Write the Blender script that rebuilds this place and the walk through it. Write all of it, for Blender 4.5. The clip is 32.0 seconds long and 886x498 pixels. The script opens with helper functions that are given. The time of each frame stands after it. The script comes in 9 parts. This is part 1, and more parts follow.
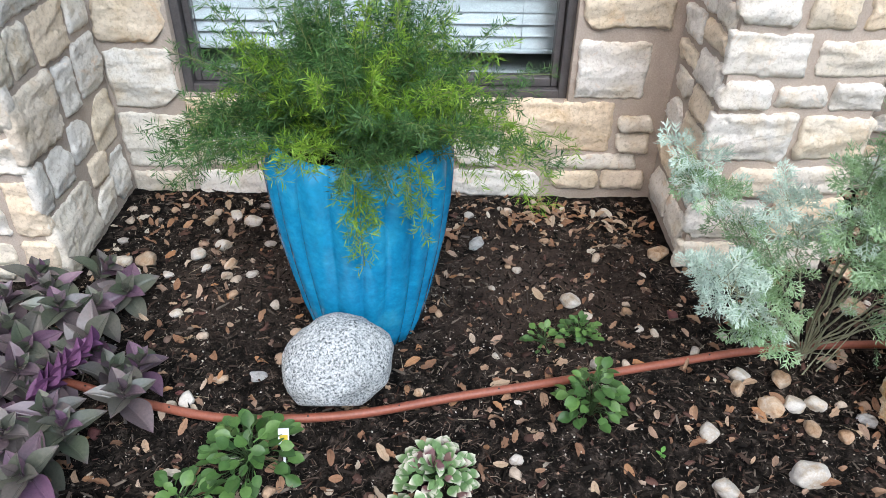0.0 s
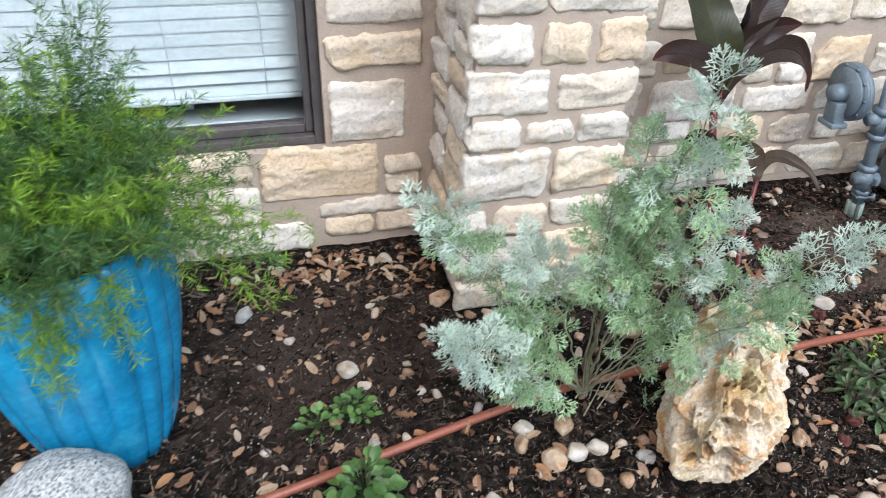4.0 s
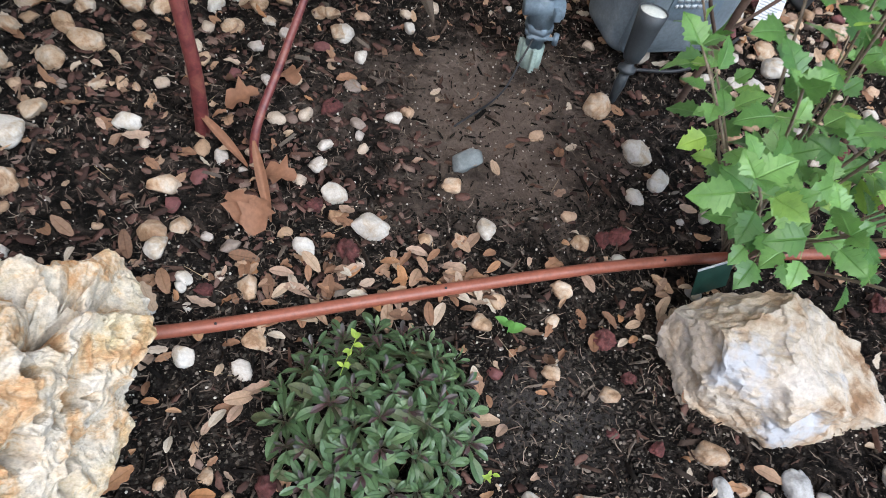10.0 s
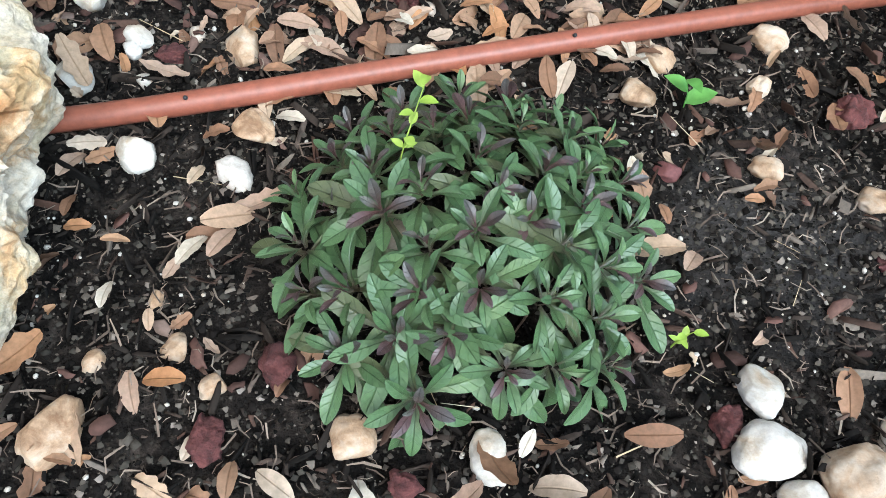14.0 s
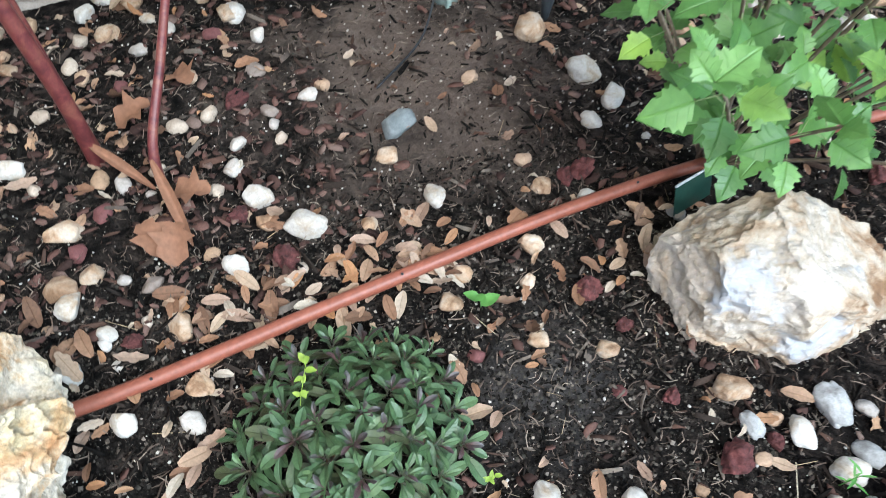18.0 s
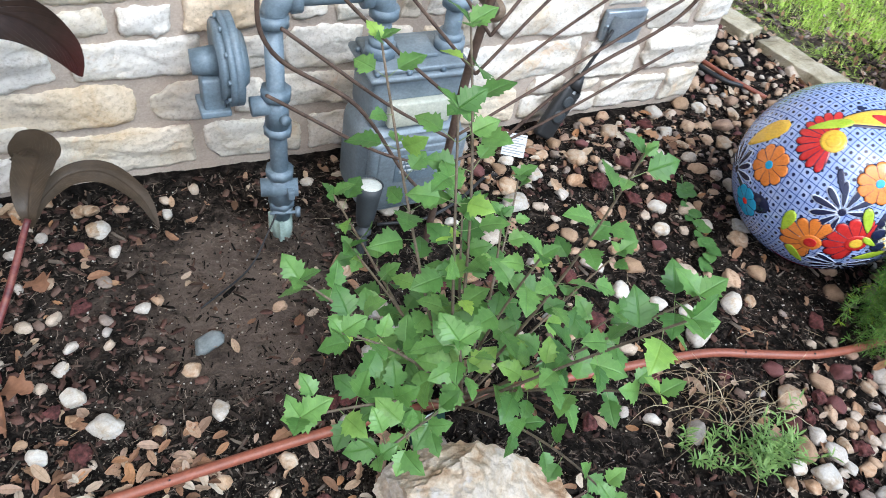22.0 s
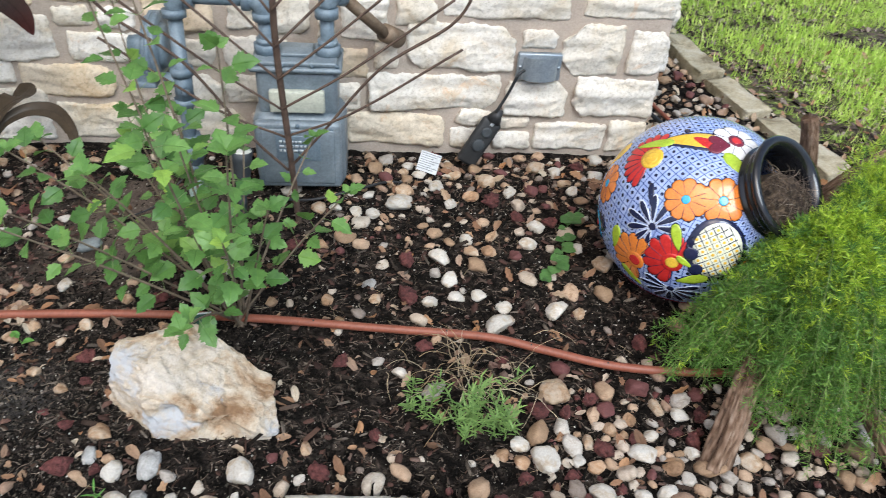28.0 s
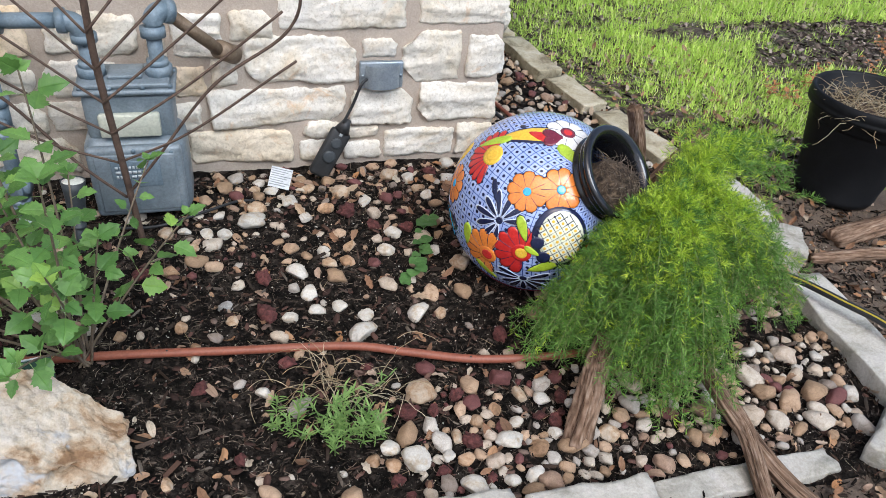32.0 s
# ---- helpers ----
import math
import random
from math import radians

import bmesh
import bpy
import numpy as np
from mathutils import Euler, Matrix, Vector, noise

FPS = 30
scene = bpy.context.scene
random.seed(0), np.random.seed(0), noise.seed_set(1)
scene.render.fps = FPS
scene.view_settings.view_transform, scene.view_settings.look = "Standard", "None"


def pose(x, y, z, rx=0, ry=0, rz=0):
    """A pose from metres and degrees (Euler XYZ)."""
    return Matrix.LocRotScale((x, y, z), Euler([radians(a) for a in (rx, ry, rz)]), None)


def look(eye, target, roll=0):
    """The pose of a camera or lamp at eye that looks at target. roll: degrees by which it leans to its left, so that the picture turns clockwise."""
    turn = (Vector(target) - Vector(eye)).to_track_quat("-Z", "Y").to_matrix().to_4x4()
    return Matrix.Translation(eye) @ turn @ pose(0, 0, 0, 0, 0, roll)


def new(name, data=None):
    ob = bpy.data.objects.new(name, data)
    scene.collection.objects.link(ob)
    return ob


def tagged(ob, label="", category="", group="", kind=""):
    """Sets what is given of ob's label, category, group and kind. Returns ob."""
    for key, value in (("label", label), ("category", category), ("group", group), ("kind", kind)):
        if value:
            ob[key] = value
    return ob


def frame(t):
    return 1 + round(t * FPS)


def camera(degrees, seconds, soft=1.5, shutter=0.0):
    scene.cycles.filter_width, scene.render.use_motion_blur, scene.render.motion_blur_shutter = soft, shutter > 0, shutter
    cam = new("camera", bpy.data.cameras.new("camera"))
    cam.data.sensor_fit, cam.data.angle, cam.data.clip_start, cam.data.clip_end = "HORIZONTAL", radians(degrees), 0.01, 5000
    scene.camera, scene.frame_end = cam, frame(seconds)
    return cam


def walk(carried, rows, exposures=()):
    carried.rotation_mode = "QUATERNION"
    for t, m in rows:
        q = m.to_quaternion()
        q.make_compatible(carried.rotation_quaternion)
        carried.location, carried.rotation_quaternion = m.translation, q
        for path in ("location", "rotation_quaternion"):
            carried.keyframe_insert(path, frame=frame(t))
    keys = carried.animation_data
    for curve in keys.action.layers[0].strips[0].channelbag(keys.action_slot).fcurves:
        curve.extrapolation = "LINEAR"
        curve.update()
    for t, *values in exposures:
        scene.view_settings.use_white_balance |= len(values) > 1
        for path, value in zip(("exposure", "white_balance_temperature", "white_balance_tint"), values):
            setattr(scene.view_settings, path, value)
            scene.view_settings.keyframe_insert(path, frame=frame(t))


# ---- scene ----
cam = camera(63.5, 32.0, soft=0.5, shutter=0.25)
PATH = [
    (0, (0.054, -0.024, 1.384), (0.068, 1.602, 0.22), 1.2),
    (0.5, (0.047, -0.026, 1.391), (0.045, 1.6, 0.225), 1.1),
    (1, (0.044, -0.029, 1.391), (0.019, 1.596, 0.226), 0.9),
    (1.5, (0.045, -0.023, 1.384), (0.004, 1.603, 0.22), 0.6),
    (2, (0.05, -0.011, 1.382), (0.027, 1.609, 0.21), 0.5),
    (2.5, (0.064, 0.0, 1.379), (0.098, 1.617, 0.203), 0.4),
    (3, (0.1, 0.017, 1.378), (0.252, 1.63, 0.206), 1.0),
    (3.5, (0.182, 0.067, 1.415), (0.5, 1.661, 0.249), 2.1),
    (4, (0.325, 0.211, 1.448), (0.754, 1.779, 0.282), 2.3),
    (4.5, (0.468, 0.331, 1.456), (0.972, 1.871, 0.283), 2.8),
    (6.5, (0.883, 0.374, 1.405), (1.013, 1.944, 0.174), 3.7),
    (7, (0.921, 0.397, 1.405), (1.022, 1.937, 0.134), 4.2),
    (7.5, (1.008, 0.453, 1.373), (1.196, 1.932, 0.039), 5.8),
    (8, (1.156, 0.513, 1.33), (1.499, 1.912, -0.058), 8.4),
    (8.5, (1.281, 0.568, 1.298), (1.783, 1.863, -0.141), 12.1),
    (9, (1.394, 0.648, 1.218), (2.003, 1.845, -0.264), 15.8),
    (9.5, (1.597, 0.739, 1.181), (2.23, 1.861, -0.349), 17.7),
    (10, (1.704, 0.838, 1.072), (2.303, 1.902, -0.512), 17.6),
    (10.5, (1.728, 0.931, 0.868), (2.346, 1.958, -0.734), 18.7),
    (11, (1.768, 0.992, 0.726), (2.304, 1.964, -0.938), 16.2),
    (11.5, (1.784, 1.009, 0.627), (2.25, 1.932, -1.085), 14.1),
    (12, (1.781, 0.991, 0.6), (2.212, 1.882, -1.138), 13.0),
    (12.5, (1.777, 0.969, 0.579), (2.186, 1.856, -1.167), 11.4),
    (13, (1.789, 0.967, 0.565), (2.174, 1.84, -1.192), 10.2),
    (13.5, (1.777, 0.969, 0.557), (2.143, 1.847, -1.202), 9.1),
    (14, (1.779, 0.964, 0.564), (2.129, 1.865, -1.187), 8.1),
    (14.5, (1.768, 0.952, 0.574), (2.113, 1.888, -1.16), 7.5),
    (16.5, (1.772, 0.937, 0.596), (2.102, 1.926, -1.111), 5.4),
    (17, (1.778, 0.916, 0.626), (2.175, 1.947, -1.041), 5.3),
    (17.5, (1.779, 0.897, 0.781), (2.316, 1.914, -0.855), 7.0),
    (18, (1.825, 0.926, 0.988), (2.407, 1.871, -0.676), 6.0),
    (18.5, (1.795, 0.924, 1.115), (2.523, 1.856, -0.498), 8.1),
    (19, (1.76, 0.913, 1.194), (2.628, 1.806, -0.371), 10.4),
    (19.5, (1.777, 0.905, 1.259), (2.772, 1.771, -0.245), 12.0),
    (20, (1.784, 0.915, 1.32), (2.87, 1.785, -0.117), 13.3),
    (20.5, (1.822, 0.905, 1.374), (2.937, 1.803, -0.023), 14.0),
    (21, (1.945, 0.871, 1.385), (3.011, 1.836, -0.005), 14.6),
    (21.5, (2.049, 0.802, 1.389), (2.985, 1.877, -0.015), 14.2),
    (22, (2.112, 0.769, 1.423), (2.881, 1.915, -0.024), 13.8),
    (22.5, (2.207, 0.819, 1.414), (2.831, 2.043, -0.039), 12.6),
    (23, (2.342, 0.864, 1.392), (2.825, 2.155, -0.057), 11.0),
    (23.5, (2.462, 0.868, 1.382), (2.804, 2.212, -0.06), 9.3),
    (24, (2.611, 0.779, 1.37), (2.821, 2.159, -0.062), 8.0),
    (24.5, (2.679, 0.665, 1.352), (2.808, 2.061, -0.074), 7.9),
    (26.5, (2.758, 0.146, 1.419), (2.575, 1.588, 0.044), 0.7),
    (27, (2.898, 0.082, 1.41), (2.795, 1.561, 0.067), 2.0),
    (27.5, (2.994, 0.05, 1.41), (3.019, 1.565, 0.106), 3.4),
    (28, (3.065, 0.028, 1.402), (3.254, 1.579, 0.154), 4.8),
    (28.5, (3.109, 0.022, 1.404), (3.446, 1.575, 0.191), 6.0),
    (29, (3.129, 0.017, 1.406), (3.564, 1.562, 0.212), 6.6),
    (29.5, (3.135, 0.016, 1.401), (3.627, 1.548, 0.212), 6.8),
    (30, (3.137, 0.007, 1.396), (3.658, 1.526, 0.204), 6.9),
    (30.5, (3.139, 0.009, 1.392), (3.669, 1.52, 0.194), 6.7),
    (31, (3.145, 0.009, 1.392), (3.672, 1.512, 0.183), 6.4),
    (31.5, (3.144, 0.004, 1.394), (3.67, 1.515, 0.194), 6.3),
    (32, (3.132, 0.0, 1.4), (3.649, 1.518, 0.204), 6.3),
]
walk(cam, [(t, look(eye, target, roll)) for t, eye, target, roll in PATH],
     [(0, 1.2, 6300, 13), (4.5, 1.18, 6300, 13), (6.5, 1.1, 6250, 14), (9.5, 1.15, 6200, 14), (11.2, 1.75, 5850, 7), (16.8, 1.75, 5850, 5), (19, 1.5, 5750, 7), (24, 1.25, 6200, 10), (28, 1.02, 6400, 10), (32, 0.96, 6350, 12)])

# ---- light ----
world = bpy.data.worlds.new("overcast_sky")
scene.world = world
world.use_nodes = True
wn = world.node_tree.nodes
sky = wn.new("ShaderNodeTexSky")
sky.sky_type = "NISHITA"
sky.sun_disc = False
sky.sun_elevation, sky.sun_rotation = radians(58), radians(200)
sky.air_density, sky.dust_density, sky.ozone_density = 1.0, 4.0, 1.0
world.node_tree.links.new(sky.outputs[0], wn["Background"].inputs[0])
wn["Background"].inputs[1].default_value = 0.11
sun = new("sun", bpy.data.lights.new("sun", "SUN"))
sun.data.energy, sun.data.angle, sun.data.color = 1.45, radians(30), (0.85, 0.945, 1.0)
sun.matrix_world = look((1.2, -2.5, 2.9), (0, 0, 0))
scene.view_settings.exposure = 1.2


# ---- materials ----
def nodes_of(name):
    m = bpy.data.materials.new(name)
    m.use_nodes = True
    nt = m.node_tree
    return m, nt, nt.nodes["Principled BSDF"]


def ramp(nt, fac, cols, constant=False):
    r = nt.nodes.new("ShaderNodeValToRGB")
    el = r.color_ramp.elements
    if constant:
        r.color_ramp.interpolation = "CONSTANT"
    for i, (p, c) in enumerate(cols):
        e = el[i] if i < 2 else el.new(p)
        e.position, e.color = p, (*c, 1)
    nt.links.new(fac, r.inputs[0])
    return r.outputs[0]


def noise_node(nt, scale, detail=6, rough=0.6, vec=None, dist=0.0):
    n = nt.nodes.new("ShaderNodeTexNoise")
    n.inputs["Scale"].default_value, n.inputs["Detail"].default_value = scale, detail
    n.inputs["Roughness"].default_value, n.inputs["Distortion"].default_value = rough, dist
    if vec is not None:
        nt.links.new(vec, n.inputs["Vector"])
    return n.outputs[0]


def maths(nt, op, a, b=None, c=None):
    n = nt.nodes.new("ShaderNodeMath")
    n.operation = op
    for i, v in enumerate((a, b, c)):
        if v is None:
            continue
        if isinstance(v, (int, float)):
            n.inputs[i].default_value = v
        else:
            nt.links.new(v, n.inputs[i])
    return n.outputs[0]


def mixc(nt, kind, fac, a, b):
    n = nt.nodes.new("ShaderNodeMix")
    n.data_type, n.blend_type = "RGBA", kind
    for i, v in ((0, fac), (6, a), (7, b)):
        if isinstance(v, (int, float)):
            n.inputs[i].default_value = v
        elif isinstance(v, tuple):
            n.inputs[i].default_value = (*v, 1)
        else:
            nt.links.new(v, n.inputs[i])
    return n.outputs[2]


def place_of(nt):
    return nt.nodes.new("ShaderNodeNewGeometry").outputs["Position"]


def surface(name, cols, scale=12, fine=160, rough=0.8, bump=0.4, depth=0.003, bump_scale=60, metal=0.0, spots=None, vary=0.15, by="object", spec=0.4, coat=0.0, patch=()):
    """A ramp of colours over a noise, finer grain on it, a random tone for each piece, and relief."""
    m, nt, bsdf = nodes_of(name)
    pos = place_of(nt)
    c = ramp(nt, noise_node(nt, scale, 7, 0.65, pos, 0.6), cols)
    grain = ramp(nt, noise_node(nt, fine, 4, 0.7, pos), [(0.25, (0.72, 0.72, 0.72)), (0.75, (1.12, 1.12, 1.12))])
    c = mixc(nt, "MULTIPLY", 1.0, c, grain)
    if vary:
        if by == "object":
            rnd = nt.nodes.new("ShaderNodeObjectInfo").outputs["Random"]
        else:
            rnd = nt.nodes.new("ShaderNodeNewGeometry").outputs["Random Per Island"]
        tone = ramp(nt, rnd, [(0, (1 - vary, 1 - vary, 1 - vary * 1.1)), (1, (1 + vary * 0.6, 1 + vary * 0.6, 1 + vary * 0.5))])
        c = mixc(nt, "MULTIPLY", 1.0, c, tone)
    for cx, cy, reach, col in patch:
        # a dry, dusty stain with a ragged rim
        far = nt.nodes.new("ShaderNodeVectorMath")
        far.operation = "DISTANCE"
        nt.links.new(pos, far.inputs[0])
        far.inputs[1].default_value = (cx, cy, 0)
        rag = maths(nt, "ADD", maths(nt, "DIVIDE", far.outputs["Value"], reach), maths(nt, "MULTIPLY", noise_node(nt, 7, 6, 0.7, pos), 1.1))
        dust = ramp(nt, rag, [(0.6, (0.8, 0.8, 0.8)), (1.15, (0, 0, 0))])
        c = mixc(nt, "MIX", dust, c, mixc(nt, "MULTIPLY", 1.0, grain, col))
    if spots:
        sc, lo, hi, col = spots
        f = ramp(nt, noise_node(nt, sc, 5, 0.7, pos), [(lo, (0, 0, 0)), (hi, (1, 1, 1))])
        c = mixc(nt, "MIX", f, c, col)
    nt.links.new(c, bsdf.inputs["Base Color"])
    bsdf.inputs["Roughness"].default_value, bsdf.inputs["Metallic"].default_value = rough, metal
    bsdf.inputs["Specular IOR Level"].default_value = spec
    bsdf.inputs["Coat Weight"].default_value = coat
    if bump:
        b = nt.nodes.new("ShaderNodeBump")
        b.inputs["Strength"].default_value, b.inputs["Distance"].default_value = bump, depth
        nt.links.new(noise_node(nt, bump_scale, 8, 0.7, pos), b.inputs["Height"])
        nt.links.new(b.outputs[0], bsdf.inputs["Normal"])
    return m


def foliage(name, cols, tips=None, rough=0.5, through_light=0.25, spec=0.35, scale=90, by="island", veins=None):
    """Leaf colours by island, with a second pigment from base (0) to tip (1) along each leaf."""
    m, nt, bsdf = nodes_of(name)
    rnd = nt.nodes.new("ShaderNodeObjectInfo").outputs["Random"] if by == "object" else nt.nodes.new("ShaderNodeNewGeometry").outputs["Random Per Island"]
    c = ramp(nt, rnd, cols)
    if tips:
        at = nt.nodes.new("ShaderNodeAttribute")
        at.attribute_name = "along"
        c = mixc(nt, "MIX", ramp(nt, at.outputs["Fac"], [(p, (v, v, v)) for p, v in tips[0]]), c, tips[1])
    g = ramp(nt, noise_node(nt, scale, 4, 0.6, place_of(nt)), [(0.3, (0.78, 0.8, 0.78)), (0.7, (1.15, 1.12, 1.1))])
    c = mixc(nt, "MULTIPLY", 1.0, c, g)
    if veins:
        # a midrib and side veins from the leaf's own coordinates: number of veins, their tone, relief
        count, tone, relief = veins
        at, ac = nt.nodes.new("ShaderNodeAttribute"), nt.nodes.new("ShaderNodeAttribute")
        at.attribute_name, ac.attribute_name = "along", "across"
        side = maths(nt, "ABSOLUTE", ac.outputs["Fac"])
        wave = maths(nt, "FRACT", maths(nt, "MULTIPLY", maths(nt, "SUBTRACT", at.outputs["Fac"], maths(nt, "MULTIPLY", side, 0.16)), count))
        rib = maths(nt, "MAXIMUM", maths(nt, "SUBTRACT", 1.0, maths(nt, "MULTIPLY", side, 9.0)), maths(nt, "SUBTRACT", 0.35, maths(nt, "MULTIPLY", maths(nt, "ABSOLUTE", maths(nt, "SUBTRACT", wave, 0.5)), 4.5)))
        rib = maths(nt, "MAXIMUM", rib, 0.0)
        c = mixc(nt, "MULTIPLY", rib, c, tone)
        vb = nt.nodes.new("ShaderNodeBump")
        vb.inputs["Strength"].default_value, vb.inputs["Distance"].default_value = 0.8, relief
        vb.invert = True
        nt.links.new(rib, vb.inputs["Height"])
        nt.links.new(vb.outputs[0], bsdf.inputs["Normal"])
    nt.links.new(c, bsdf.inputs["Base Color"])
    bsdf.inputs["Roughness"].default_value, bsdf.inputs["Specular IOR Level"].default_value = rough, spec
    if through_light:
        tr = nt.nodes.new("ShaderNodeBsdfTranslucent")
        nt.links.new(c, tr.inputs[0])
        mx = nt.nodes.new("ShaderNodeMixShader")
        mx.inputs[0].default_value = through_light
        nt.links.new(bsdf.outputs[0], mx.inputs[1])
        nt.links.new(tr.outputs[0], mx.inputs[2])
        nt.links.new(mx.outputs[0], nt.nodes["Material Output"].inputs[0])
    return m


LIME = [(0.3, (0.6, 0.5, 0.37)), (0.4, (0.68, 0.625, 0.53)), (0.5, (0.73, 0.7, 0.64)), (0.75, (0.77, 0.76, 0.73))]


def limestone(name, by):
    """Cream split stone: veins and rust by place, a warmer or whiter tone for each block, ragged fine relief."""
    m, nt, bsdf = nodes_of(name)
    pos = place_of(nt)
    rnd = nt.nodes.new("ShaderNodeObjectInfo").outputs["Random"] if by == "object" else nt.nodes.new("ShaderNodeNewGeometry").outputs["Random Per Island"]
    c = ramp(nt, noise_node(nt, 5, 8, 0.68, pos, 0.8), LIME)
    tone = ramp(nt, rnd, [(0.0, (0.92, 0.9, 0.87)), (0.2, (1.04, 1.03, 1.02)), (0.45, (0.98, 0.95, 0.9)), (0.6, (1.03, 1.03, 1.04)), (0.78, (1.0, 0.93, 0.82)), (0.92, (1.0, 0.86, 0.7)), (1.0, (0.9, 0.89, 0.88))])
    c = mixc(nt, "MULTIPLY", 1.0, c, tone)
    c = mixc(nt, "MULTIPLY", 1.0, c, ramp(nt, noise_node(nt, 95, 5, 0.75, pos), [(0.3, (0.66, 0.63, 0.58)), (0.5, (0.98, 0.98, 0.97)), (0.75, (1.06, 1.06, 1.05))]))
    rust = ramp(nt, noise_node(nt, 7.5, 7, 0.7, pos, 1.2), [(0.6, (0, 0, 0)), (0.72, (0.75, 0.75, 0.75))])
    c = mixc(nt, "MIX", rust, c, (0.66, 0.44, 0.25))
    specks = ramp(nt, noise_node(nt, 60, 5, 0.7, pos), [(0.7, (0, 0, 0)), (0.76, (0.8, 0.8, 0.8))])
    c = mixc(nt, "MIX", specks, c, (0.32, 0.27, 0.2))
    nt.links.new(c, bsdf.inputs["Base Color"])
    bsdf.inputs["Roughness"].default_value, bsdf.inputs["Specular IOR Level"].default_value = 0.93, 0.2
    b0 = nt.nodes.new("ShaderNodeBump")
    b0.inputs["Strength"].default_value, b0.inputs["Distance"].default_value = 0.9, 0.008
    nt.links.new(noise_node(nt, 40, 9, 0.74, pos, 0.7), b0.inputs["Height"])
    b1 = nt.nodes.new("ShaderNodeBump")
    b1.inputs["Strength"].default_value, b1.inputs["Distance"].default_value = 0.8, 0.003
    nt.links.new(noise_node(nt, 170, 5, 0.7, pos), b1.inputs["Height"])
    nt.links.new(b0.outputs[0], b1.inputs["Normal"])
    nt.links.new(b1.outputs[0], bsdf.inputs["Normal"])
    return m


m_lime = limestone("split_limestone", "object")
m_lime_far = limestone("split_limestone_joined", "island")
m_mortar = surface("sandy_mortar", [(0.3, (0.38, 0.315, 0.255)), (0.7, (0.48, 0.41, 0.345))], 6, 220, 0.95, 0.7, 0.004, 120, vary=0)
m_soil = surface("dark_potting_soil", [(0.36, (0.005, 0.0045, 0.004)), (0.48, (0.013, 0.011, 0.0096)), (0.58, (0.036, 0.029, 0.024)), (0.68, (0.1, 0.081, 0.066))], 26, 330, 0.97, 1.0, 0.022, 90, spots=(330, 0.73, 0.77, (0.26, 0.235, 0.2)), vary=0, spec=0.05, patch=((2.32, 1.86, 0.85, (0.23, 0.18, 0.145)), (0.35, 1.75, 1.1, (0.085, 0.062, 0.05)), (-0.55, 1.75, 0.8, (0.07, 0.052, 0.042)), (2.2, 1.2, 0.35, (0.085, 0.078, 0.072))))
m_lawn_soil = surface("lawn_earth", [(0.4, (0.06, 0.045, 0.034)), (0.5, (0.13, 0.12, 0.05)), (0.57, (0.22, 0.3, 0.06)), (0.66, (0.33, 0.44, 0.1))], 22, 60, 0.95, 1.0, 0.03, 55, vary=0, patch=((6.75, 3.35, 1.3, (0.075, 0.062, 0.054)), (5.95, 3.62, 0.7, (0.075, 0.062, 0.054)), (6.3, 3.5, 0.8, (0.075, 0.062, 0.054))))
m_mulch_path = surface("brown_mulch", [(0.3, (0.07, 0.05, 0.035)), (0.7, (0.2, 0.15, 0.11))], 9, 150, 0.95, 1.0, 0.02, 50, vary=0)
m_hose = surface("brown_poly_tube", [(0.3, (0.21, 0.065, 0.038)), (0.7, (0.27, 0.09, 0.055))], 5, 120, 0.42, 0.15, 0.001, 90, spots=(60, 0.7, 0.8, (0.12, 0.06, 0.04)), vary=0)
m_frame = surface("bronze_window_frame", [(0.3, (0.085, 0.078, 0.078)), (0.7, (0.13, 0.122, 0.122))], 20, 200, 0.45, 0.1, 0.001, 90, vary=0, metal=0.3)
m_blind = surface("white_blind_slat", [(0.3, (0.52, 0.61, 0.625)), (0.7, (0.58, 0.66, 0.675))], 4, 90, 0.5, 0, vary=0.03)
m_granite = surface("speckled_granite", [(0.34, (0.02, 0.024, 0.026)), (0.42, (0.15, 0.17, 0.172)), (0.5, (0.38, 0.41, 0.41)), (0.62, (0.6, 0.63, 0.62))], 170, 420, 0.85, 0.9, 0.004, 200, spots=(14, 0.6, 0.8, (0.24, 0.26, 0.255)), vary=0)


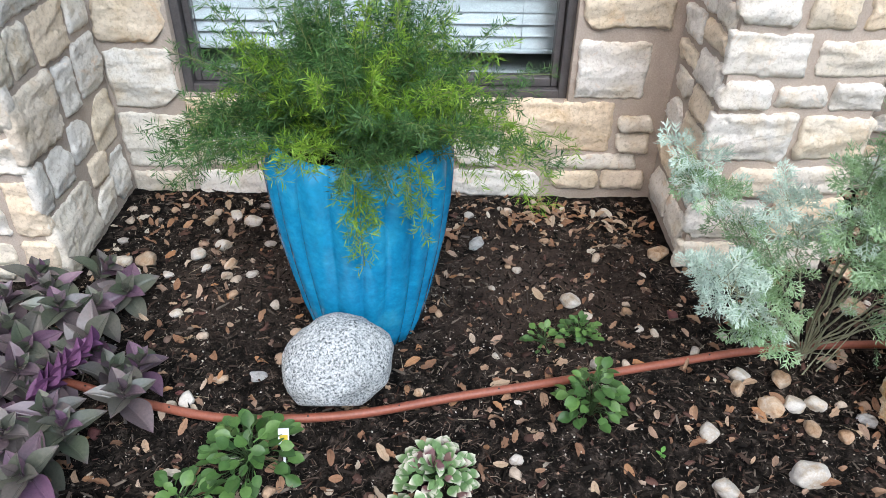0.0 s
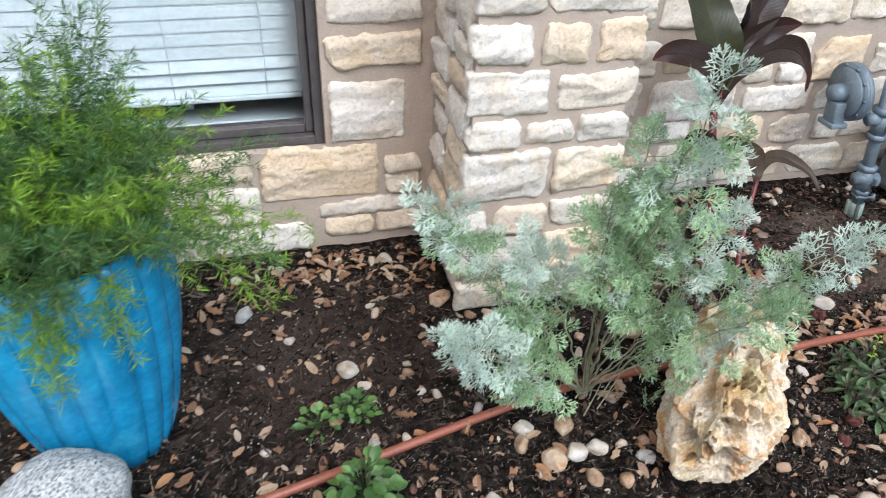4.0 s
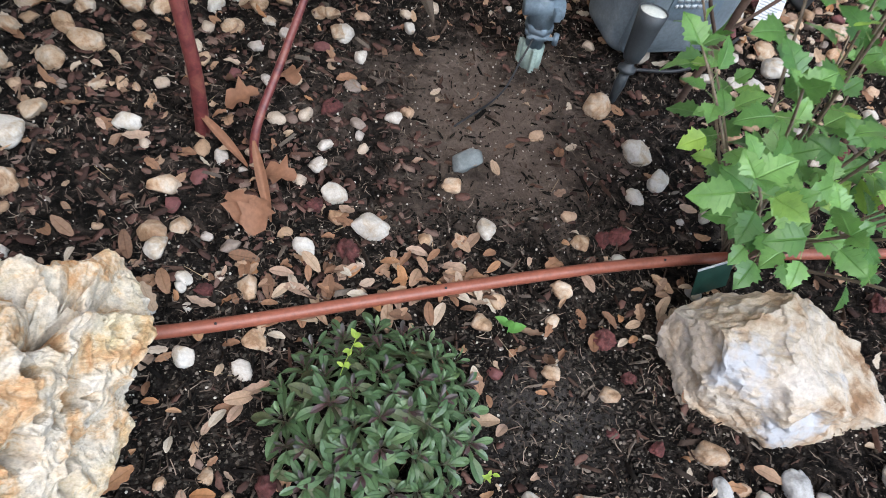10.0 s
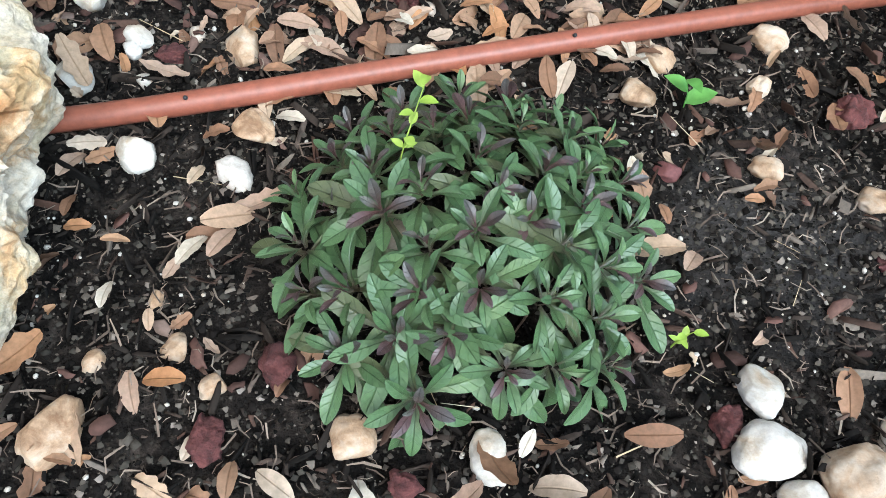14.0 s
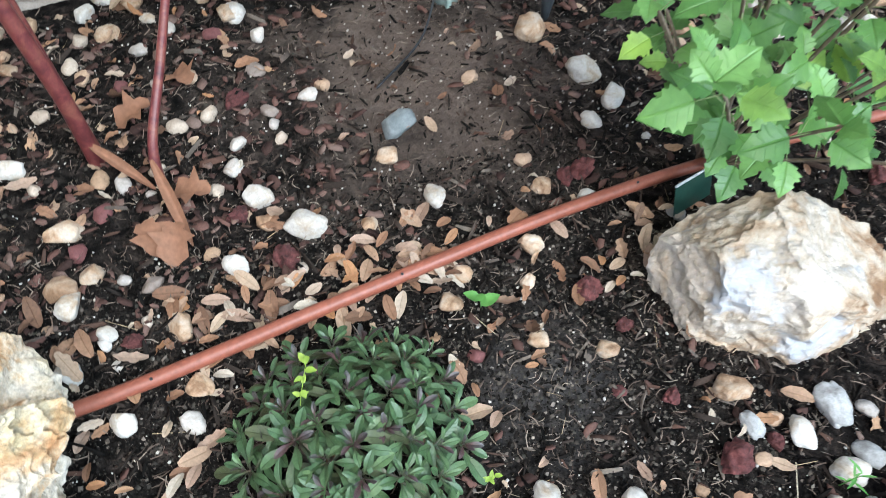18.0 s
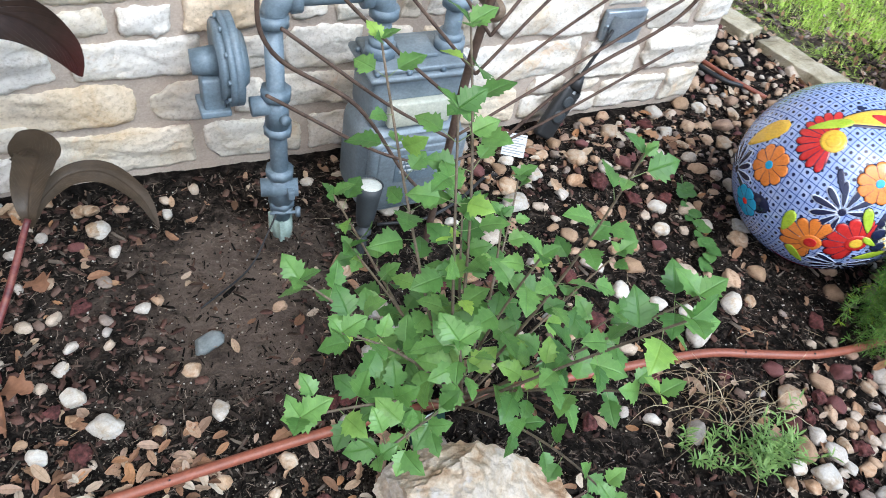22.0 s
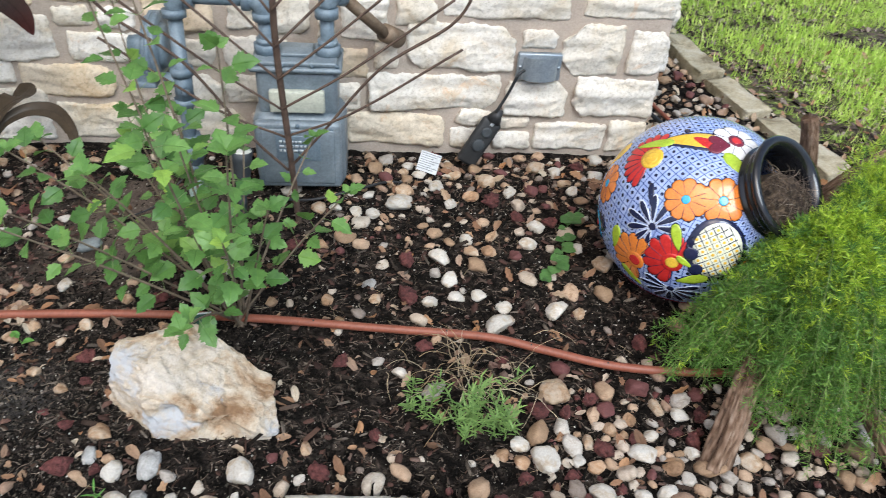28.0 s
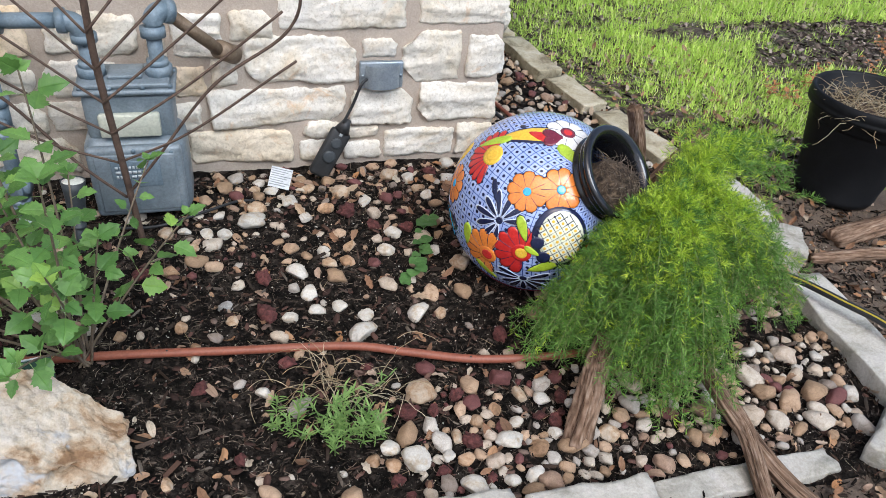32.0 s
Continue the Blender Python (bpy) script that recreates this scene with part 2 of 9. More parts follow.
def holey_stone():
    """Cream stone with rust and moss-yellow patches, eaten by small round pits."""
    m, nt, bsdf = nodes_of("honeycomb_limestone")
    pos = place_of(nt)
    c = ramp(nt, noise_node(nt, 13, 8, 0.7, pos, 0.6), [(0.37, (0.67, 0.62, 0.53)), (0.49, (0.64, 0.55, 0.42)), (0.57, (0.58, 0.39, 0.22)), (0.67, (0.46, 0.23, 0.1))])
    moss = ramp(nt, noise_node(nt, 6, 7, 0.65, pos, 0.4), [(0.5, (0, 0, 0)), (0.68, (0.55, 0.55, 0.55))])
    c = mixc(nt, "MIX", moss, c, (0.54, 0.45, 0.21))
    c = mixc(nt, "MULTIPLY", 1.0, c, ramp(nt, noise_node(nt, 130, 5, 0.75, pos), [(0.3, (0.6, 0.58, 0.55)), (0.6, (1.08, 1.07, 1.05))]))
    nt.links.new(c, bsdf.inputs["Base Color"])
    bsdf.inputs["Roughness"].default_value, bsdf.inputs["Specular IOR Level"].default_value = 0.95, 0.15
    cells = nt.nodes.new("ShaderNodeTexVoronoi")
    cells.inputs["Scale"].default_value = 75
    nt.links.new(pos, cells.inputs["Vector"])
    pit = ramp(nt, cells.outputs["Distance"], [(0.12, (0, 0, 0)), (0.36, (1, 1, 1))])
    b0 = nt.nodes.new("ShaderNodeBump")
    b0.inputs["Strength"].default_value, b0.inputs["Distance"].default_value = 0.35, 0.004
    nt.links.new(pit, b0.inputs["Height"])
    b1 = nt.nodes.new("ShaderNodeBump")
    b1.inputs["Strength"].default_value, b1.inputs["Distance"].default_value = 0.9, 0.006
    nt.links.new(noise_node(nt, 70, 8, 0.75, pos), b1.inputs["Height"])
    nt.links.new(b0.outputs[0], b1.inputs["Normal"])
    nt.links.new(b1.outputs[0], bsdf.inputs["Normal"])
    return m


m_holey = holey_stone()
m_boulder = surface("pale_boulder", [(0.35, (0.24, 0.145, 0.08)), (0.42, (0.41, 0.31, 0.21)), (0.5, (0.5, 0.43, 0.335)), (0.62, (0.55, 0.505, 0.44))], 8, 95, 0.92, 1.0, 0.006, 75, spots=(4.5, 0.54, 0.62, (0.42, 0.435, 0.45)), vary=0, spec=0.2)
m_curb = surface("white_edging_stone", [(0.34, (0.26, 0.25, 0.2)), (0.48, (0.44, 0.42, 0.37)), (0.64, (0.52, 0.5, 0.46))], 9, 120, 0.9, 0.9, 0.006, 70, spots=(120, 0.69, 0.73, (0.13, 0.13, 0.12)), vary=0.06)
m_curb_tan = surface("tan_edging_stone", [(0.34, (0.2, 0.165, 0.1)), (0.48, (0.42, 0.37, 0.255)), (0.64, (0.54, 0.49, 0.38))], 9, 120, 0.9, 0.9, 0.008, 70, spots=(60, 0.66, 0.72, (0.16, 0.14, 0.1)), vary=0.1)
PEB = [(0.0, (0.4, 0.335, 0.265)), (0.12, (0.27, 0.18, 0.11)), (0.22, (0.43, 0.385, 0.325)), (0.32, (0.36, 0.25, 0.165)), (0.44, (0.44, 0.415, 0.375)), (0.52, (0.2, 0.165, 0.14)), (0.6, (0.4, 0.285, 0.195)), (0.7, (0.12, 0.042, 0.04)), (0.8, (0.33, 0.305, 0.275)), (0.88, (0.41, 0.345, 0.28)), (0.95, (0.28, 0.19, 0.135))]


def pebble_material(name, by):
    m, nt, bsdf = nodes_of(name)
    pos = place_of(nt)
    rnd = nt.nodes.new("ShaderNodeObjectInfo").outputs["Random"] if by == "object" else nt.nodes.new("ShaderNodeNewGeometry").outputs["Random Per Island"]
    c = ramp(nt, rnd, PEB, True)
    c = mixc(nt, "MULTIPLY", 1.0, c, ramp(nt, noise_node(nt, 45, 6, 0.65, pos, 0.8), [(0.3, (0.6, 0.52, 0.44)), (0.43, (0.9, 0.87, 0.83)), (0.62, (1.08, 1.07, 1.05))]))
    c = mixc(nt, "MULTIPLY", 1.0, c, ramp(nt, noise_node(nt, 300, 3, 0.6, pos), [(0.3, (0.8, 0.8, 0.8)), (0.7, (1.1, 1.1, 1.1))]))
    nt.links.new(c, bsdf.inputs["Base Color"])
    bsdf.inputs["Roughness"].default_value = 0.8
    b = nt.nodes.new("ShaderNodeBump")
    b.inputs["Strength"].default_value, b.inputs["Distance"].default_value = 0.5, 0.003
    nt.links.new(noise_node(nt, 110, 6, 0.65, pos), b.inputs["Height"])
    nt.links.new(b.outputs[0], bsdf.inputs["Normal"])
    return m


m_pebble = pebble_material("river_pebble", "object")
m_pebble_far = pebble_material("river_pebble_joined", "island")
m_white_pebble = surface("white_pebble", [(0.33, (0.34, 0.26, 0.175)), (0.43, (0.43, 0.38, 0.31)), (0.55, (0.5, 0.475, 0.43))], 24, 200, 0.75, 0.6, 0.003, 90, spots=(90, 0.7, 0.76, (0.24, 0.2, 0.15)), vary=0.12)
m_tan_pebble = surface("tan_pebble", [(0.35, (0.2, 0.115, 0.062)), (0.46, (0.35, 0.235, 0.145)), (0.56, (0.42, 0.325, 0.235)), (0.68, (0.46, 0.4, 0.33))], 26, 200, 0.8, 0.7, 0.003, 80, spots=(60, 0.68, 0.76, (0.2, 0.14, 0.09)), vary=0.2)
m_brown_pebble = surface("brown_pebble", [(0.34, (0.17, 0.1, 0.055)), (0.5, (0.33, 0.2, 0.115)), (0.66, (0.45, 0.33, 0.23))], 26, 200, 0.8, 0.6, 0.003, 80, spots=(60, 0.68, 0.76, (0.14, 0.09, 0.06)), vary=0.25)
m_grey_pebble = surface("grey_pebble", [(0.34, (0.2, 0.19, 0.18)), (0.5, (0.33, 0.33, 0.32)), (0.66, (0.44, 0.44, 0.43))], 26, 200, 0.8, 0.5, 0.003, 80, spots=(60, 0.68, 0.76, (0.16, 0.15, 0.14)), vary=0.2)
m_lava = surface("red_lava_rock", [(0.34, (0.05, 0.016, 0.015)), (0.66, (0.17, 0.055, 0.05))], 60, 240, 0.95, 1.0, 0.006, 160, vary=0.25)
m_dry = foliage("dry_oak_leaf", [(0, (0.12, 0.07, 0.045)), (0.2, (0.24, 0.13, 0.075)), (0.36, (0.31, 0.21, 0.14)), (0.5, (0.37, 0.285, 0.2)), (0.6, (0.33, 0.165, 0.075)), (0.72, (0.2, 0.13, 0.09)), (0.85, (0.35, 0.245, 0.18)), (0.95, (0.42, 0.36, 0.28)), (1, (0.46, 0.42, 0.35))], None, 0.75, 0.1, 0.2, 200, veins=(0.0, (0.8, 0.76, 0.7), 0.001))
m_shred = foliage("wood_fibre", [(0, (0.05, 0.038, 0.03)), (0.5, (0.13, 0.1, 0.078)), (0.85, (0.19, 0.15, 0.118)), (1, (0.26, 0.22, 0.175))], None, 0.9, 0, 0.1, 260)
m_chip = foliage("bark_chip", [(0, (0.006, 0.0055, 0.005)), (0.5, (0.017, 0.0142, 0.012)), (0.72, (0.038, 0.029, 0.0235)), (0.84, (0.075, 0.043, 0.032)), (0.93, (0.085, 0.07, 0.058)), (1, (0.16, 0.135, 0.11))], None, 0.97, 0, 0.06, 260)
m_glass, nt_, bs_ = nodes_of("window_glass")
bs_.inputs["Transmission Weight"].default_value, bs_.inputs["Roughness"].default_value, bs_.inputs["IOR"].default_value = 1.0, 0.02, 1.35


# ---- builders ----
def mesh_of(name, verts, faces, mat, along=None, smooth=False, across=None):
    """A mesh from arrays; faces all have the same number of corners."""
    verts, faces = np.asarray(verts, np.float32), np.asarray(faces, np.int32)
    me = bpy.data.meshes.new(name)
    me.vertices.add(len(verts))
    me.vertices.foreach_set("co", verts.ravel())
    k = faces.shape[1]
    me.loops.add(faces.size)
    me.loops.foreach_set("vertex_index", faces.ravel())
    me.polygons.add(len(faces))
    me.polygons.foreach_set("loop_start", np.arange(len(faces), dtype=np.int32) * k)
    if along is not None:
        at = me.attributes.new("along", "FLOAT", "POINT")
        at.data.foreach_set("value", np.asarray(along, np.float32))
    if across is not None:
        at = me.attributes.new("across", "FLOAT", "POINT")
        at.data.foreach_set("value", np.asarray(across, np.float32))
    me.update(calc_edges=True)
    me.validate()
    if smooth:
        me.polygons.foreach_set("use_smooth", np.ones(len(faces), bool))
    me.materials.append(mat)
    return me


def bm_mesh(name, bm, mat, smooth=True):
    me = bpy.data.meshes.new(name)
    bmesh.ops.recalc_face_normals(bm, faces=bm.faces)
    bm.to_mesh(me)
    bm.free()
    if smooth:
        for p in me.polygons:
            p.use_smooth = True
    me.materials.append(mat)
    return me


def part(name, me, parent=None, label="", m=None):
    ob = new(name, me)
    if parent is not None:
        ob.parent = parent
    if m is not None:
        ob.matrix_basis = m
    if label:
        ob["label"] = label
    return ob


def thing(name, label, category, m=None, group="", me=None):
    ob = new(name, me)
    if m is not None:
        ob.matrix_basis = m
    return tagged(ob, label, category, group)


def box(bm, x0, y0, z0, x1, y1, z1, bev=0.0, seg=2):
    r = bmesh.ops.create_cube(bm, size=1, matrix=Matrix.Translation(((x0 + x1) / 2, (y0 + y1) / 2, (z0 + z1) / 2)) @ Matrix.Diagonal((x1 - x0, y1 - y0, z1 - z0, 1)))
    if bev:
        vs = set(r["verts"])
        bmesh.ops.bevel(bm, geom=[e for e in bm.edges if e.verts[0] in vs and e.verts[1] in vs], offset=bev, segments=seg, profile=0.5, affect="EDGES")
    return bm


def rod(bm, a, b, r0, r1=None, n=14, caps=True):
    a, b = Vector(a), Vector(b)
    m = Matrix.Translation((a + b) / 2) @ (b - a).to_track_quat("Z", "Y").to_matrix().to_4x4()
    bmesh.ops.create_cone(bm, cap_ends=caps, segments=n, radius1=r0, radius2=r0 if r1 is None else r1, depth=(b - a).length, matrix=m)
    return bm


def smooth_line(pts, n=8):
    """A Catmull-Rom line through the points."""
    p = [Vector(q) for q in pts]
    p = [p[0] * 2 - p[1]] + p + [p[-1] * 2 - p[-2]]
    out = []
    for i in range(1, len(p) - 2):
        a, b, c, d = p[i - 1:i + 3]
        for k in range(n):
            t = k / n
            out.append(0.5 * (2 * b + (c - a) * t + (2 * a - 5 * b + 4 * c - d) * t * t + (3 * b - a - 3 * c + d) * t ** 3))
    return out + [p[-2]]


def tube(bm, pts, radius, n=10, wobble=0.0):
    """A round tube along the points; radius a number or a function of 0..1."""
    rings, up = [], Vector((0.13, 0.21, 0.97)).normalized()
    for i, q in enumerate(pts):
        d = (pts[min(i + 1, len(pts) - 1)] - pts[max(i - 1, 0)]).normalized()
        s = d.cross(up)
        s = s.normalized() if s.length > 1e-4 else Vector((1, 0, 0))
        u = s.cross(d)
        r = radius(i / (len(pts) - 1)) if callable(radius) else radius
        ring = []
        for k in range(n):
            a = 2 * math.pi * k / n
            w = 1 + wobble * (0.7 * noise.noise(Vector((k * 1.3, i * 0.1, r * 90))) + 0.5 * noise.noise(Vector((k * 0.6, i * 0.35, r * 40))))
            ring.append(bm.verts.new(q + (s * math.cos(a) + u * math.sin(a)) * r * w))
        rings.append(ring)
    for r0, r1 in zip(rings, rings[1:]):
        for k in range(n):
            bm.faces.new((r0[k], r0[(k + 1) % n], r1[(k + 1) % n], r1[k]))
    bm.faces.new(rings[0][::-1])
    bm.faces.new(rings[-1])
    return bm


def lathe(bm, prof, n=48, wave=None):
    """A turned body from (radius, z) pairs; wave(angle, z) scales the radius."""
    rings = []
    for r, z in prof:
        rings.append([bm.verts.new((r * (wave(a, z) if wave else 1) * math.cos(a), r * (wave(a, z) if wave else 1) * math.sin(a), z)) for a in (2 * math.pi * k / n for k in range(n))])
    for r0, r1 in zip(rings, rings[1:]):
        for k in range(n):
            bm.faces.new((r0[k], r0[(k + 1) % n], r1[(k + 1) % n], r1[k]))
    bm.faces.new(rings[0][::-1])
    bm.faces.new(rings[-1])
    return bm


def rough_ball(seed, size, subdiv=3, lump=0.25, freq=2.2, facet=0, flat=0.0, pits=0.0, pit_freq=9.0):
    """A lumpy stone: a ball pressed by noise, cut by a few planes, with pits."""
    rng = random.Random(seed)
    bm = bmesh.new()
    bmesh.ops.create_icosphere(bm, subdivisions=subdiv, radius=1)
    off = Vector((rng.uniform(-50, 50), rng.uniform(-50, 50), rng.uniform(-50, 50)))
    cuts = [(Vector((rng.gauss(0, 1), rng.gauss(0, 1), rng.gauss(0, 0.8))).normalized(), rng.uniform(0.6, 0.85)) for _ in range(facet)]
    for v in bm.verts:
        d = v.co.normalized()
        r = 1 + lump * noise.noise(d * freq + off) + lump * 0.4 * noise.noise(d * freq * 2.7 + off)
        p = d * r
        for nrm, dist in cuts:
            k = p.dot(nrm) - dist
            if k > 0:
                p -= nrm * k * 0.85
        if pits:
            w = d * pit_freq * 0.35 + off + Vector((noise.noise(d * 3 + off), noise.noise(d * 3 - off), 0)) * 0.5
            q = noise.voronoi(w)[0][0]
            hole = max(0.0, min(1.0, (0.36 - q) / 0.12)) * (1 if noise.noise(w * 0.9) > -0.1 else 0.15)
            q2 = noise.voronoi(w * 2.6)[0][0]
            hole2 = max(0.0, min(1.0, (0.3 - q2) / 0.1)) * (1 if noise.noise(w * 0.7 + off) > 0.05 else 0)
            p *= 1 - pits * (0.42 * hole + 0.14 * hole2)
            p *= 1 + 0.10 * pits * (noise.noise(d * pit_freq * 0.6 + off) + 0.5 * noise.noise(d * pit_freq * 1.5 + off))
        v.co = Vector((p.x * size[0], p.y * size[1], p.z * size[2]))
    if flat:
        lo = -size[2] * flat
        for v in bm.verts:
            v.co.z = max(v.co.z, lo)
    return bm


def pitted_rock(seed, size, pits, planes, flat):
    """A weathered stone cut by planes, with deep hollows, ragged ridges and round holes of many widths."""
    rng = np.random.default_rng(seed)
    bm = bmesh.new()
    bmesh.ops.create_icosphere(bm, subdivisions=8, radius=1)
    d = np.array([v.co[:] for v in bm.verts])
    off = Vector(rng.uniform(-40, 40, 3))
    p = d * np.array([1 + 0.26 * noise.noise(Vector(q) * 1.5 + off) + 0.14 * noise.noise(Vector(q) * 3.4 + off) for q in d])[:, None]
    for _ in range(planes):
        n = unit_row(rng.normal(size=3) * np.array([1, 1, 0.8]))
        k = p @ n - rng.uniform(0.72, 0.9)
        p -= np.where(k > 0, k * 0.8, 0)[:, None] * n
    base = p * np.array(size)
    nrm = d / np.array(size)
    nrm /= np.linalg.norm(nrm, axis=1)[:, None]
    rough = np.array([0.02 * noise.noise(Vector(q) * 13 + off) - 0.022 * abs(noise.noise(Vector(q) * 21 - off)) + 0.008 * noise.noise(Vector(q) * 48 + off) - 0.006 * abs(noise.noise(Vector(q) * 95 - off)) for q in base])
    warp = np.array([[noise.noise(Vector(q) * 55 + off), noise.noise(Vector(q) * 55 - off), noise.noise(Vector(q) * 55 + off * 2)] for q in base])
    w = base + 0.009 * warp
    seen = np.flatnonzero((d[:, 2] > -0.15))
    sink = np.zeros(len(p))
    for i in range(16):
        c, r = base[rng.choice(seen)], rng.uniform(0.03, 0.062)
        sink += rng.uniform(0.012, 0.034) * np.clip((r - np.linalg.norm(w - c, axis=1)) / (0.6 * r), 0, 1)
    knots = base[rng.choice(seen, size=max(4, pits // 9))]
    for i in range(pits):
        c = base[rng.choice(seen)] if i % 3 == 0 else base[np.argmin(np.linalg.norm(base - knots[rng.integers(len(knots))] - rng.normal(0, 0.028, 3), axis=1))]
        r = float(rng.choice([0.0055, 0.008, 0.011, 0.015, 0.02, 0.028], p=[0.27, 0.27, 0.2, 0.14, 0.08, 0.04]))
        g = w - c
        t = unit_row(rng.normal(size=3))
        a = np.sqrt(np.sum(g * g, 1) + 0.8 * (g @ t) ** 2)
        sink = np.maximum(sink, sink * 0.5 + min(0.055, r * 3.2) * np.clip((r - a) / (0.3 * r), 0, 1))
    p = base + nrm * (rough - sink)[:, None]
    p[:, 2] = np.maximum(p[:, 2], -size[2] * flat)
    for v, q in zip(bm.verts, p):
        v.co = q
    return bm


def unit_row(v):
    return v / np.linalg.norm(v)


def layered_rock(seed, size, planes, flat, layer, scoops=()):
    """An angular block of bedded stone: flat breaks, thin ledges along the beds, chipped corners, hollows (direction, reach, depth)."""
    rng = np.random.default_rng(seed)
    bm = bmesh.new()
    bmesh.ops.create_icosphere(bm, subdivisions=7, radius=1.12)
    p = np.array([v.co[:] for v in bm.verts])
    off = Vector(rng.uniform(-40, 40, 3))
    p *= np.array([1 + 0.18 * noise.noise(Vector(q) * 1.3 + off) for q in p])[:, None]
    for nrm, dist in planes:
        n = unit_row(np.array(nrm, float))
        wob = np.array([0.05 * noise.noise(Vector(q) * 3 + off) + 0.03 * noise.noise(Vector(q) * 9 + off) for q in p])
        k = p @ n - dist + wob
        p -= np.where(k > 0, k, 0)[:, None] * n
    for sx, sy, sz, reach, deep in scoops:
        c = unit_row(np.array((sx, sy, sz)))
        near = np.linalg.norm(p / np.linalg.norm(p, axis=1)[:, None] - c, axis=1)
        p *= (1 - deep * np.clip((reach - near) / (0.7 * reach), 0, 1) ** 1.5)[:, None]
    n = unit_row(np.array(layer, float))
    h = p @ n
    bed = np.array([noise.noise(Vector((round(a * 7) * 3.1, 1.7 * noise.noise(Vector(q) * 2 + off), 5))) for a, q in zip(h + np.array([0.08 * noise.noise(Vector(q) * 2.5) for q in p]), p)])
    out = p - h[:, None] * n
    p += 0.055 * bed[:, None] * out
    p *= np.array([1 + 0.016 * noise.noise(Vector(q) * 14 + off) - 0.034 * max(0, noise.noise(Vector(q) * 6 - off)) ** 0.7 + 0.008 * noise.noise(Vector(q) * 34 + off) for q in p])[:, None]
    p *= np.array(size)
    p[:, 2] = np.maximum(p[:, 2], -size[2] * flat)
    for v, q in zip(bm.verts, p):
        v.co = q
    return bm


# ---- ground ----
def edge_line(y_lo, y_hi, dense_lo, dense_hi, step):
    mid = list(np.arange(dense_lo, dense_hi, step))
    lo, hi, d = [], [], step
    while dense_lo - d > y_lo:
        lo.append(dense_lo - d)
        d *= 1.7
    d = step
    while dense_hi + d < y_hi:
        hi.append(dense_hi + d)
        d *= 1.7
    return np.array([y_lo] + lo[::-1] + mid + [dense_hi] + hi + [y_hi])


def ground_z(x, y):
    """Uneven bed, level round the house wall."""
    inside = max(0.0, min(1.0, (6.0 - abs(x - 2)) / 2)) * max(0.0, min(1.0, (4.5 - abs(y - 1.5)) / 2))
    z = 0.014 * noise.noise(Vector((x * 2.3, y * 2.3, 3))) + 0.006 * noise.noise(Vector((x * 9, y * 9, 7))) + 0.006 * noise.noise(Vector((x * 27, y * 27, 1))) + 0.0035 * noise.noise(Vector((x * 62, y * 62, 5)))
    return z * inside - 0.004


def lawn_edge(y):
    return float(np.interp(y, [0.3, 0.8, 1.5, 2.4, 3.0, 3.5, 9], [4.75, 4.72, 5.0, 4.95, 4.75, 4.65, 4.5]))


gx, gy = edge_line(-400, 400, -1.3, 5.2, 0.013), edge_line(-400, 400, 0.5, 2.4, 0.013)
gv = np.array([(x, y, ground_z(x, y)) for y in gy for x in gx])
nx = len(gx)
ii, jj = np.meshgrid(np.arange(nx - 1), np.arange(len(gy) - 1))
a = (jj * nx + ii).ravel()
gf = np.stack([a, a + 1, a + nx + 1, a + nx], 1)
ground = tagged(new("ground", mesh_of("ground", gv, gf, m_soil, smooth=True)), "dark brown mulched planting bed and lawn soil", "ground", kind="structure")
ground.data.materials.append(m_lawn_soil)
ground.data.materials.append(m_mulch_path)
gc = gv[gf].mean(1)
kinds = np.array([1 if (c[0] > lawn_edge(c[1]) and c[1] > 1.9) or c[1] > 6 or abs(c[0]) > 9 else (2 if c[1] < 0.74 or c[0] > 4.95 else 0) for c in gc], np.int32)
ground.data.polygons.foreach_set("material_index", kinds)


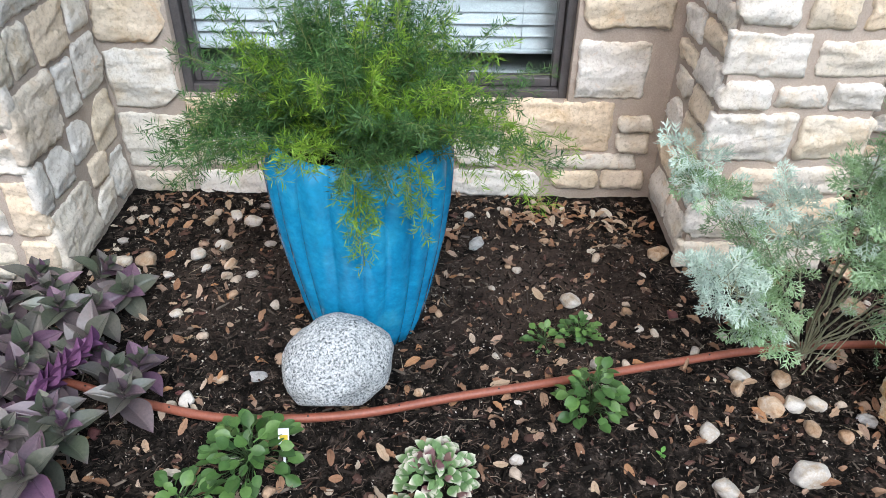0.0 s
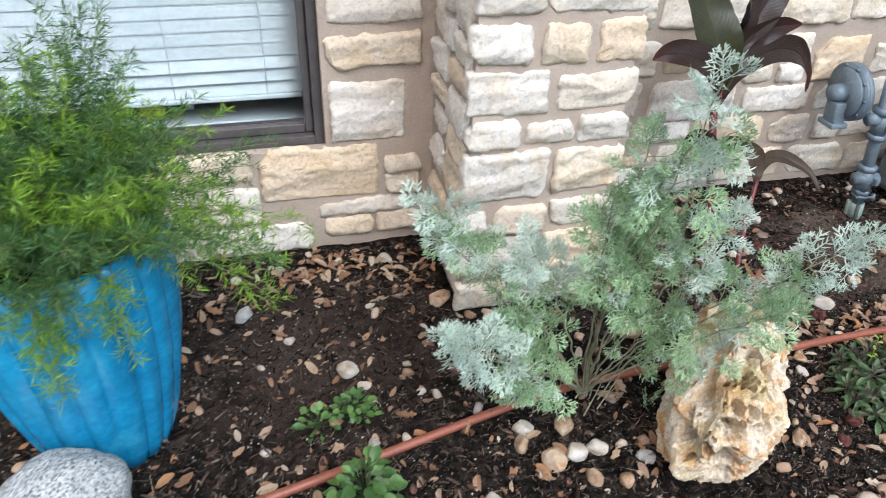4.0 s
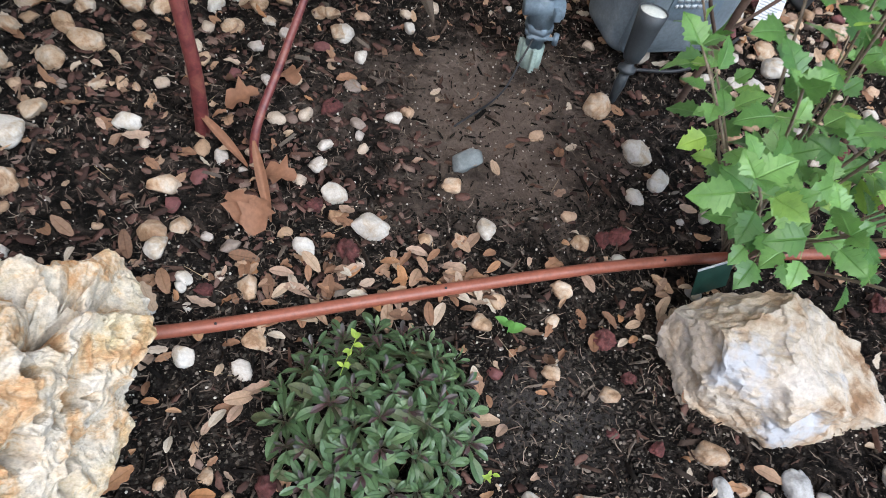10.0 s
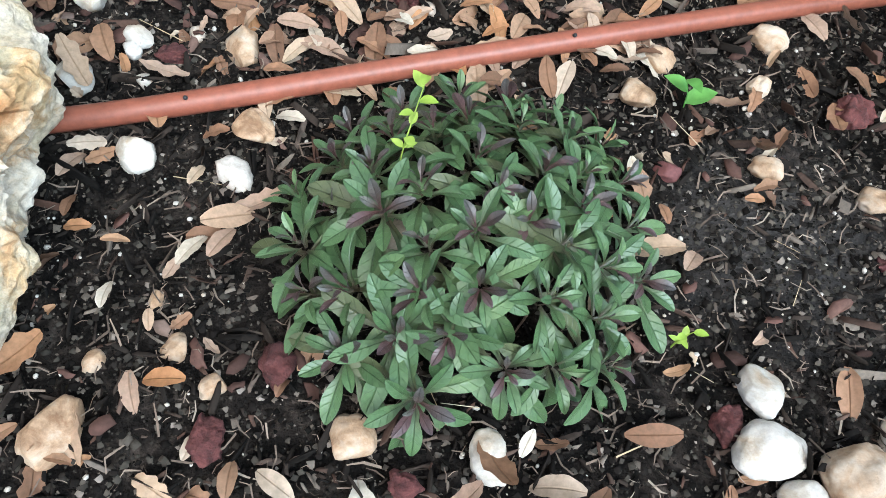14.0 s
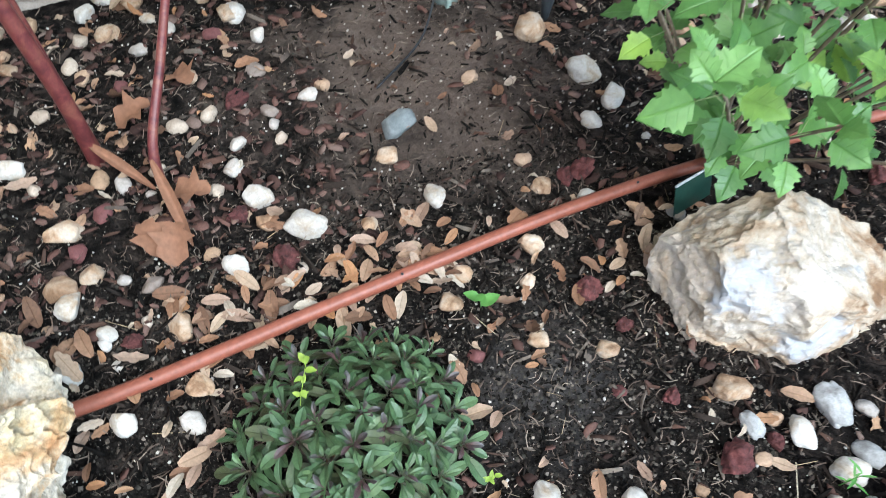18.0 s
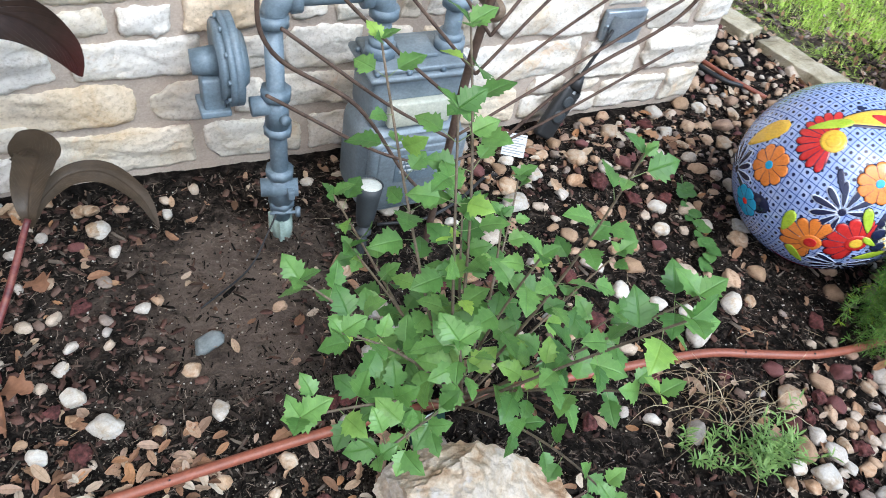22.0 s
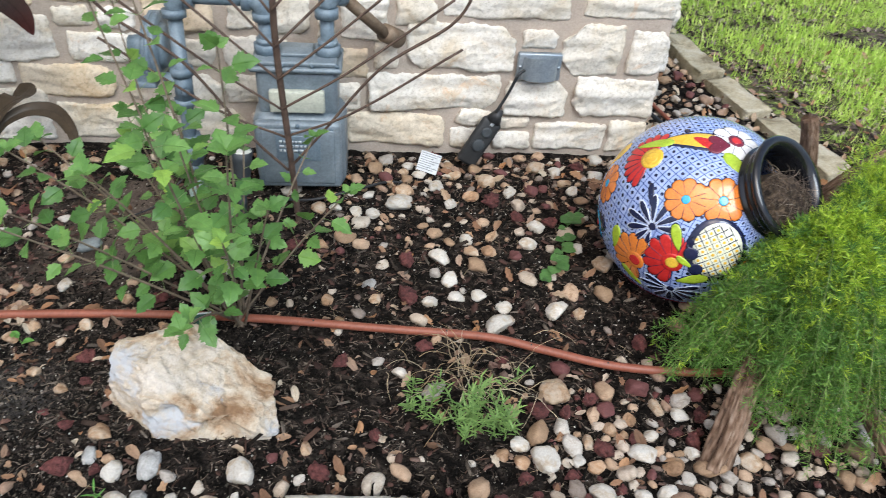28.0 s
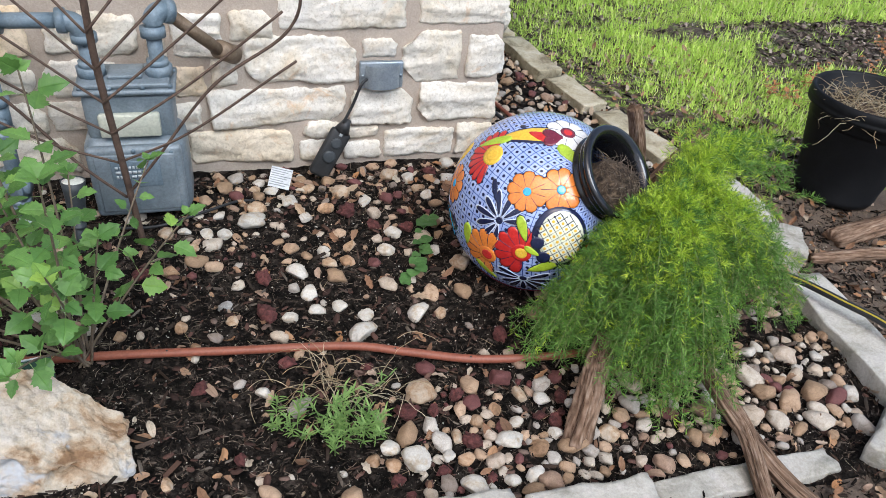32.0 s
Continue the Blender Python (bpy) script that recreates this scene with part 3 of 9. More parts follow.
# ---- house walls ----
def stone_mesh(w, h, d, seed, mat, res=0.0085, split=1.0):
    """A split-faced stone: broken planes towards -y, ragged outline, sides running back into the mortar."""
    nu, nv = max(6, int(w / res)), max(6, int(h / res))
    off = Vector((seed * 7.31, seed * 3.77, seed * 1.91))
    u, v = np.meshgrid(np.linspace(-1, 1, nu + 1), np.linspace(-1, 1, nv + 1))
    cr = random.Random(seed * 5 + 1)
    cuts = [cr.uniform(0.15, 0.38) * min(w, h) if cr.random() < 0.22 else 0.006 for _ in range(4)]
    flats = [(cr.uniform(0.0, 0.007), cr.gauss(0, 0.05), cr.gauss(0, 0.12)) for _ in range(cr.randint(5, 8))]
    vs = []
    for a, b in zip(u.ravel(), v.ravel()):
        x, z = a * w / 2, b * h / 2
        cut = cuts[(0 if a < 0 else 1) + (0 if b < 0 else 2)]
        over = (abs(x) - (w / 2 - cut)) + (abs(z) - (h / 2 - cut)) - cut
        if over > 0:
            x -= math.copysign(over / 2, a)
            z -= math.copysign(over / 2, b)
        e = Vector((x * 8, 0, z * 8)) + off
        e4 = noise.noise(e * 4)
        x += (0.010 * noise.noise(e) + 0.007 * e4 + 0.005 * noise.noise(e * 10)) * abs(a) ** 3
        z += (0.009 * noise.noise(e + Vector((9, 4, 2))) + 0.007 * noise.noise(e * 4 + Vector((3, 1, 8))) + 0.005 * noise.noise(e * 10 + Vector((1, 5, 2)))) * abs(b) ** 3
        rim = min((1 - abs(a)) * w / 2, (1 - abs(b)) * h / 2)
        chip = max(0.0, 0.007 + 0.009 * noise.noise(e * 2.2) - rim) * 0.75
        face = min(c + gx * x + gz * z for c, gx, gz in flats)
        bed = noise.noise(Vector((x * 6, 3, z * 22)) + off)
        ledge = 0.009 * math.floor(bed * 4) / 4
        fine = 0.008 * abs(noise.noise(Vector((x * 26, 2, z * 46)) + off)) + 0.0045 * noise.noise(Vector((x * 75, 2, z * 100)) + off)
        y = -d + chip + split * (-max(-0.012, face) - ledge + fine)
        vs.append((x, min(y, -0.002), z))
    nx1 = nu + 1
    fs = [(j * nx1 + i, j * nx1 + i + 1, (j + 1) * nx1 + i + 1, (j + 1) * nx1 + i) for j in range(nv) for i in range(nu)]
    loop = [i for i in range(nx1)] + [j * nx1 + nu for j in range(1, nv + 1)] + [nv * nx1 + i for i in range(nu - 1, -1, -1)] + [j * nx1 for j in range(nv - 1, 0, -1)]
    n0 = len(vs)
    vs += [(vs[k][0] * 0.99, 0.02, vs[k][2] * 0.99) for k in loop]
    L = len(loop)
    fs += [(loop[(k + 1) % L], loop[k], n0 + k, n0 + (k + 1) % L) for k in range(L)]
    return mesh_of("stone", vs, fs, mat, smooth=False)


stone_count = [0]


def lay(wall, m, rects, depth=0.019, split=1.0, gap=-0.006):
    """Stones (x0, z0, x1, z1) on a wall whose face is the plane y = 0 of m."""
    for x0, z0, x1, z1 in rects:
        stone_count[0] += 1
        rng = random.Random(stone_count[0])
        w, h = x1 - x0 - gap, z1 - z0 - gap
        if w < 0.03 or h < 0.03:
            continue
        me = stone_mesh(w, h, depth * rng.uniform(0.75, 1.2), stone_count[0], m_lime, split=split)
        part("stone", me, wall, m=m @ pose((x0 + x1) / 2, 0, (z0 + z1) / 2, 0, rng.uniform(-1.3, 1.3), 0))


def ashlar(x0, x1, z0, z1, seed, low=0.09, high=0.17, wide=(0.16, 0.4), joint=0.028):
    """Courses of mixed stones that fill a rectangle."""
    rng = random.Random(seed)
    out, z = [], z0
    while z < z1 - 0.05:
        h = min(rng.uniform(low, high), z1 - z)
        if z1 - z - h < 0.07:
            h = z1 - z
        x = x0
        while x < x1 - 0.04:
            w = min(rng.uniform(*wide), x1 - x)
            if x1 - x - w < 0.1:
                w = x1 - x
            j = joint * rng.uniform(0.7, 1.3)
            if h > 0.14 and w > 0.12 and rng.random() < 0.25:
                k = rng.uniform(0.4, 0.6) * h
                out += [(x + j / 2, z + j / 2, x + w - j / 2, z + k - j / 2), (x + j / 2, z + k + j / 2, x + w - j / 2, z + h - j / 2)]
            else:
                out.append((x + j / 2, z + j / 2, x + w - j / 2, z + h - j / 2))
            x += w
        z += h
    return out


def joined_stones(wall, m, rects, depth=0.03):
    vs, fs = [], []
    for i, (x0, z0, x1, z1) in enumerate(rects):
        w, h = (x1 - x0) / 2, (z1 - z0) / 2
        b = len(vs)
        for y, k in ((0.02, 1.0), (-depth * 0.6, 0.98), (-depth, 0.86)):
            vs += [m @ Vector(((x0 + x1) / 2 + sx * w * k, y, (z0 + z1) / 2 + sz * h * k)) for sx, sz in ((-1, -1), (1, -1), (1, 1), (-1, 1))]
        for r in (0, 4):
            fs += [(b + r + k, b + r + (k + 1) % 4, b + r + 4 + (k + 1) % 4, b + r + 4 + k) for k in range(4)]
        fs.append((b + 8, b + 9, b + 10, b + 11))
    if vs:
        ob = part("upper_stones", mesh_of("upper_stones", vs, fs, m_lime_far), wall)
        ob["kind"] = "stuff"


TOP = 2.6
Y_METER, Y_WIN, Y_PIER = 2.366, 2.267, 1.836
WX0, WX1, WZ0, WZ1 = -0.825, 0.49, 0.37, 1.75

bm = bmesh.new()
box(bm, 1.2, Y_METER, -0.15, 4.075, Y_METER + 0.22, TOP)
box(bm, 3.855, Y_METER + 0.22, -0.15, 4.075, 8.0, TOP)
wall_meter = tagged(new("wall_north", bm_mesh("wall_north", bm, m_mortar, False)), "cream limestone rubble wall with wide sandy mortar joints", "wall", kind="structure")
bm = bmesh.new()
box(bm, -1.12, Y_WIN, -0.15, WX0, Y_WIN + 0.22, TOP)
box(bm, WX1, Y_WIN, -0.15, 0.86, Y_WIN + 0.22, TOP)
box(bm, WX0, Y_WIN, -0.15, WX1, Y_WIN + 0.22, WZ0)
box(bm, WX0, Y_WIN, WZ1, WX1, Y_WIN + 0.22, TOP)
wall_win = tagged(new("wall_window", bm_mesh("wall_window", bm, m_mortar, False)), "cream limestone wall around a recessed bronze window", "wall", kind="structure")
bm = bmesh.new()
box(bm, 0.835, Y_PIER, -0.15, 1.265, Y_METER + 0.2, TOP)
pier_right = tagged(new("wall_pier_1", bm_mesh("wall_pier_1", bm, m_mortar, False)), "projecting limestone pier beside the window", "wall", kind="structure")
bm = bmesh.new()
box(bm, -2.6, 1.70, -0.15, -1.075, Y_WIN + 0.2, TOP)
pier_left = tagged(new("wall_pier_2", bm_mesh("wall_pier_2", bm, m_mortar, False)), "projecting limestone pier with large rough blocks", "wall", kind="structure")

MW = pose(0, Y_METER, 0)
base_course = [(1.29, 0.02, 1.56, 0.16), (1.59, 0.02, 1.93, 0.12), (1.96, 0.03, 2.30, 0.16), (2.34, 0.03, 2.60, 0.15), (2.63, 0.02, 2.93, 0.14), (2.96, 0.03, 3.31, 0.15), (3.34, 0.02, 3.47, 0.10), (3.36, 0.115, 3.49, 0.17), (3.50, 0.02, 3.64, 0.09), (3.50, 0.11, 3.62, 0.15), (3.66, 0.02, 3.92, 0.13), (3.94, 0.02, 4.08, 0.14)]
second = [(1.29, 0.19, 1.60, 0.32), (1.58, 0.14, 1.72, 0.175), (1.63, 0.24, 1.85, 0.30), (1.75, 0.145, 1.93, 0.21), (1.88, 0.19, 2.18, 0.30), (2.22, 0.18, 2.38, 0.29), (2.42, 0.18, 2.52, 0.28), (2.55, 0.18, 2.77, 0.28), (2.80, 0.17, 3.01, 0.26), (3.04, 0.18, 3.50, 0.305), (3.53, 0.165, 3.75, 0.29), (3.78, 0.17, 4.08, 0.31)]
third = [(1.29, 0.35, 1.62, 0.47), (1.66, 0.32, 2.01, 0.47), (2.06, 0.32, 2.34, 0.42), (2.38, 0.31, 2.52, 0.41), (2.55, 0.30, 2.76, 0.42), (2.79, 0.29, 2.91, 0.40), (2.94, 0.29, 3.03, 0.39), (3.06, 0.33, 3.14, 0.45), (3.17, 0.335, 3.54, 0.49), (3.57, 0.42, 3.68, 0.48), (3.71, 0.325, 3.92, 0.51), (3.95, 0.335, 4.08, 0.49)]
fourth = [(1.29, 0.50, 1.66, 0.61), (1.69, 0.50, 1.97, 0.61), (2.03, 0.44, 2.14, 0.50), (2.17, 0.44, 2.28, 0.50), (2.01, 0.525, 2.28, 0.61), (2.31, 0.44, 2.53, 0.59), (2.58, 0.45, 2.66, 0.56), (2.69, 0.44, 2.84, 0.57), (2.87, 0.43, 2.92, 0.55), (2.95, 0.43, 3.10, 0.57), (3.13, 0.485, 3.26, 0.58), (3.29, 0.52, 3.71, 0.63), (3.76, 0.535, 4.08, 0.635)]
for rects in (base_course, second, third, fourth):
    lay(wall_meter, MW, rects)
lay(wall_meter, MW, ashlar(1.29, 4.08, 0.645, 0.95, 5))
joined_stones(wall_meter, MW, ashlar(1.29, 4.08, 0.96, TOP, 6))
SW = pose(4.075, 0, 0, 0, 0, 90)
lay(wall_meter, SW, ashlar(2.36, 3.3, 0.02, 0.6, 8), 0.025)
joined_stones(wall_meter, SW, ashlar(3.3, 8.0, 0.02, TOP, 9) + ashlar(2.36, 3.3, 0.61, TOP, 10))

WWALL = pose(0, Y_WIN, 0)
lower = [(-1.06, 0.0, -0.86, 0.07), (-0.83, -0.02, -0.54, 0.08), (-0.51, -0.02, -0.25, 0.1), (-0.22, -0.01, 0.07, 0.11), (0.10, 0.0, 0.42, 0.10), (0.47, 0.03, 0.63, 0.10), (0.65, 0.04, 0.80, 0.11), (0.46, 0.12, 0.76, 0.17), (-1.06, 0.10, -0.83, 0.30), (-0.8, 0.11, -0.5, 0.24), (-0.47, 0.13, -0.14, 0.26), (-0.10, 0.14, 0.07, 0.26), (0.10, 0.13, 0.26, 0.25)]
sills = [(-0.82, 0.27, -0.42, 0.365), (-0.39, 0.285, -0.1, 0.365), (-0.07, 0.28, 0.25, 0.37), (0.28, 0.19, 0.65, 0.37), (0.68, 0.19, 0.79, 0.26), (0.68, 0.275, 0.79, 0.32), (-1.06, 0.33, -0.845, 0.53), (-1.06, 0.56, -0.845, 0.72), (0.51, 0.39, 0.74, 0.58), (0.51, 0.635, 0.79, 0.73)]
lay(wall_win, WWALL, lower)
lay(wall_win, WWALL, sills, 0.022)
lay(wall_win, WWALL, ashlar(-1.06, -0.84, 0.75, 1.1, 21) + ashlar(0.51, 0.8, 0.76, 1.1, 22))
joined_stones(wall_win, WWALL, ashlar(-1.06, -0.84, 1.1, TOP, 23) + ashlar(0.51, 0.8, 1.1, TOP, 24) + ashlar(-0.82, 0.49, WZ1 + 0.02, TOP, 25))

PF = pose(0, Y_PIER, 0)
front = [(0.82, 0.0, 1.03, 0.09), (1.06, 0.01, 1.28, 0.1), (0.82, 0.115, 1.05, 0.25), (1.08, 0.125, 1.28, 0.26), (0.82, 0.285, 0.89, 0.355), (0.92, 0.28, 1.06, 0.36), (1.09, 0.285, 1.28, 0.37), (0.82, 0.39, 1.06, 0.535), (1.09, 0.4, 1.28, 0.53), (0.82, 0.555, 0.965, 0.63), (0.985, 0.56, 1.12, 0.62), (1.14, 0.555, 1.28, 0.63), (0.82, 0.65, 1.035, 0.765), (1.07, 0.655, 1.28, 0.75), (0.82, 0.785, 0.97, 0.88), (1.01, 0.785, 1.13, 0.88), (1.16, 0.78, 1.28, 0.885)]
lay(pier_right, PF, front)
lay(pier_right, PF, ashlar(0.82, 1.28, 0.9, 1.15, 31))
PL = pose(0.835, 0, 0, 0, 0, -90)
lay(pier_right, PL, ashlar(-Y_WIN + 0.03, -Y_PIER - 0.02, 0.02, 0.95, 33, 0.1, 0.2, (0.09, 0.24)), 0.02)
PR = pose(1.265, 0, 0, 0, 0, 90)
lay(pier_right, PR, ashlar(Y_PIER + 0.02, Y_METER - 0.03, 0.02, 0.9, 35, 0.09, 0.15, (0.15, 0.34)), 0.02)
joined_stones(pier_right, PF, ashlar(0.82, 1.28, 1.16, TOP, 36))
joined_stones(pier_right, PL, ashlar(-Y_WIN + 0.03, -Y_PIER - 0.02, 0.96, TOP, 37))
joined_stones(pier_right, PR, ashlar(Y_PIER + 0.02, Y_METER - 0.03, 0.91, TOP, 38))

LF = pose(0, 1.70, 0)
LS = pose(-1.075, 0, 0, 0, 0, 90)
lay(pier_left, LF, ashlar(-1.75, -1.06, 0.0, 1.0, 41, 0.13, 0.22, (0.2, 0.4), 0.03), 0.022)
side = [(1.7, 0.01, 1.97, 0.225), (1.99, 0.02, 2.1, 0.14), (2.0, 0.16, 2.09, 0.25), (2.12, 0.02, 2.24, 0.2), (1.69, 0.24, 1.755, 0.39), (1.775, 0.25, 1.91, 0.375), (1.935, 0.28, 2.06, 0.4), (2.09, 0.23, 2.24, 0.4), (1.69, 0.41, 1.93, 0.595), (1.96, 0.425, 2.06, 0.58), (2.09, 0.43, 2.24, 0.6), (1.69, 0.62, 1.765, 0.79), (1.785, 0.62, 1.885, 0.75), (1.91, 0.61, 2.1, 0.75), (2.12, 0.63, 2.24, 0.8), (1.785, 0.77, 2.1, 0.85)]
lay(pier_left, LS, side, 0.02, 1.0)
joined_stones(pier_left, LF, ashlar(-2.6, -1.78, 0.0, TOP, 43) + ashlar(-1.75, -1.06, 1.02, TOP, 44))
joined_stones(pier_left, LS, ashlar(1.69, 2.24, 0.86, TOP, 45))

# closing the house behind the window
bm = bmesh.new()
box(bm, -2.6, 6.0, -0.15, 3.85, 6.1, TOP)
box(bm, -2.6, Y_WIN + 0.2, -0.15, -2.5, 6.0, TOP)
room = tagged(new("wall_room", bm_mesh("wall_room", bm, surface("room_paint", [(0.3, (0.5, 0.47, 0.42)), (0.7, (0.58, 0.55, 0.5))], 3, 60, 0.8, 0, vary=0), False)), "plain painted back walls of the room inside", "wall", kind="structure")
bm = bmesh.new()
box(bm, -2.65, 1.95, TOP, 4.1, 8.0, TOP + 0.1)
roof = tagged(new("ceiling", bm_mesh("ceiling", bm, m_blind, False)), "flat white ceiling slab over the house", "ceiling", kind="structure")

# window
window = tagged(new("window_1"), "bronze aluminium window with white blinds partly lowered", "window", kind="structure")
for nm, q in (("window_frame", (WX0, 2.30, WZ0, WX0 + 0.03, 2.40, WZ1)), ("window_frame", (WX1 - 0.03, 2.30, WZ0, WX1, 2.40, WZ1)), ("window_frame", (WX0 + 0.03, 2.30, WZ0, WX1 - 0.03, 2.40, WZ0 + 0.03)), ("window_frame", (WX0 + 0.03, 2.30, WZ1 - 0.03, WX1 - 0.03, 2.40, WZ1)),
              ("sash", (WX0 + 0.033, 2.325, WZ0 + 0.033, WX0 + 0.055, 2.375, WZ1 - 0.033)), ("sash", (WX1 - 0.055, 2.325, WZ0 + 0.033, WX1 - 0.033, 2.375, WZ1 - 0.033)), ("sash", (WX0 + 0.057, 2.325, WZ0 + 0.033, WX1 - 0.057, 2.375, WZ0 + 0.062)), ("sash", (WX0 + 0.057, 2.325, WZ1 - 0.062, WX1 - 0.057, 2.375, WZ1 - 0.033)), ("sash", (WX0 + 0.057, 2.32, 1.05, WX1 - 0.057, 2.38, 1.085))):
    part(nm, bm_mesh(nm, box(bmesh.new(), *q, 0.003), m_frame, False), window)
bm = bmesh.new()
box(bm, WX0 + 0.057, 2.348, WZ0 + 0.063, WX1 - 0.057, 2.352, WZ1 - 0.063)
pane = part("pane", bm_mesh("pane", bm, m_glass, False), window)
pane.visible_shadow = False
bm = bmesh.new()
box(bm, WX0, 2.45, WZ0 - 0.02, WX1, 2.75, WZ0 + 0.03, 0.004)
sill = tagged(new("window_sill", bm_mesh("window_sill", bm, m_blind, False)), "white painted inner window sill", "sill", kind="structure")
blind = thing("window_blind", "white horizontal slat blind lowered inside the window", "blind")
for i in range(30):
    z = 0.53 + i * 0.041
    part("slat", bm_mesh("slat", box(bmesh.new(), WX0 + 0.02, -0.029, -0.0012, WX1 - 0.02, 0.029, 0.0012, 0.0008), m_blind, False) if i == 0 else bpy.data.meshes["slat"], blind, m=pose(0, 2.43, z, 84 if i > 2 else 68, 0, 0))
part("bottom_rail", bm_mesh("bottom_rail", box(bmesh.new(), WX0 + 0.02, 2.41, 0.486, WX1 - 0.02, 2.45, 0.502, 0.004), m_blind), blind)
for x in (-0.5, 0.05, 0.33):
    part("cord", bm_mesh("cord", rod(bmesh.new(), (x, 2.412, 0.5), (x, 2.412, 1.7), 0.0012, n=6), m_blind), blind)
m_card = surface("brown_cardboard", [(0.3, (0.27, 0.17, 0.1)), (0.7, (0.36, 0.24, 0.15))], 10, 90, 0.85, 0.1, 0.001, 60, vary=0.1)
for x0, x1, z1, dy in ((-0.75, -0.3, 0.62, 0.0), (-0.1, 0.12, 0.6, 0.05), (0.14, 0.45, 0.66, 0.12)):
    ob = thing("cardboard_box", "brown cardboard box stacked inside the window", "box", group="boxes inside")
    part("box_body", bm_mesh("box_body", box(bmesh.new(), x0, 2.8 + dy, 0.0, x1, 3.1 + dy, z1, 0.004), m_card), ob)
    part("box_flap", bm_mesh("box_flap", box(bmesh.new(), x0, 2.76 + dy, z1 - 0.004, x1, 2.8 + dy, z1 + 0.002), m_card), ob)
m_bot_y = surface("yellow_bottle_label", [(0.3, (0.55, 0.6, 0.03)), (0.7, (0.65, 0.7, 0.05))], 20, 90, 0.4, 0, vary=0)
m_bot_k = surface("black_bottle", [(0.3, (0.008, 0.008, 0.009)), (0.7, (0.02, 0.02, 0.022))], 20, 90, 0.3, 0, vary=0)
bottle = thing("bottle", "black bottle with a yellow label lying on the window sill", "bottle", pose(-0.10, 2.53, WZ0 + 0.058, 0, 90, 4))
part("body", bm_mesh("bottle_body", lathe(bmesh.new(), [(0.022, 0), (0.028, 0.004), (0.028, 0.12), (0.022, 0.14), (0.011, 0.155), (0.011, 0.165)], 24), m_bot_k), bottle)
part("label", bm_mesh("bottle_label", lathe(bmesh.new(), [(0.0286, 0.02), (0.0288, 0.022), (0.0288, 0.095), (0.0286, 0.097)], 24), m_bot_y), bottle, "yellow label")
part("cap", bm_mesh("bottle_cap", lathe(bmesh.new(), [(0.015, 0.163), (0.016, 0.167), (0.016, 0.185), (0.014, 0.188)], 20), m_blind), bottle, "white cap")


# ---- blue pot and granite rock ----
m_blue = surface("turquoise_glaze", [(0.3, (0.004, 0.18, 0.36)), (0.55, (0.01, 0.28, 0.52)), (0.75, (0.04, 0.4, 0.62))], 7, 60, 0.2, 0.25, 0.002, 30, spots=(55, 0.74, 0.76, (0.005, 0.05, 0.08)), vary=0, coat=0.3, spec=0.5)


def flutes(a, z):
    k = max(0.25, min(1.0, (0.63 - z) / 0.05)) * (0.6 + 0.4 * min(1, z / 0.1))
    u = a + 0.05 * math.sin(5 * z + 2 * a) + 0.02 * math.sin(7 * a)
    return 1 + k * (0.085 * abs(math.sin(u * 10)) ** 0.4 + 0.006 * math.sin(a * 29 + z * 9)) - 0.092


blue_pot = thing("plant_pot", "tall turquoise glazed ceramic pot with vertical flutes", "pot", pose(-0.148, 1.575, -0.02, 0, 0, 20))
prof = [(0.14, 0.0), (0.155, 0.01), (0.168, 0.06), (0.186, 0.14), (0.206, 0.24), (0.224, 0.34), (0.236, 0.44), (0.242, 0.52), (0.243, 0.58), (0.241, 0.612), (0.238, 0.622), (0.23, 0.628), (0.222, 0.624), (0.218, 0.61), (0.216, 0.56)]
part("body", bm_mesh("pot_body", lathe(bmesh.new(), prof, 320, flutes), m_blue), blue_pot)
part("potting_soil", bm_mesh("potting_soil", lathe(bmesh.new(), [(0.2, 0.54), (0.218, 0.57), (0.1, 0.585), (0.001, 0.59)], 32), m_soil), blue_pot, "dark potting soil")
rock = thing("granite_boulder", "rounded grey and white speckled granite boulder against the pot", "rock", pose(-0.19, 1.275, 0.095, 4, -6, 25), me=bm_mesh("granite_boulder", rough_ball(12, (0.14, 0.118, 0.128), 6, 0.1, 1.5, 3), m_granite))

# ---- irrigation tube ----
hose_pts = [(-1.25, 1.5, 0.012), (-1.0, 1.32, 0.015), (-0.81, 1.243, 0.018), (-0.60, 1.182, 0.02), (-0.45, 1.157, 0.018), (-0.30, 1.157, 0.02), (-0.115, 1.182, 0.018), (0.1, 1.235, 0.02), (0.33, 1.288, 0.018), (0.55, 1.341, 0.016), (0.87, 1.412, 0.02), (1.08, 1.446, 0.018), (1.35, 1.46, 0.016), (1.65, 1.447, 0.02), (1.98, 1.455, 0.02), (2.4, 1.462, 0.018), (2.74, 1.442, 0.02), (3.06, 1.405, 0.02), (3.36, 1.366, 0.024), (3.52, 1.318, 0.02), (3.70, 1.262, 0.018), (3.92, 1.24, 0.016), (4.15, 1.25, 0.01)]
hose = thing("irrigation_tube", "brown plastic irrigation tube lying across the bed", "hose")
line = smooth_line(hose_pts, 8)
part("tube", bm_mesh("tube", tube(bmesh.new(), line, 0.0115, 14), m_hose), hose)
m_black = surface("black_plastic", [(0.3, (0.012, 0.013, 0.014)), (0.7, (0.03, 0.032, 0.034))], 14, 200, 0.5, 0.15, 0.001, 120, vary=0.05)
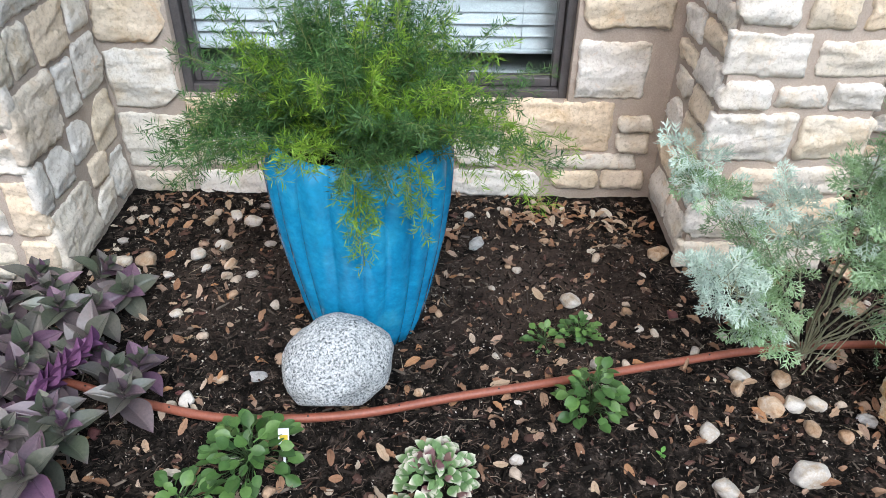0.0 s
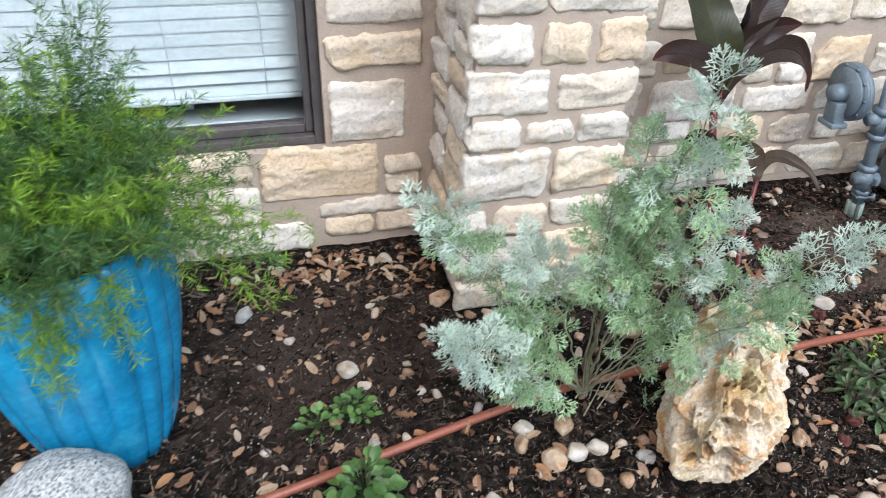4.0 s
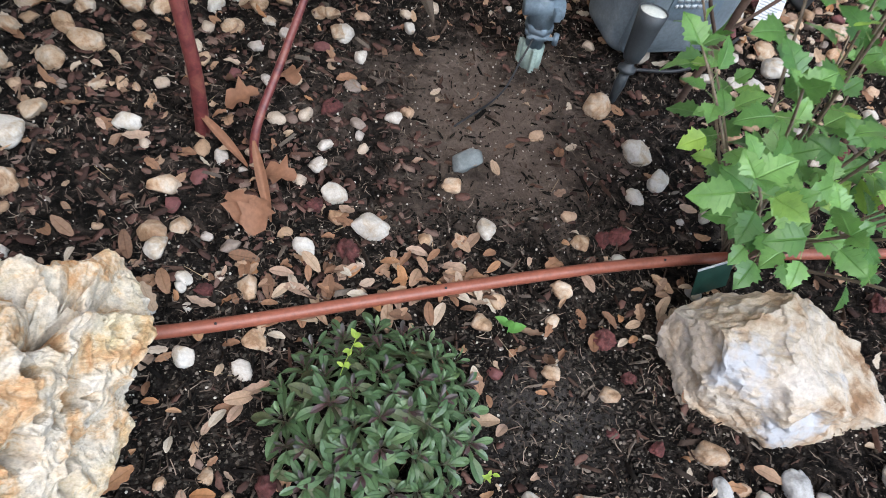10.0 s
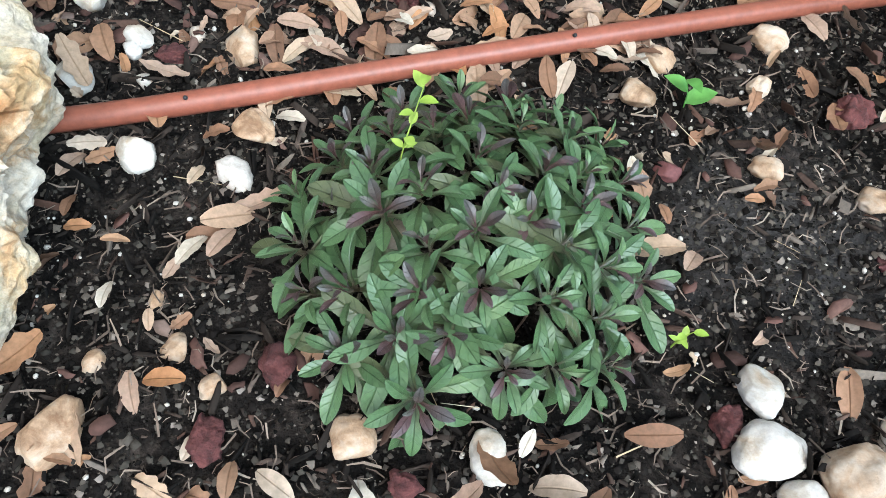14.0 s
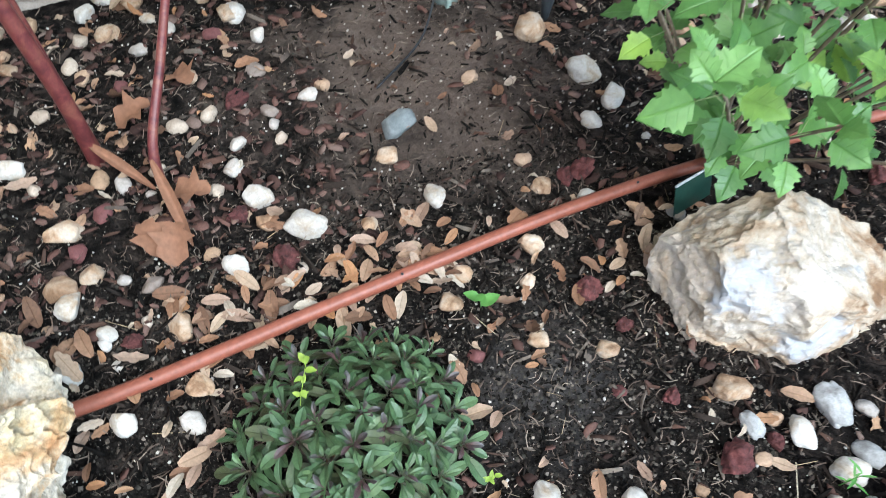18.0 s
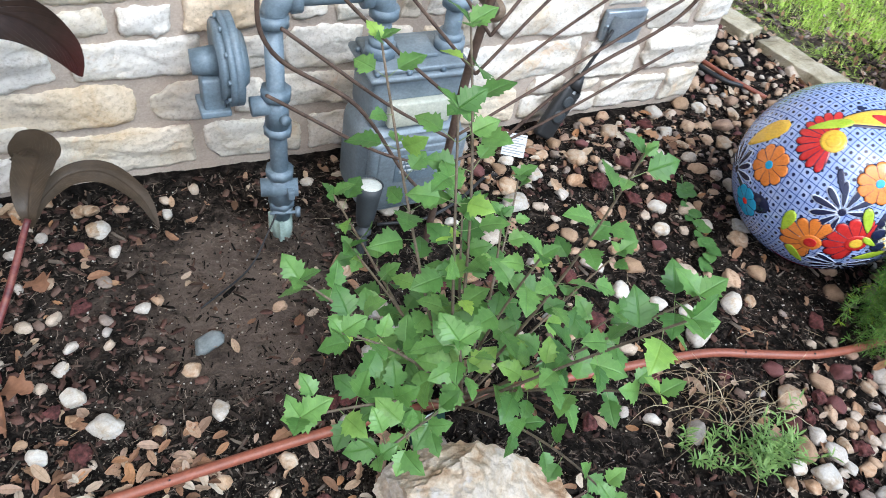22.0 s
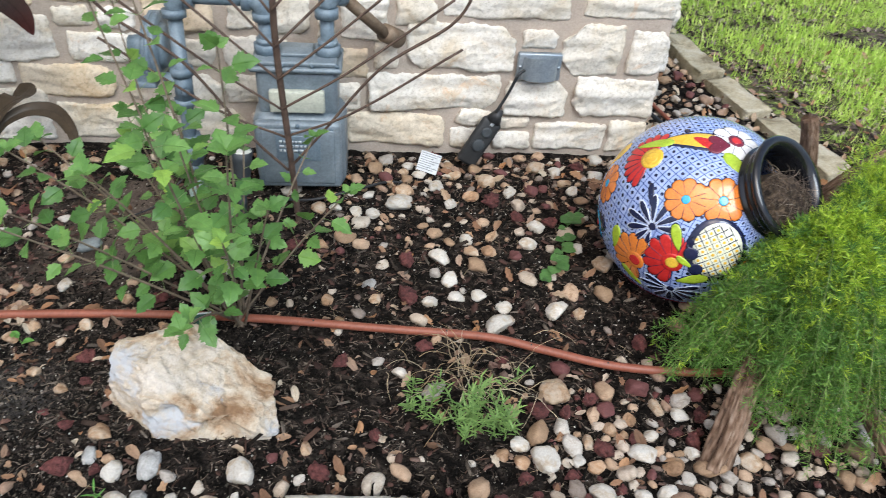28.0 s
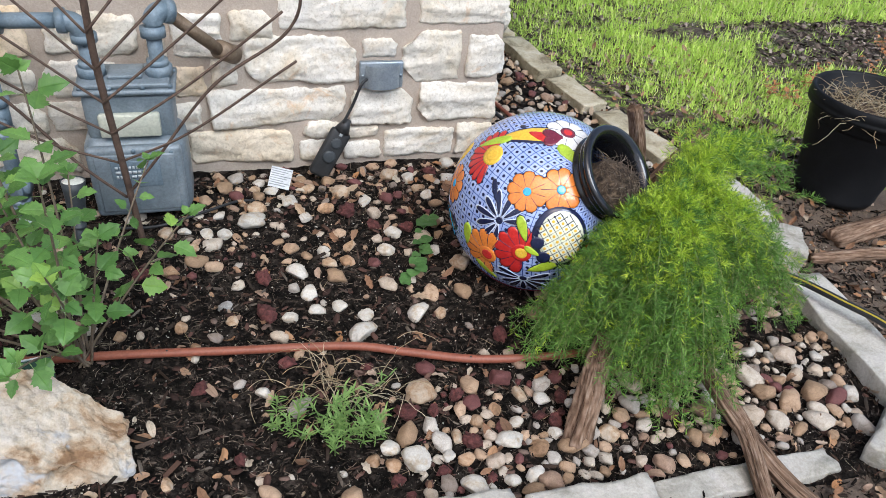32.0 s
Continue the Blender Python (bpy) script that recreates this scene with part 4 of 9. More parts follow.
for i in range(6, len(line) - 4, 9):
    q, d = line[i], (line[i + 1] - line[i - 1]).normalized()
    s = Vector((-d.y, d.x, 0))
    part("emitter", bm_mesh("emitter", rod(bmesh.new(), q + Vector((0, 0, 0.0105)) - s * 0.003, q + Vector((0, 0, 0.0135)) - s * 0.0045, 0.0025, 0.002, 8), m_black), hose, "tiny dark drip emitter")

# ---- large rocks ----
thing("honeycomb_rock", "cream and rust honeycomb limestone boulder full of holes", "rock", pose(1.375, 1.26, 0.09, 8, -10, 46), me=bm_mesh("honeycomb_rock", pitted_rock(17, (0.275, 0.165, 0.235), 330, 5, 0.5), m_holey, False))
BREAKS = [((0.62, -0.12, 1), 0.46), ((-1, -0.2, 0.05), 0.82), ((-0.35, -0.1, 1), 0.74), ((0.35, -1, 0.3), 0.66), ((-0.5, -1, 0.0), 0.74), ((0.2, 1, 0.2), 0.72), ((-0.7, 0.5, 0.7), 0.8), ((1, 0.5, 0.0), 0.94), ((1, -0.7, 0.0), 0.98), ((-0.6, -0.9, 0.9), 0.78), ((0.1, -0.7, 1), 0.66)]
thing("limestone_boulder", "angular pale limestone boulder with grey patches", "rock", pose(2.63, 1.18, 0.055, 0, 6, -20), me=bm_mesh("limestone_boulder", layered_rock(29, (0.218, 0.15, 0.155), BREAKS, 0.5, (0.35, -0.1, 1), ((0.75, -0.62, -0.1, 0.42, 0.3), (0.1, -0.95, 0.2, 0.3, 0.16), (0.45, -0.1, 0.8, 0.4, 0.14), (-0.45, -0.75, 0.45, 0.22, 0.12), (0.9, -0.35, 0.35, 0.1, 0.12), (-0.15, -0.95, -0.1, 0.09, 0.1))), m_boulder, False))

# ---- edging stones ----
def edging(x0, y0, x1, y1, width, height, seed, z=0.0, broken=0.01):
    d = Vector((x1 - x0, y1 - y0, 0))
    bm = bmesh.new()
    box(bm, -d.length / 2, -width / 2, 0, d.length / 2, width / 2, height)
    bmesh.ops.subdivide_edges(bm, edges=bm.edges[:], cuts=15, use_grid_fill=True)
    for v in bm.verts:
        q = v.co * 9 + Vector((seed * 3.1, seed, 0))
        v.co += Vector((noise.noise(q), noise.noise(q + Vector((7, 1, 3))), 0.6 * noise.noise(q + Vector((1, 9, 5))))) * broken
        v.co += Vector((noise.noise(q * 3), noise.noise(q * 3 + Vector((7, 1, 3))), 0.6 * noise.noise(q * 3))) * broken * 0.6
        v.co += Vector((noise.noise(q * 9), noise.noise(q * 9 + Vector((7, 1, 3))), 0.9 * noise.noise(q * 9))) * broken * 0.25
    tan = y0 > 2.1
    thing("edging_stone", "tan weathered limestone edging slab by the lawn" if tan else "white limestone edging block with dark specks", "edging stone", pose((x0 + x1) / 2, (y0 + y1) / 2, z - 0.02, 0, 0, math.degrees(math.atan2(d.y, d.x))), "bed edging", bm_mesh("edging_stone", bm, m_curb_tan if tan else m_curb))


for i, q in enumerate(((-1.2, 0.8, -0.55, 0.79, 0.13, 0.08), (-0.53, 0.79, 0.1, 0.8, 0.13, 0.08), (0.12, 0.8, 0.75, 0.8, 0.13, 0.08), (0.77, 0.81, 1.3, 0.81, 0.13, 0.08), (1.32, 0.81, 1.83, 0.815, 0.14, 0.08), (1.86, 0.82, 2.37, 0.765, 0.13, 0.085), (2.4, 0.775, 2.86, 0.8, 0.13, 0.075), (2.88, 0.82, 3.3, 0.8, 0.13, 0.07), (3.33, 0.79, 3.64, 0.78, 0.13, 0.075), (3.66, 0.755, 3.95, 0.74, 0.13, 0.085), (3.97, 0.78, 4.47, 0.785, 0.07, 0.035), (4.6, 0.72, 4.8, 0.86, 0.14, 0.075),
                       (4.82, 0.9, 4.85, 1.42, 0.13, 0.07), (4.83, 1.5, 4.92, 1.63, 0.13, 0.11), (4.93, 1.7, 4.93, 2.1, 0.12, 0.06), (4.82, 2.2, 4.72, 2.62, 0.13, 0.06), (4.7, 2.68, 4.63, 3.0, 0.13, 0.06), (4.62, 3.04, 4.56, 3.5, 0.13, 0.07), (4.55, 3.54, 4.53, 4.1, 0.13, 0.06))):
    edging(*q, i + 1)

# ---- gas meter ----
m_gas = surface("grey_blue_pipe_paint", [(0.3, (0.10, 0.145, 0.18)), (0.55, (0.16, 0.215, 0.26)), (0.75, (0.24, 0.29, 0.32))], 9, 120, 0.45, 0.3, 0.002, 60, spots=(34, 0.68, 0.74, (0.2, 0.14, 0.09)), vary=0.08, metal=0.1)
m_meter = surface("weathered_grey_meter_case", [(0.3, (0.13, 0.165, 0.19)), (0.55, (0.2, 0.245, 0.275)), (0.75, (0.3, 0.34, 0.36))], 8, 130, 0.42, 0.25, 0.002, 60, spots=(30, 0.7, 0.78, (0.3, 0.31, 0.3)), vary=0, metal=0.15)
m_rust = surface("rusty_pipe", [(0.3, (0.12, 0.075, 0.045)), (0.7, (0.27, 0.21, 0.15))], 18, 140, 0.6, 0.3, 0.002, 60, vary=0, metal=0.4)
m_pale = surface("faded_cream_plate", [(0.3, (0.42, 0.44, 0.36)), (0.7, (0.52, 0.53, 0.44))], 12, 140, 0.6, 0.1, 0.001, 60, vary=0)
m_letter = surface("pale_embossing", [(0.3, (0.4, 0.44, 0.46)), (0.7, (0.5, 0.54, 0.56))], 30, 140, 0.6, 0, vary=0)
m_sleeve = surface("greenish_pipe_sleeve", [(0.3, (0.22, 0.3, 0.27)), (0.7, (0.34, 0.43, 0.38))], 12, 140, 0.6, 0.2, 0.001, 60, vary=0)
PX, PY = 2.47, 2.10
RISER = [True]
pr = 0.0215
gas = thing("gas_meter", "grey-blue residential gas meter with regulator and pipes at the wall", "gas meter")


def gpart(name, bm, mat=m_gas, label="", parent=gas):
    if RISER[0]:
        for v in bm.verts:
            v.co.y += 0.15 * v.co.z - 0.03
    return part(name, bm_mesh(name, bm, mat), parent, label)


gpart("riser_pipe", rod(bmesh.new(), (PX, PY, 0.02), (PX, PY, 0.57), pr, n=24))
bm = bmesh.new()
rod(bm, (PX, PY, -0.02), (PX, PY, 0.05), 0.026, n=24)
for a in (0.6, 2.6, 4.4):
    box(bm, PX + 0.03 * math.cos(a) - 0.006, PY + 0.03 * math.sin(a) - 0.006, -0.02, PX + 0.03 * math.cos(a) + 0.006, PY + 0.03 * math.sin(a) + 0.006, 0.055, 0.002)
gpart("pipe_sleeve", bm, m_sleeve, "pale green plastic riser sleeve")
bm = bmesh.new()
rod(bm, (PX, PY, 0.105), (PX, PY, 0.185), 0.031, n=24)
rod(bm, (PX, PY, 0.09), (PX, PY, 0.108), 0.034, n=6)
rod(bm, (PX, PY, 0.18), (PX, PY, 0.2), 0.035, n=8)
rod(bm, (PX - 0.05, PY, 0.15), (PX + 0.04, PY - 0.02, 0.15), 0.022, n=16)
valve = gpart("shutoff_valve", bm)
gpart("valve_stem", box(bmesh.new(), PX + 0.008, PY - 0.05, 0.138, PX + 0.024, PY - 0.022, 0.162, 0.002), parent=valve)
bm = bmesh.new()
rod(bm, (PX, PY, 0.076), (PX, PY, 0.088), 0.03, n=20)
rod(bm, (PX - 0.035, PY - 0.02, 0.082), (PX + 0.04, PY - 0.03, 0.082), 0.004, n=8)
rod(bm, (PX + 0.035, PY - 0.03, 0.07), (PX + 0.035, PY - 0.03, 0.095), 0.007, n=8)
gpart("ground_clamp", bm)
gpart("ground_wire", tube(bmesh.new(), smooth_line([(PX - 0.02, PY - 0.025, 0.082), (PX - 0.05, PY - 0.05, 0.05), (PX - 0.12, PY - 0.12, 0.012), (PX - 0.25, PY - 0.2, 0.004)], 6), 0.0025, 6), m_black)
bm = bmesh.new()
rod(bm, (PX, PY, 0.3), (PX, PY, 0.32), 0.034, n=8)
rod(bm, (PX, PY, 0.32), (PX, PY, 0.395), 0.028, n=24)
rod(bm, (PX, PY, 0.393), (PX, PY, 0.415), 0.036, n=8)
rod(bm, (PX - 0.06, PY, 0.375), (PX, PY, 0.375), 0.022, n=16)
union = gpart("pipe_union", bm)
gpart("union_plug", rod(bmesh.new(), (PX + 0.01, PY - 0.024, 0.35), (PX + 0.015, PY - 0.037, 0.35), 0.014, 0.012, 12), parent=union)
bm = bmesh.new()
for x0, x1, r in ((PX - 0.115, PX - 0.1, 0.085), (PX - 0.1, PX - 0.088, 0.1), (PX - 0.088, PX - 0.07, 0.1), (PX - 0.07, PX - 0.05, 0.07)):
    rod(bm, (x0, PY + 0.09, 0.4), (x1, PY + 0.09, 0.4), r, r * (0.8 if x0 > PX - 0.08 else 1.0), n=40)
reg = gpart("regulator", bm)
reg.location = (0, 0, 0.045)
gpart("regulator_cap", rod(bmesh.new(), (PX - 0.17, PY + 0.09, 0.4), (PX - 0.112, PY + 0.09, 0.4), 0.027, 0.033, n=20), parent=reg)
bm = bmesh.new()
box(bm, PX - 0.155, PY + 0.06, 0.29, PX - 0.105, PY + 0.12, 0.37, 0.006)
box(bm, PX - 0.165, PY + 0.05, 0.28, PX - 0.095, PY + 0.13, 0.297, 0.004)
gpart("regulator_vent", bm, parent=reg)
for k in range(10):
    a = 2 * math.pi * k / 10
    y, z = PY + 0.09 + 0.092 * math.cos(a), 0.4 + 0.092 * math.sin(a)
    gpart("bolt", rod(bmesh.new(), (PX - 0.107, y, z), (PX - 0.098, y, z), 0.006, n=6), parent=reg)


def elbow(name, a, b, c, r=0.029, mat=m_gas):
    """A cast elbow from a round b to c, with collars at both ends."""
    a, b, c = Vector(a), Vector(b), Vector(c)
    bm = bmesh.new()
    pts = [a.lerp(b, t).lerp(b.lerp(c, t), t) for t in (k / 10 for k in range(11))]
    tube(bm, pts, r, 20)
    rod(bm, a - (b - a) * 0.2, a + (b - a) * 0.25, r * 1.22, n=20)
    rod(bm, c + (c - b) * 0.2, c - (c - b) * 0.25, r * 1.22, n=20)
    gpart(name, bm, mat)


RISER[0] = False
ZT = 0.625
PY = 2.16
elbow("elbow", (PX, PY - 0.006, 0.575), (PX, PY, ZT), (PX + 0.05, PY, ZT))
gpart("bridge_pipe", rod(bmesh.new(), (PX + 0.05, PY, ZT), (2.68, PY, ZT), pr, n=24))
elbow("elbow", (2.68, PY, ZT), (2.73, PY, ZT), (2.73, PY, 0.575))
gpart("inlet_pipe", rod(bmesh.new(), (2.73, PY, 0.43), (2.73, PY, 0.575), pr, n=24))
gpart("outlet_pipe", rod(bmesh.new(), (2.915, PY, 0.43), (2.915, PY, 0.6), pr, n=24))
elbow("elbow", (2.915, PY, 0.59), (2.915, PY + 0.005, 0.655), (2.96, PY + 0.03, 0.64))
gpart("house_pipe", rod(bmesh.new(), (2.95, PY + 0.025, 0.645), (3.105, 2.275, 0.475), 0.019, n=20), m_rust, "rusty brown house supply pipe")
gpart("wall_coupling", rod(bmesh.new(), (3.09, 2.262, 0.495), (3.135, 2.325, 0.45), 0.03, 0.031, n=20), m_rust, "brassy pipe coupling")
for x in (2.73, 2.915):
    bm = bmesh.new()
    rod(bm, (x, PY, 0.43), (x, PY, 0.462), 0.04, n=8)
    rod(bm, (x, PY, 0.462), (x, PY, 0.478), 0.031, n=20)
    gpart("meter_swivel", bm)
bm = bmesh.new()
box(bm, 2.672, PY - 0.1, -0.02, 2.968, PY + 0.095, 0.265, 0.05, 5)
box(bm, 2.695, PY - 0.07, 0.25, 2.945, PY + 0.08, 0.4, 0.02, 3)
case = gpart("meter_case", bm, m_meter)
bm = bmesh.new()
box(bm, 2.68, PY - 0.085, 0.4, 2.96, PY + 0.09, 0.418, 0.008)
box(bm, 2.695, PY - 0.075, 0.418, 2.945, PY + 0.08, 0.434, 0.006)
box(bm, 2.775, PY - 0.04, 0.434, 2.87, PY + 0.05, 0.446, 0.004)
gpart("meter_top_plate", bm, m_meter, parent=case)
bm = bmesh.new()
box(bm, 2.685, PY - 0.128, 0.015, 2.955, PY - 0.092, 0.255, 0.016, 4)
box(bm, 2.705, PY - 0.1335, 0.035, 2.935, PY - 0.12, 0.235, 0.006, 2)
front_plate = gpart("meter_front_cover", bm, m_meter, parent=case)
box_ = box(bmesh.new(), 2.735, PY - 0.094, 0.272, 2.905, PY - 0.068, 0.345, 0.006)
gpart("dial_cover", box_, m_pale, "faded cream index cover", parent=case)
bm = bmesh.new()
box(bm, 2.75, PY - 0.1365, 0.125, 2.89, PY - 0.13, 0.215, 0.002)
gpart("name_plate", bm, m_gas, parent=case)
bm = bmesh.new()
rng = random.Random(4)
for row in range(3):
    x = 2.762
    while x < 2.84:
        w = rng.uniform(0.006, 0.016)
        box(bm, x, PY - 0.1385, 0.19 - row * 0.016, x + w, PY - 0.136, 0.199 - row * 0.016)
        x += w + 0.004
gpart("plate_lettering", bm, m_letter, "raised illegible lettering", parent=case)
for x, z in ((2.715, 0.06), (2.925, 0.06), (2.715, 0.235), (2.925, 0.235), (2.82, 0.05), (2.82, 0.245)):
    gpart("bolt", rod(bmesh.new(), (x, PY - 0.131, z), (x, PY - 0.12, z), 0.007, n=6), parent=case)
for x, y in ((2.7, PY - 0.07), (2.78, PY - 0.075), (2.87, PY - 0.075), (2.945, PY - 0.07), (2.95, PY + 0.04), (2.69, PY + 0.04)):
    gpart("bolt", rod(bmesh.new(), (x, y, 0.418), (x, y, 0.428), 0.007, n=6), parent=case)

gas_lift = 0.03
for ob in gas.children:
    if ob.name.split(".")[0] in ("meter_case", "meter_swivel"):
        ob.location.z = gas_lift
# ---- spot light on a stake ----
m_dark = surface("dark_grey_plastic", [(0.3, (0.028, 0.034, 0.038)), (0.7, (0.05, 0.058, 0.063))], 14, 200, 0.5, 0.1, 0.001, 100, vary=0)
m_lens = surface("frosted_lens", [(0.3, (0.6, 0.62, 0.55)), (0.7, (0.68, 0.7, 0.63))], 30, 200, 0.35, 0, vary=0)
spot = thing("spot_light", "dark grey garden spotlight on a ground stake", "garden light", pose(2.64, 1.935, 0, -6, 4, 0))
part("head", bm_mesh("head", lathe(bmesh.new(), [(0.014, 0.105), (0.02, 0.11), (0.024, 0.13), (0.03, 0.2), (0.034, 0.232), (0.031, 0.232), (0.03, 0.226)], 32), m_dark), spot)
part("lens", bm_mesh("lens", lathe(bmesh.new(), [(0.0305, 0.224), (0.0305, 0.229), (0.02, 0.231), (0.001, 0.232)], 32), m_lens), spot, "milky white lens")
bm = lathe(bmesh.new(), [(0.01, 0.075), (0.021, 0.08), (0.021, 0.088), (0.012, 0.092), (0.012, 0.106)], 20)
part("swivel", bm_mesh("swivel", bm, m_dark), spot)
part("stake", bm_mesh("stake", lathe(bmesh.new(), [(0.003, -0.05), (0.014, 0.04), (0.012, 0.078)], 8), m_dark), spot)

# ---- outlet, cord, timer, paper tag ----
m_alu = surface("grey_metal_cover", [(0.3, (0.24, 0.29, 0.33)), (0.7, (0.36, 0.41, 0.45))], 16, 160, 0.4, 0.1, 0.001, 80, vary=0, metal=0.5)
outlet = thing("outlet_cover", "grey metal weatherproof outlet cover on the stone wall", "outlet")
part("plate", bm_mesh("plate", box(bmesh.new(), 3.553, 2.338, 0.31, 3.708, 2.36, 0.408, 0.005), m_alu), outlet)
bm = bmesh.new()
prev = None
for k in range(13):
    a = math.pi * (0.06 + 0.88 * k / 12)
    q = (3.632 - 0.062 * math.cos(a), 2.338 - 0.034 * math.sin(a))
    row = [bm.verts.new((q[0], q[1], z)) for z in (0.318, 0.4)]
    if prev:
        bm.faces.new((prev[0], row[0], row[1], prev[1]))
    prev = row
bmesh.ops.holes_fill(bm, edges=[e for e in bm.edges if e.is_boundary])
part("flip_lid", bm_mesh("flip_lid", bm, m_alu, False), outlet)
for x in (3.562, 3.698):
    part("screw", bm_mesh("screw", rod(bmesh.new(), (x, 2.332, 0.36), (x, 2.339, 0.36), 0.005, n=8), m_alu), outlet)
timer = thing("plug_timer", "black outdoor plug-in timer with cord leaning on the wall", "timer")
part("cord", bm_mesh("cord", tube(bmesh.new(), smooth_line([(3.575, 2.32, 0.355), (3.552, 2.305, 0.34), (3.525, 2.305, 0.27), (3.49, 2.3, 0.2)], 8), 0.0055, 10), m_black), timer)
body_m = Matrix.Translation((3.448, 2.29, 0.105)) @ pose(0, 0, 0, -14, 30, -6)
bm = bmesh.new()
box(bm, -0.038, -0.018, -0.115, 0.038, 0.018, 0.075, 0.014, 3)
bmesh.ops.create_cone(bm, cap_ends=True, segments=16, radius1=0.03, radius2=0.012, depth=0.05, matrix=Matrix.Translation((0, 0, 0.095)))
body = part("body", bm_mesh("timer_body", bm, m_black), timer, m=body_m)
part("dial", bm_mesh("dial", lathe(bmesh.new(), [(0.024, 0), (0.024, 0.004), (0.017, 0.006), (0.001, 0.006)], 24), m_dark), body, "round grey dial", pose(0, -0.018, -0.03, 90, 0, 0))
part("socket", bm_mesh("socket", lathe(bmesh.new(), [(0.02, 0), (0.02, 0.003), (0.012, 0.003), (0.001, 0.001)], 24), m_dark), body, "", pose(0, -0.018, 0.025, 90, 0, 0))
part("switch_mark", bm_mesh("switch_mark", box(bmesh.new(), -0.006, -0.0195, 0.055, 0.006, -0.0175, 0.066), m_letter), body, "small pale mark")
tail = thing("power_cord", "thin black cable on the gravel by the meter", "cable")
part("cable", bm_mesh("cable", tube(bmesh.new(), smooth_line([(2.72, 2.02, 0.012), (2.85, 2.0, 0.02), (2.98, 2.04, 0.03), (3.1, 2.12, 0.015), (3.16, 2.14, 0.0)], 6), 0.005, 8), m_black), tail)
m_paper = surface("white_paper", [(0.3, (0.5, 0.53, 0.55)), (0.7, (0.62, 0.65, 0.67))], 20, 100, 0.7, 0.1, 0.001, 40, vary=0)
m_ink = surface("grey_print", [(0.3, (0.2, 0.22, 0.23)), (0.7, (0.3, 0.32, 0.33))], 20, 100, 0.7, 0, vary=0)
ptag = thing("paper_tag", "white printed paper tag leaning on the pebbles", "tag", pose(3.255, 2.22, 0.036, -38, 6, -22))
bm = bmesh.new()
box(bm, -0.038, -0.001, -0.036, 0.038, 0.001, 0.036)
part("sheet", bm_mesh("sheet", bm, m_paper, False), ptag)
bm = bmesh.new()
for k in range(8):
    box(bm, -0.036, -0.0018, 0.028 - k * 0.008, 0.036 - (k % 3) * 0.012, -0.0012, 0.031 - k * 0.008)
part("print", bm_mesh("print", bm, m_ink, False), ptag, "illegible grey print lines")
ground_pipe = thing("drain_hose", "thin dark red tube lying round the house corner", "hose")
part("tube", bm_mesh("drain_tube", tube(bmesh.new(), smooth_line([(4.2, 3.4, 0.02), (4.22, 2.9, 0.025), (4.3, 2.5, 0.03), (4.42, 2.28, 0.015)], 6), 0.009, 10), m_hose), ground_pipe)
ground_pipe = thing("drain_hose", "thin black tube lying round the house corner", "hose")
part("tube", bm_mesh("drain_tube", tube(bmesh.new(), smooth_line([(4.15, 3.4, 0.02), (4.16, 2.9, 0.025), (4.27, 2.45, 0.03), (4.36, 2.36, 0.02)], 6), 0.009, 10), m_black), ground_pipe)

# ---- rusty fan trellis ----
m_trellis = surface("rusty_steel_wire", [(0.3, (0.05, 0.03, 0.022)), (0.7, (0.13, 0.085, 0.062))], 30, 220, 0.75, 0.3, 0.001, 120, vary=0)
trellis = thing("trellis", "rusty steel fan trellis with curved wires on a central stake", "trellis")


def wire(name, pts, r, n=8):
    part(name, bm_mesh(name, tube(bmesh.new(), smooth_line(pts, 7), r, 8), m_trellis), trellis)


TX, TY = 2.8, 1.86
wire("stake", [(TX + 0.02, TY + 0.06, -0.05), (TX + 0.01, TY + 0.03, 0.3), (TX, TY, 0.62), (TX + 0.01, TY - 0.03, 0.9), (TX + 0.02, TY - 0.06, 1.25)], 0.0095)
for s, w in ((-1, 0.44), (1, 0.5)):
    wire("outer_wire", [(TX, TY + 0.04, 0.2), (TX + s * 0.1, TY + 0.02, 0.33), (TX + s * w * 0.55, TY - 0.01, 0.56), (TX + s * w * 0.95, TY - 0.04, 0.72), (TX + s * w, TY - 0.06, 0.88), (TX + s * w * 0.85, TY - 0.08, 1.15)], 0.0042)
    for k, z in enumerate((0.32, 0.42, 0.52, 0.62, 0.72)):
        e = 0.3 + 0.13 * k
        wire("cross_wire", [(TX, TY + 0.03 - 0.02 * k, z), (TX + s * w * 0.4, TY, z + 0.1 + 0.03 * k), (TX + s * w * (0.98 - 0.06 * k), TY - 0.05, z + 0.32 + 0.03 * k)], 0.0035)

# ---- painted jar on its side ----
JC, JR = Vector((3.99, 1.672, 0.232)), 0.272
axis = Vector((0.42, -0.6, 0.66)).normalized()
NECK = 0.45
jar_m = Matrix.Translation(JC) @ axis.to_track_quat("Z", "Y").to_matrix().to_4x4()
m_lattice, nt, bsdf = nodes_of("blue_lattice_glaze")
uvn = nt.nodes.new("ShaderNodeUVMap")
sep = nt.nodes.new("ShaderNodeSeparateXYZ")
nt.links.new(uvn.outputs[0], sep.inputs[0])
u_, v_ = sep.outputs[0], sep.outputs[1]
p_ = maths(nt, "FRACT", maths(nt, "MULTIPLY", maths(nt, "ADD", u_, v_), 1.0))
q_ = maths(nt, "FRACT", maths(nt, "MULTIPLY", maths(nt, "SUBTRACT", u_, v_), 1.0))
pa, qa = maths(nt, "ABSOLUTE", maths(nt, "SUBTRACT", p_, 0.5)), maths(nt, "ABSOLUTE", maths(nt, "SUBTRACT", q_, 0.5))
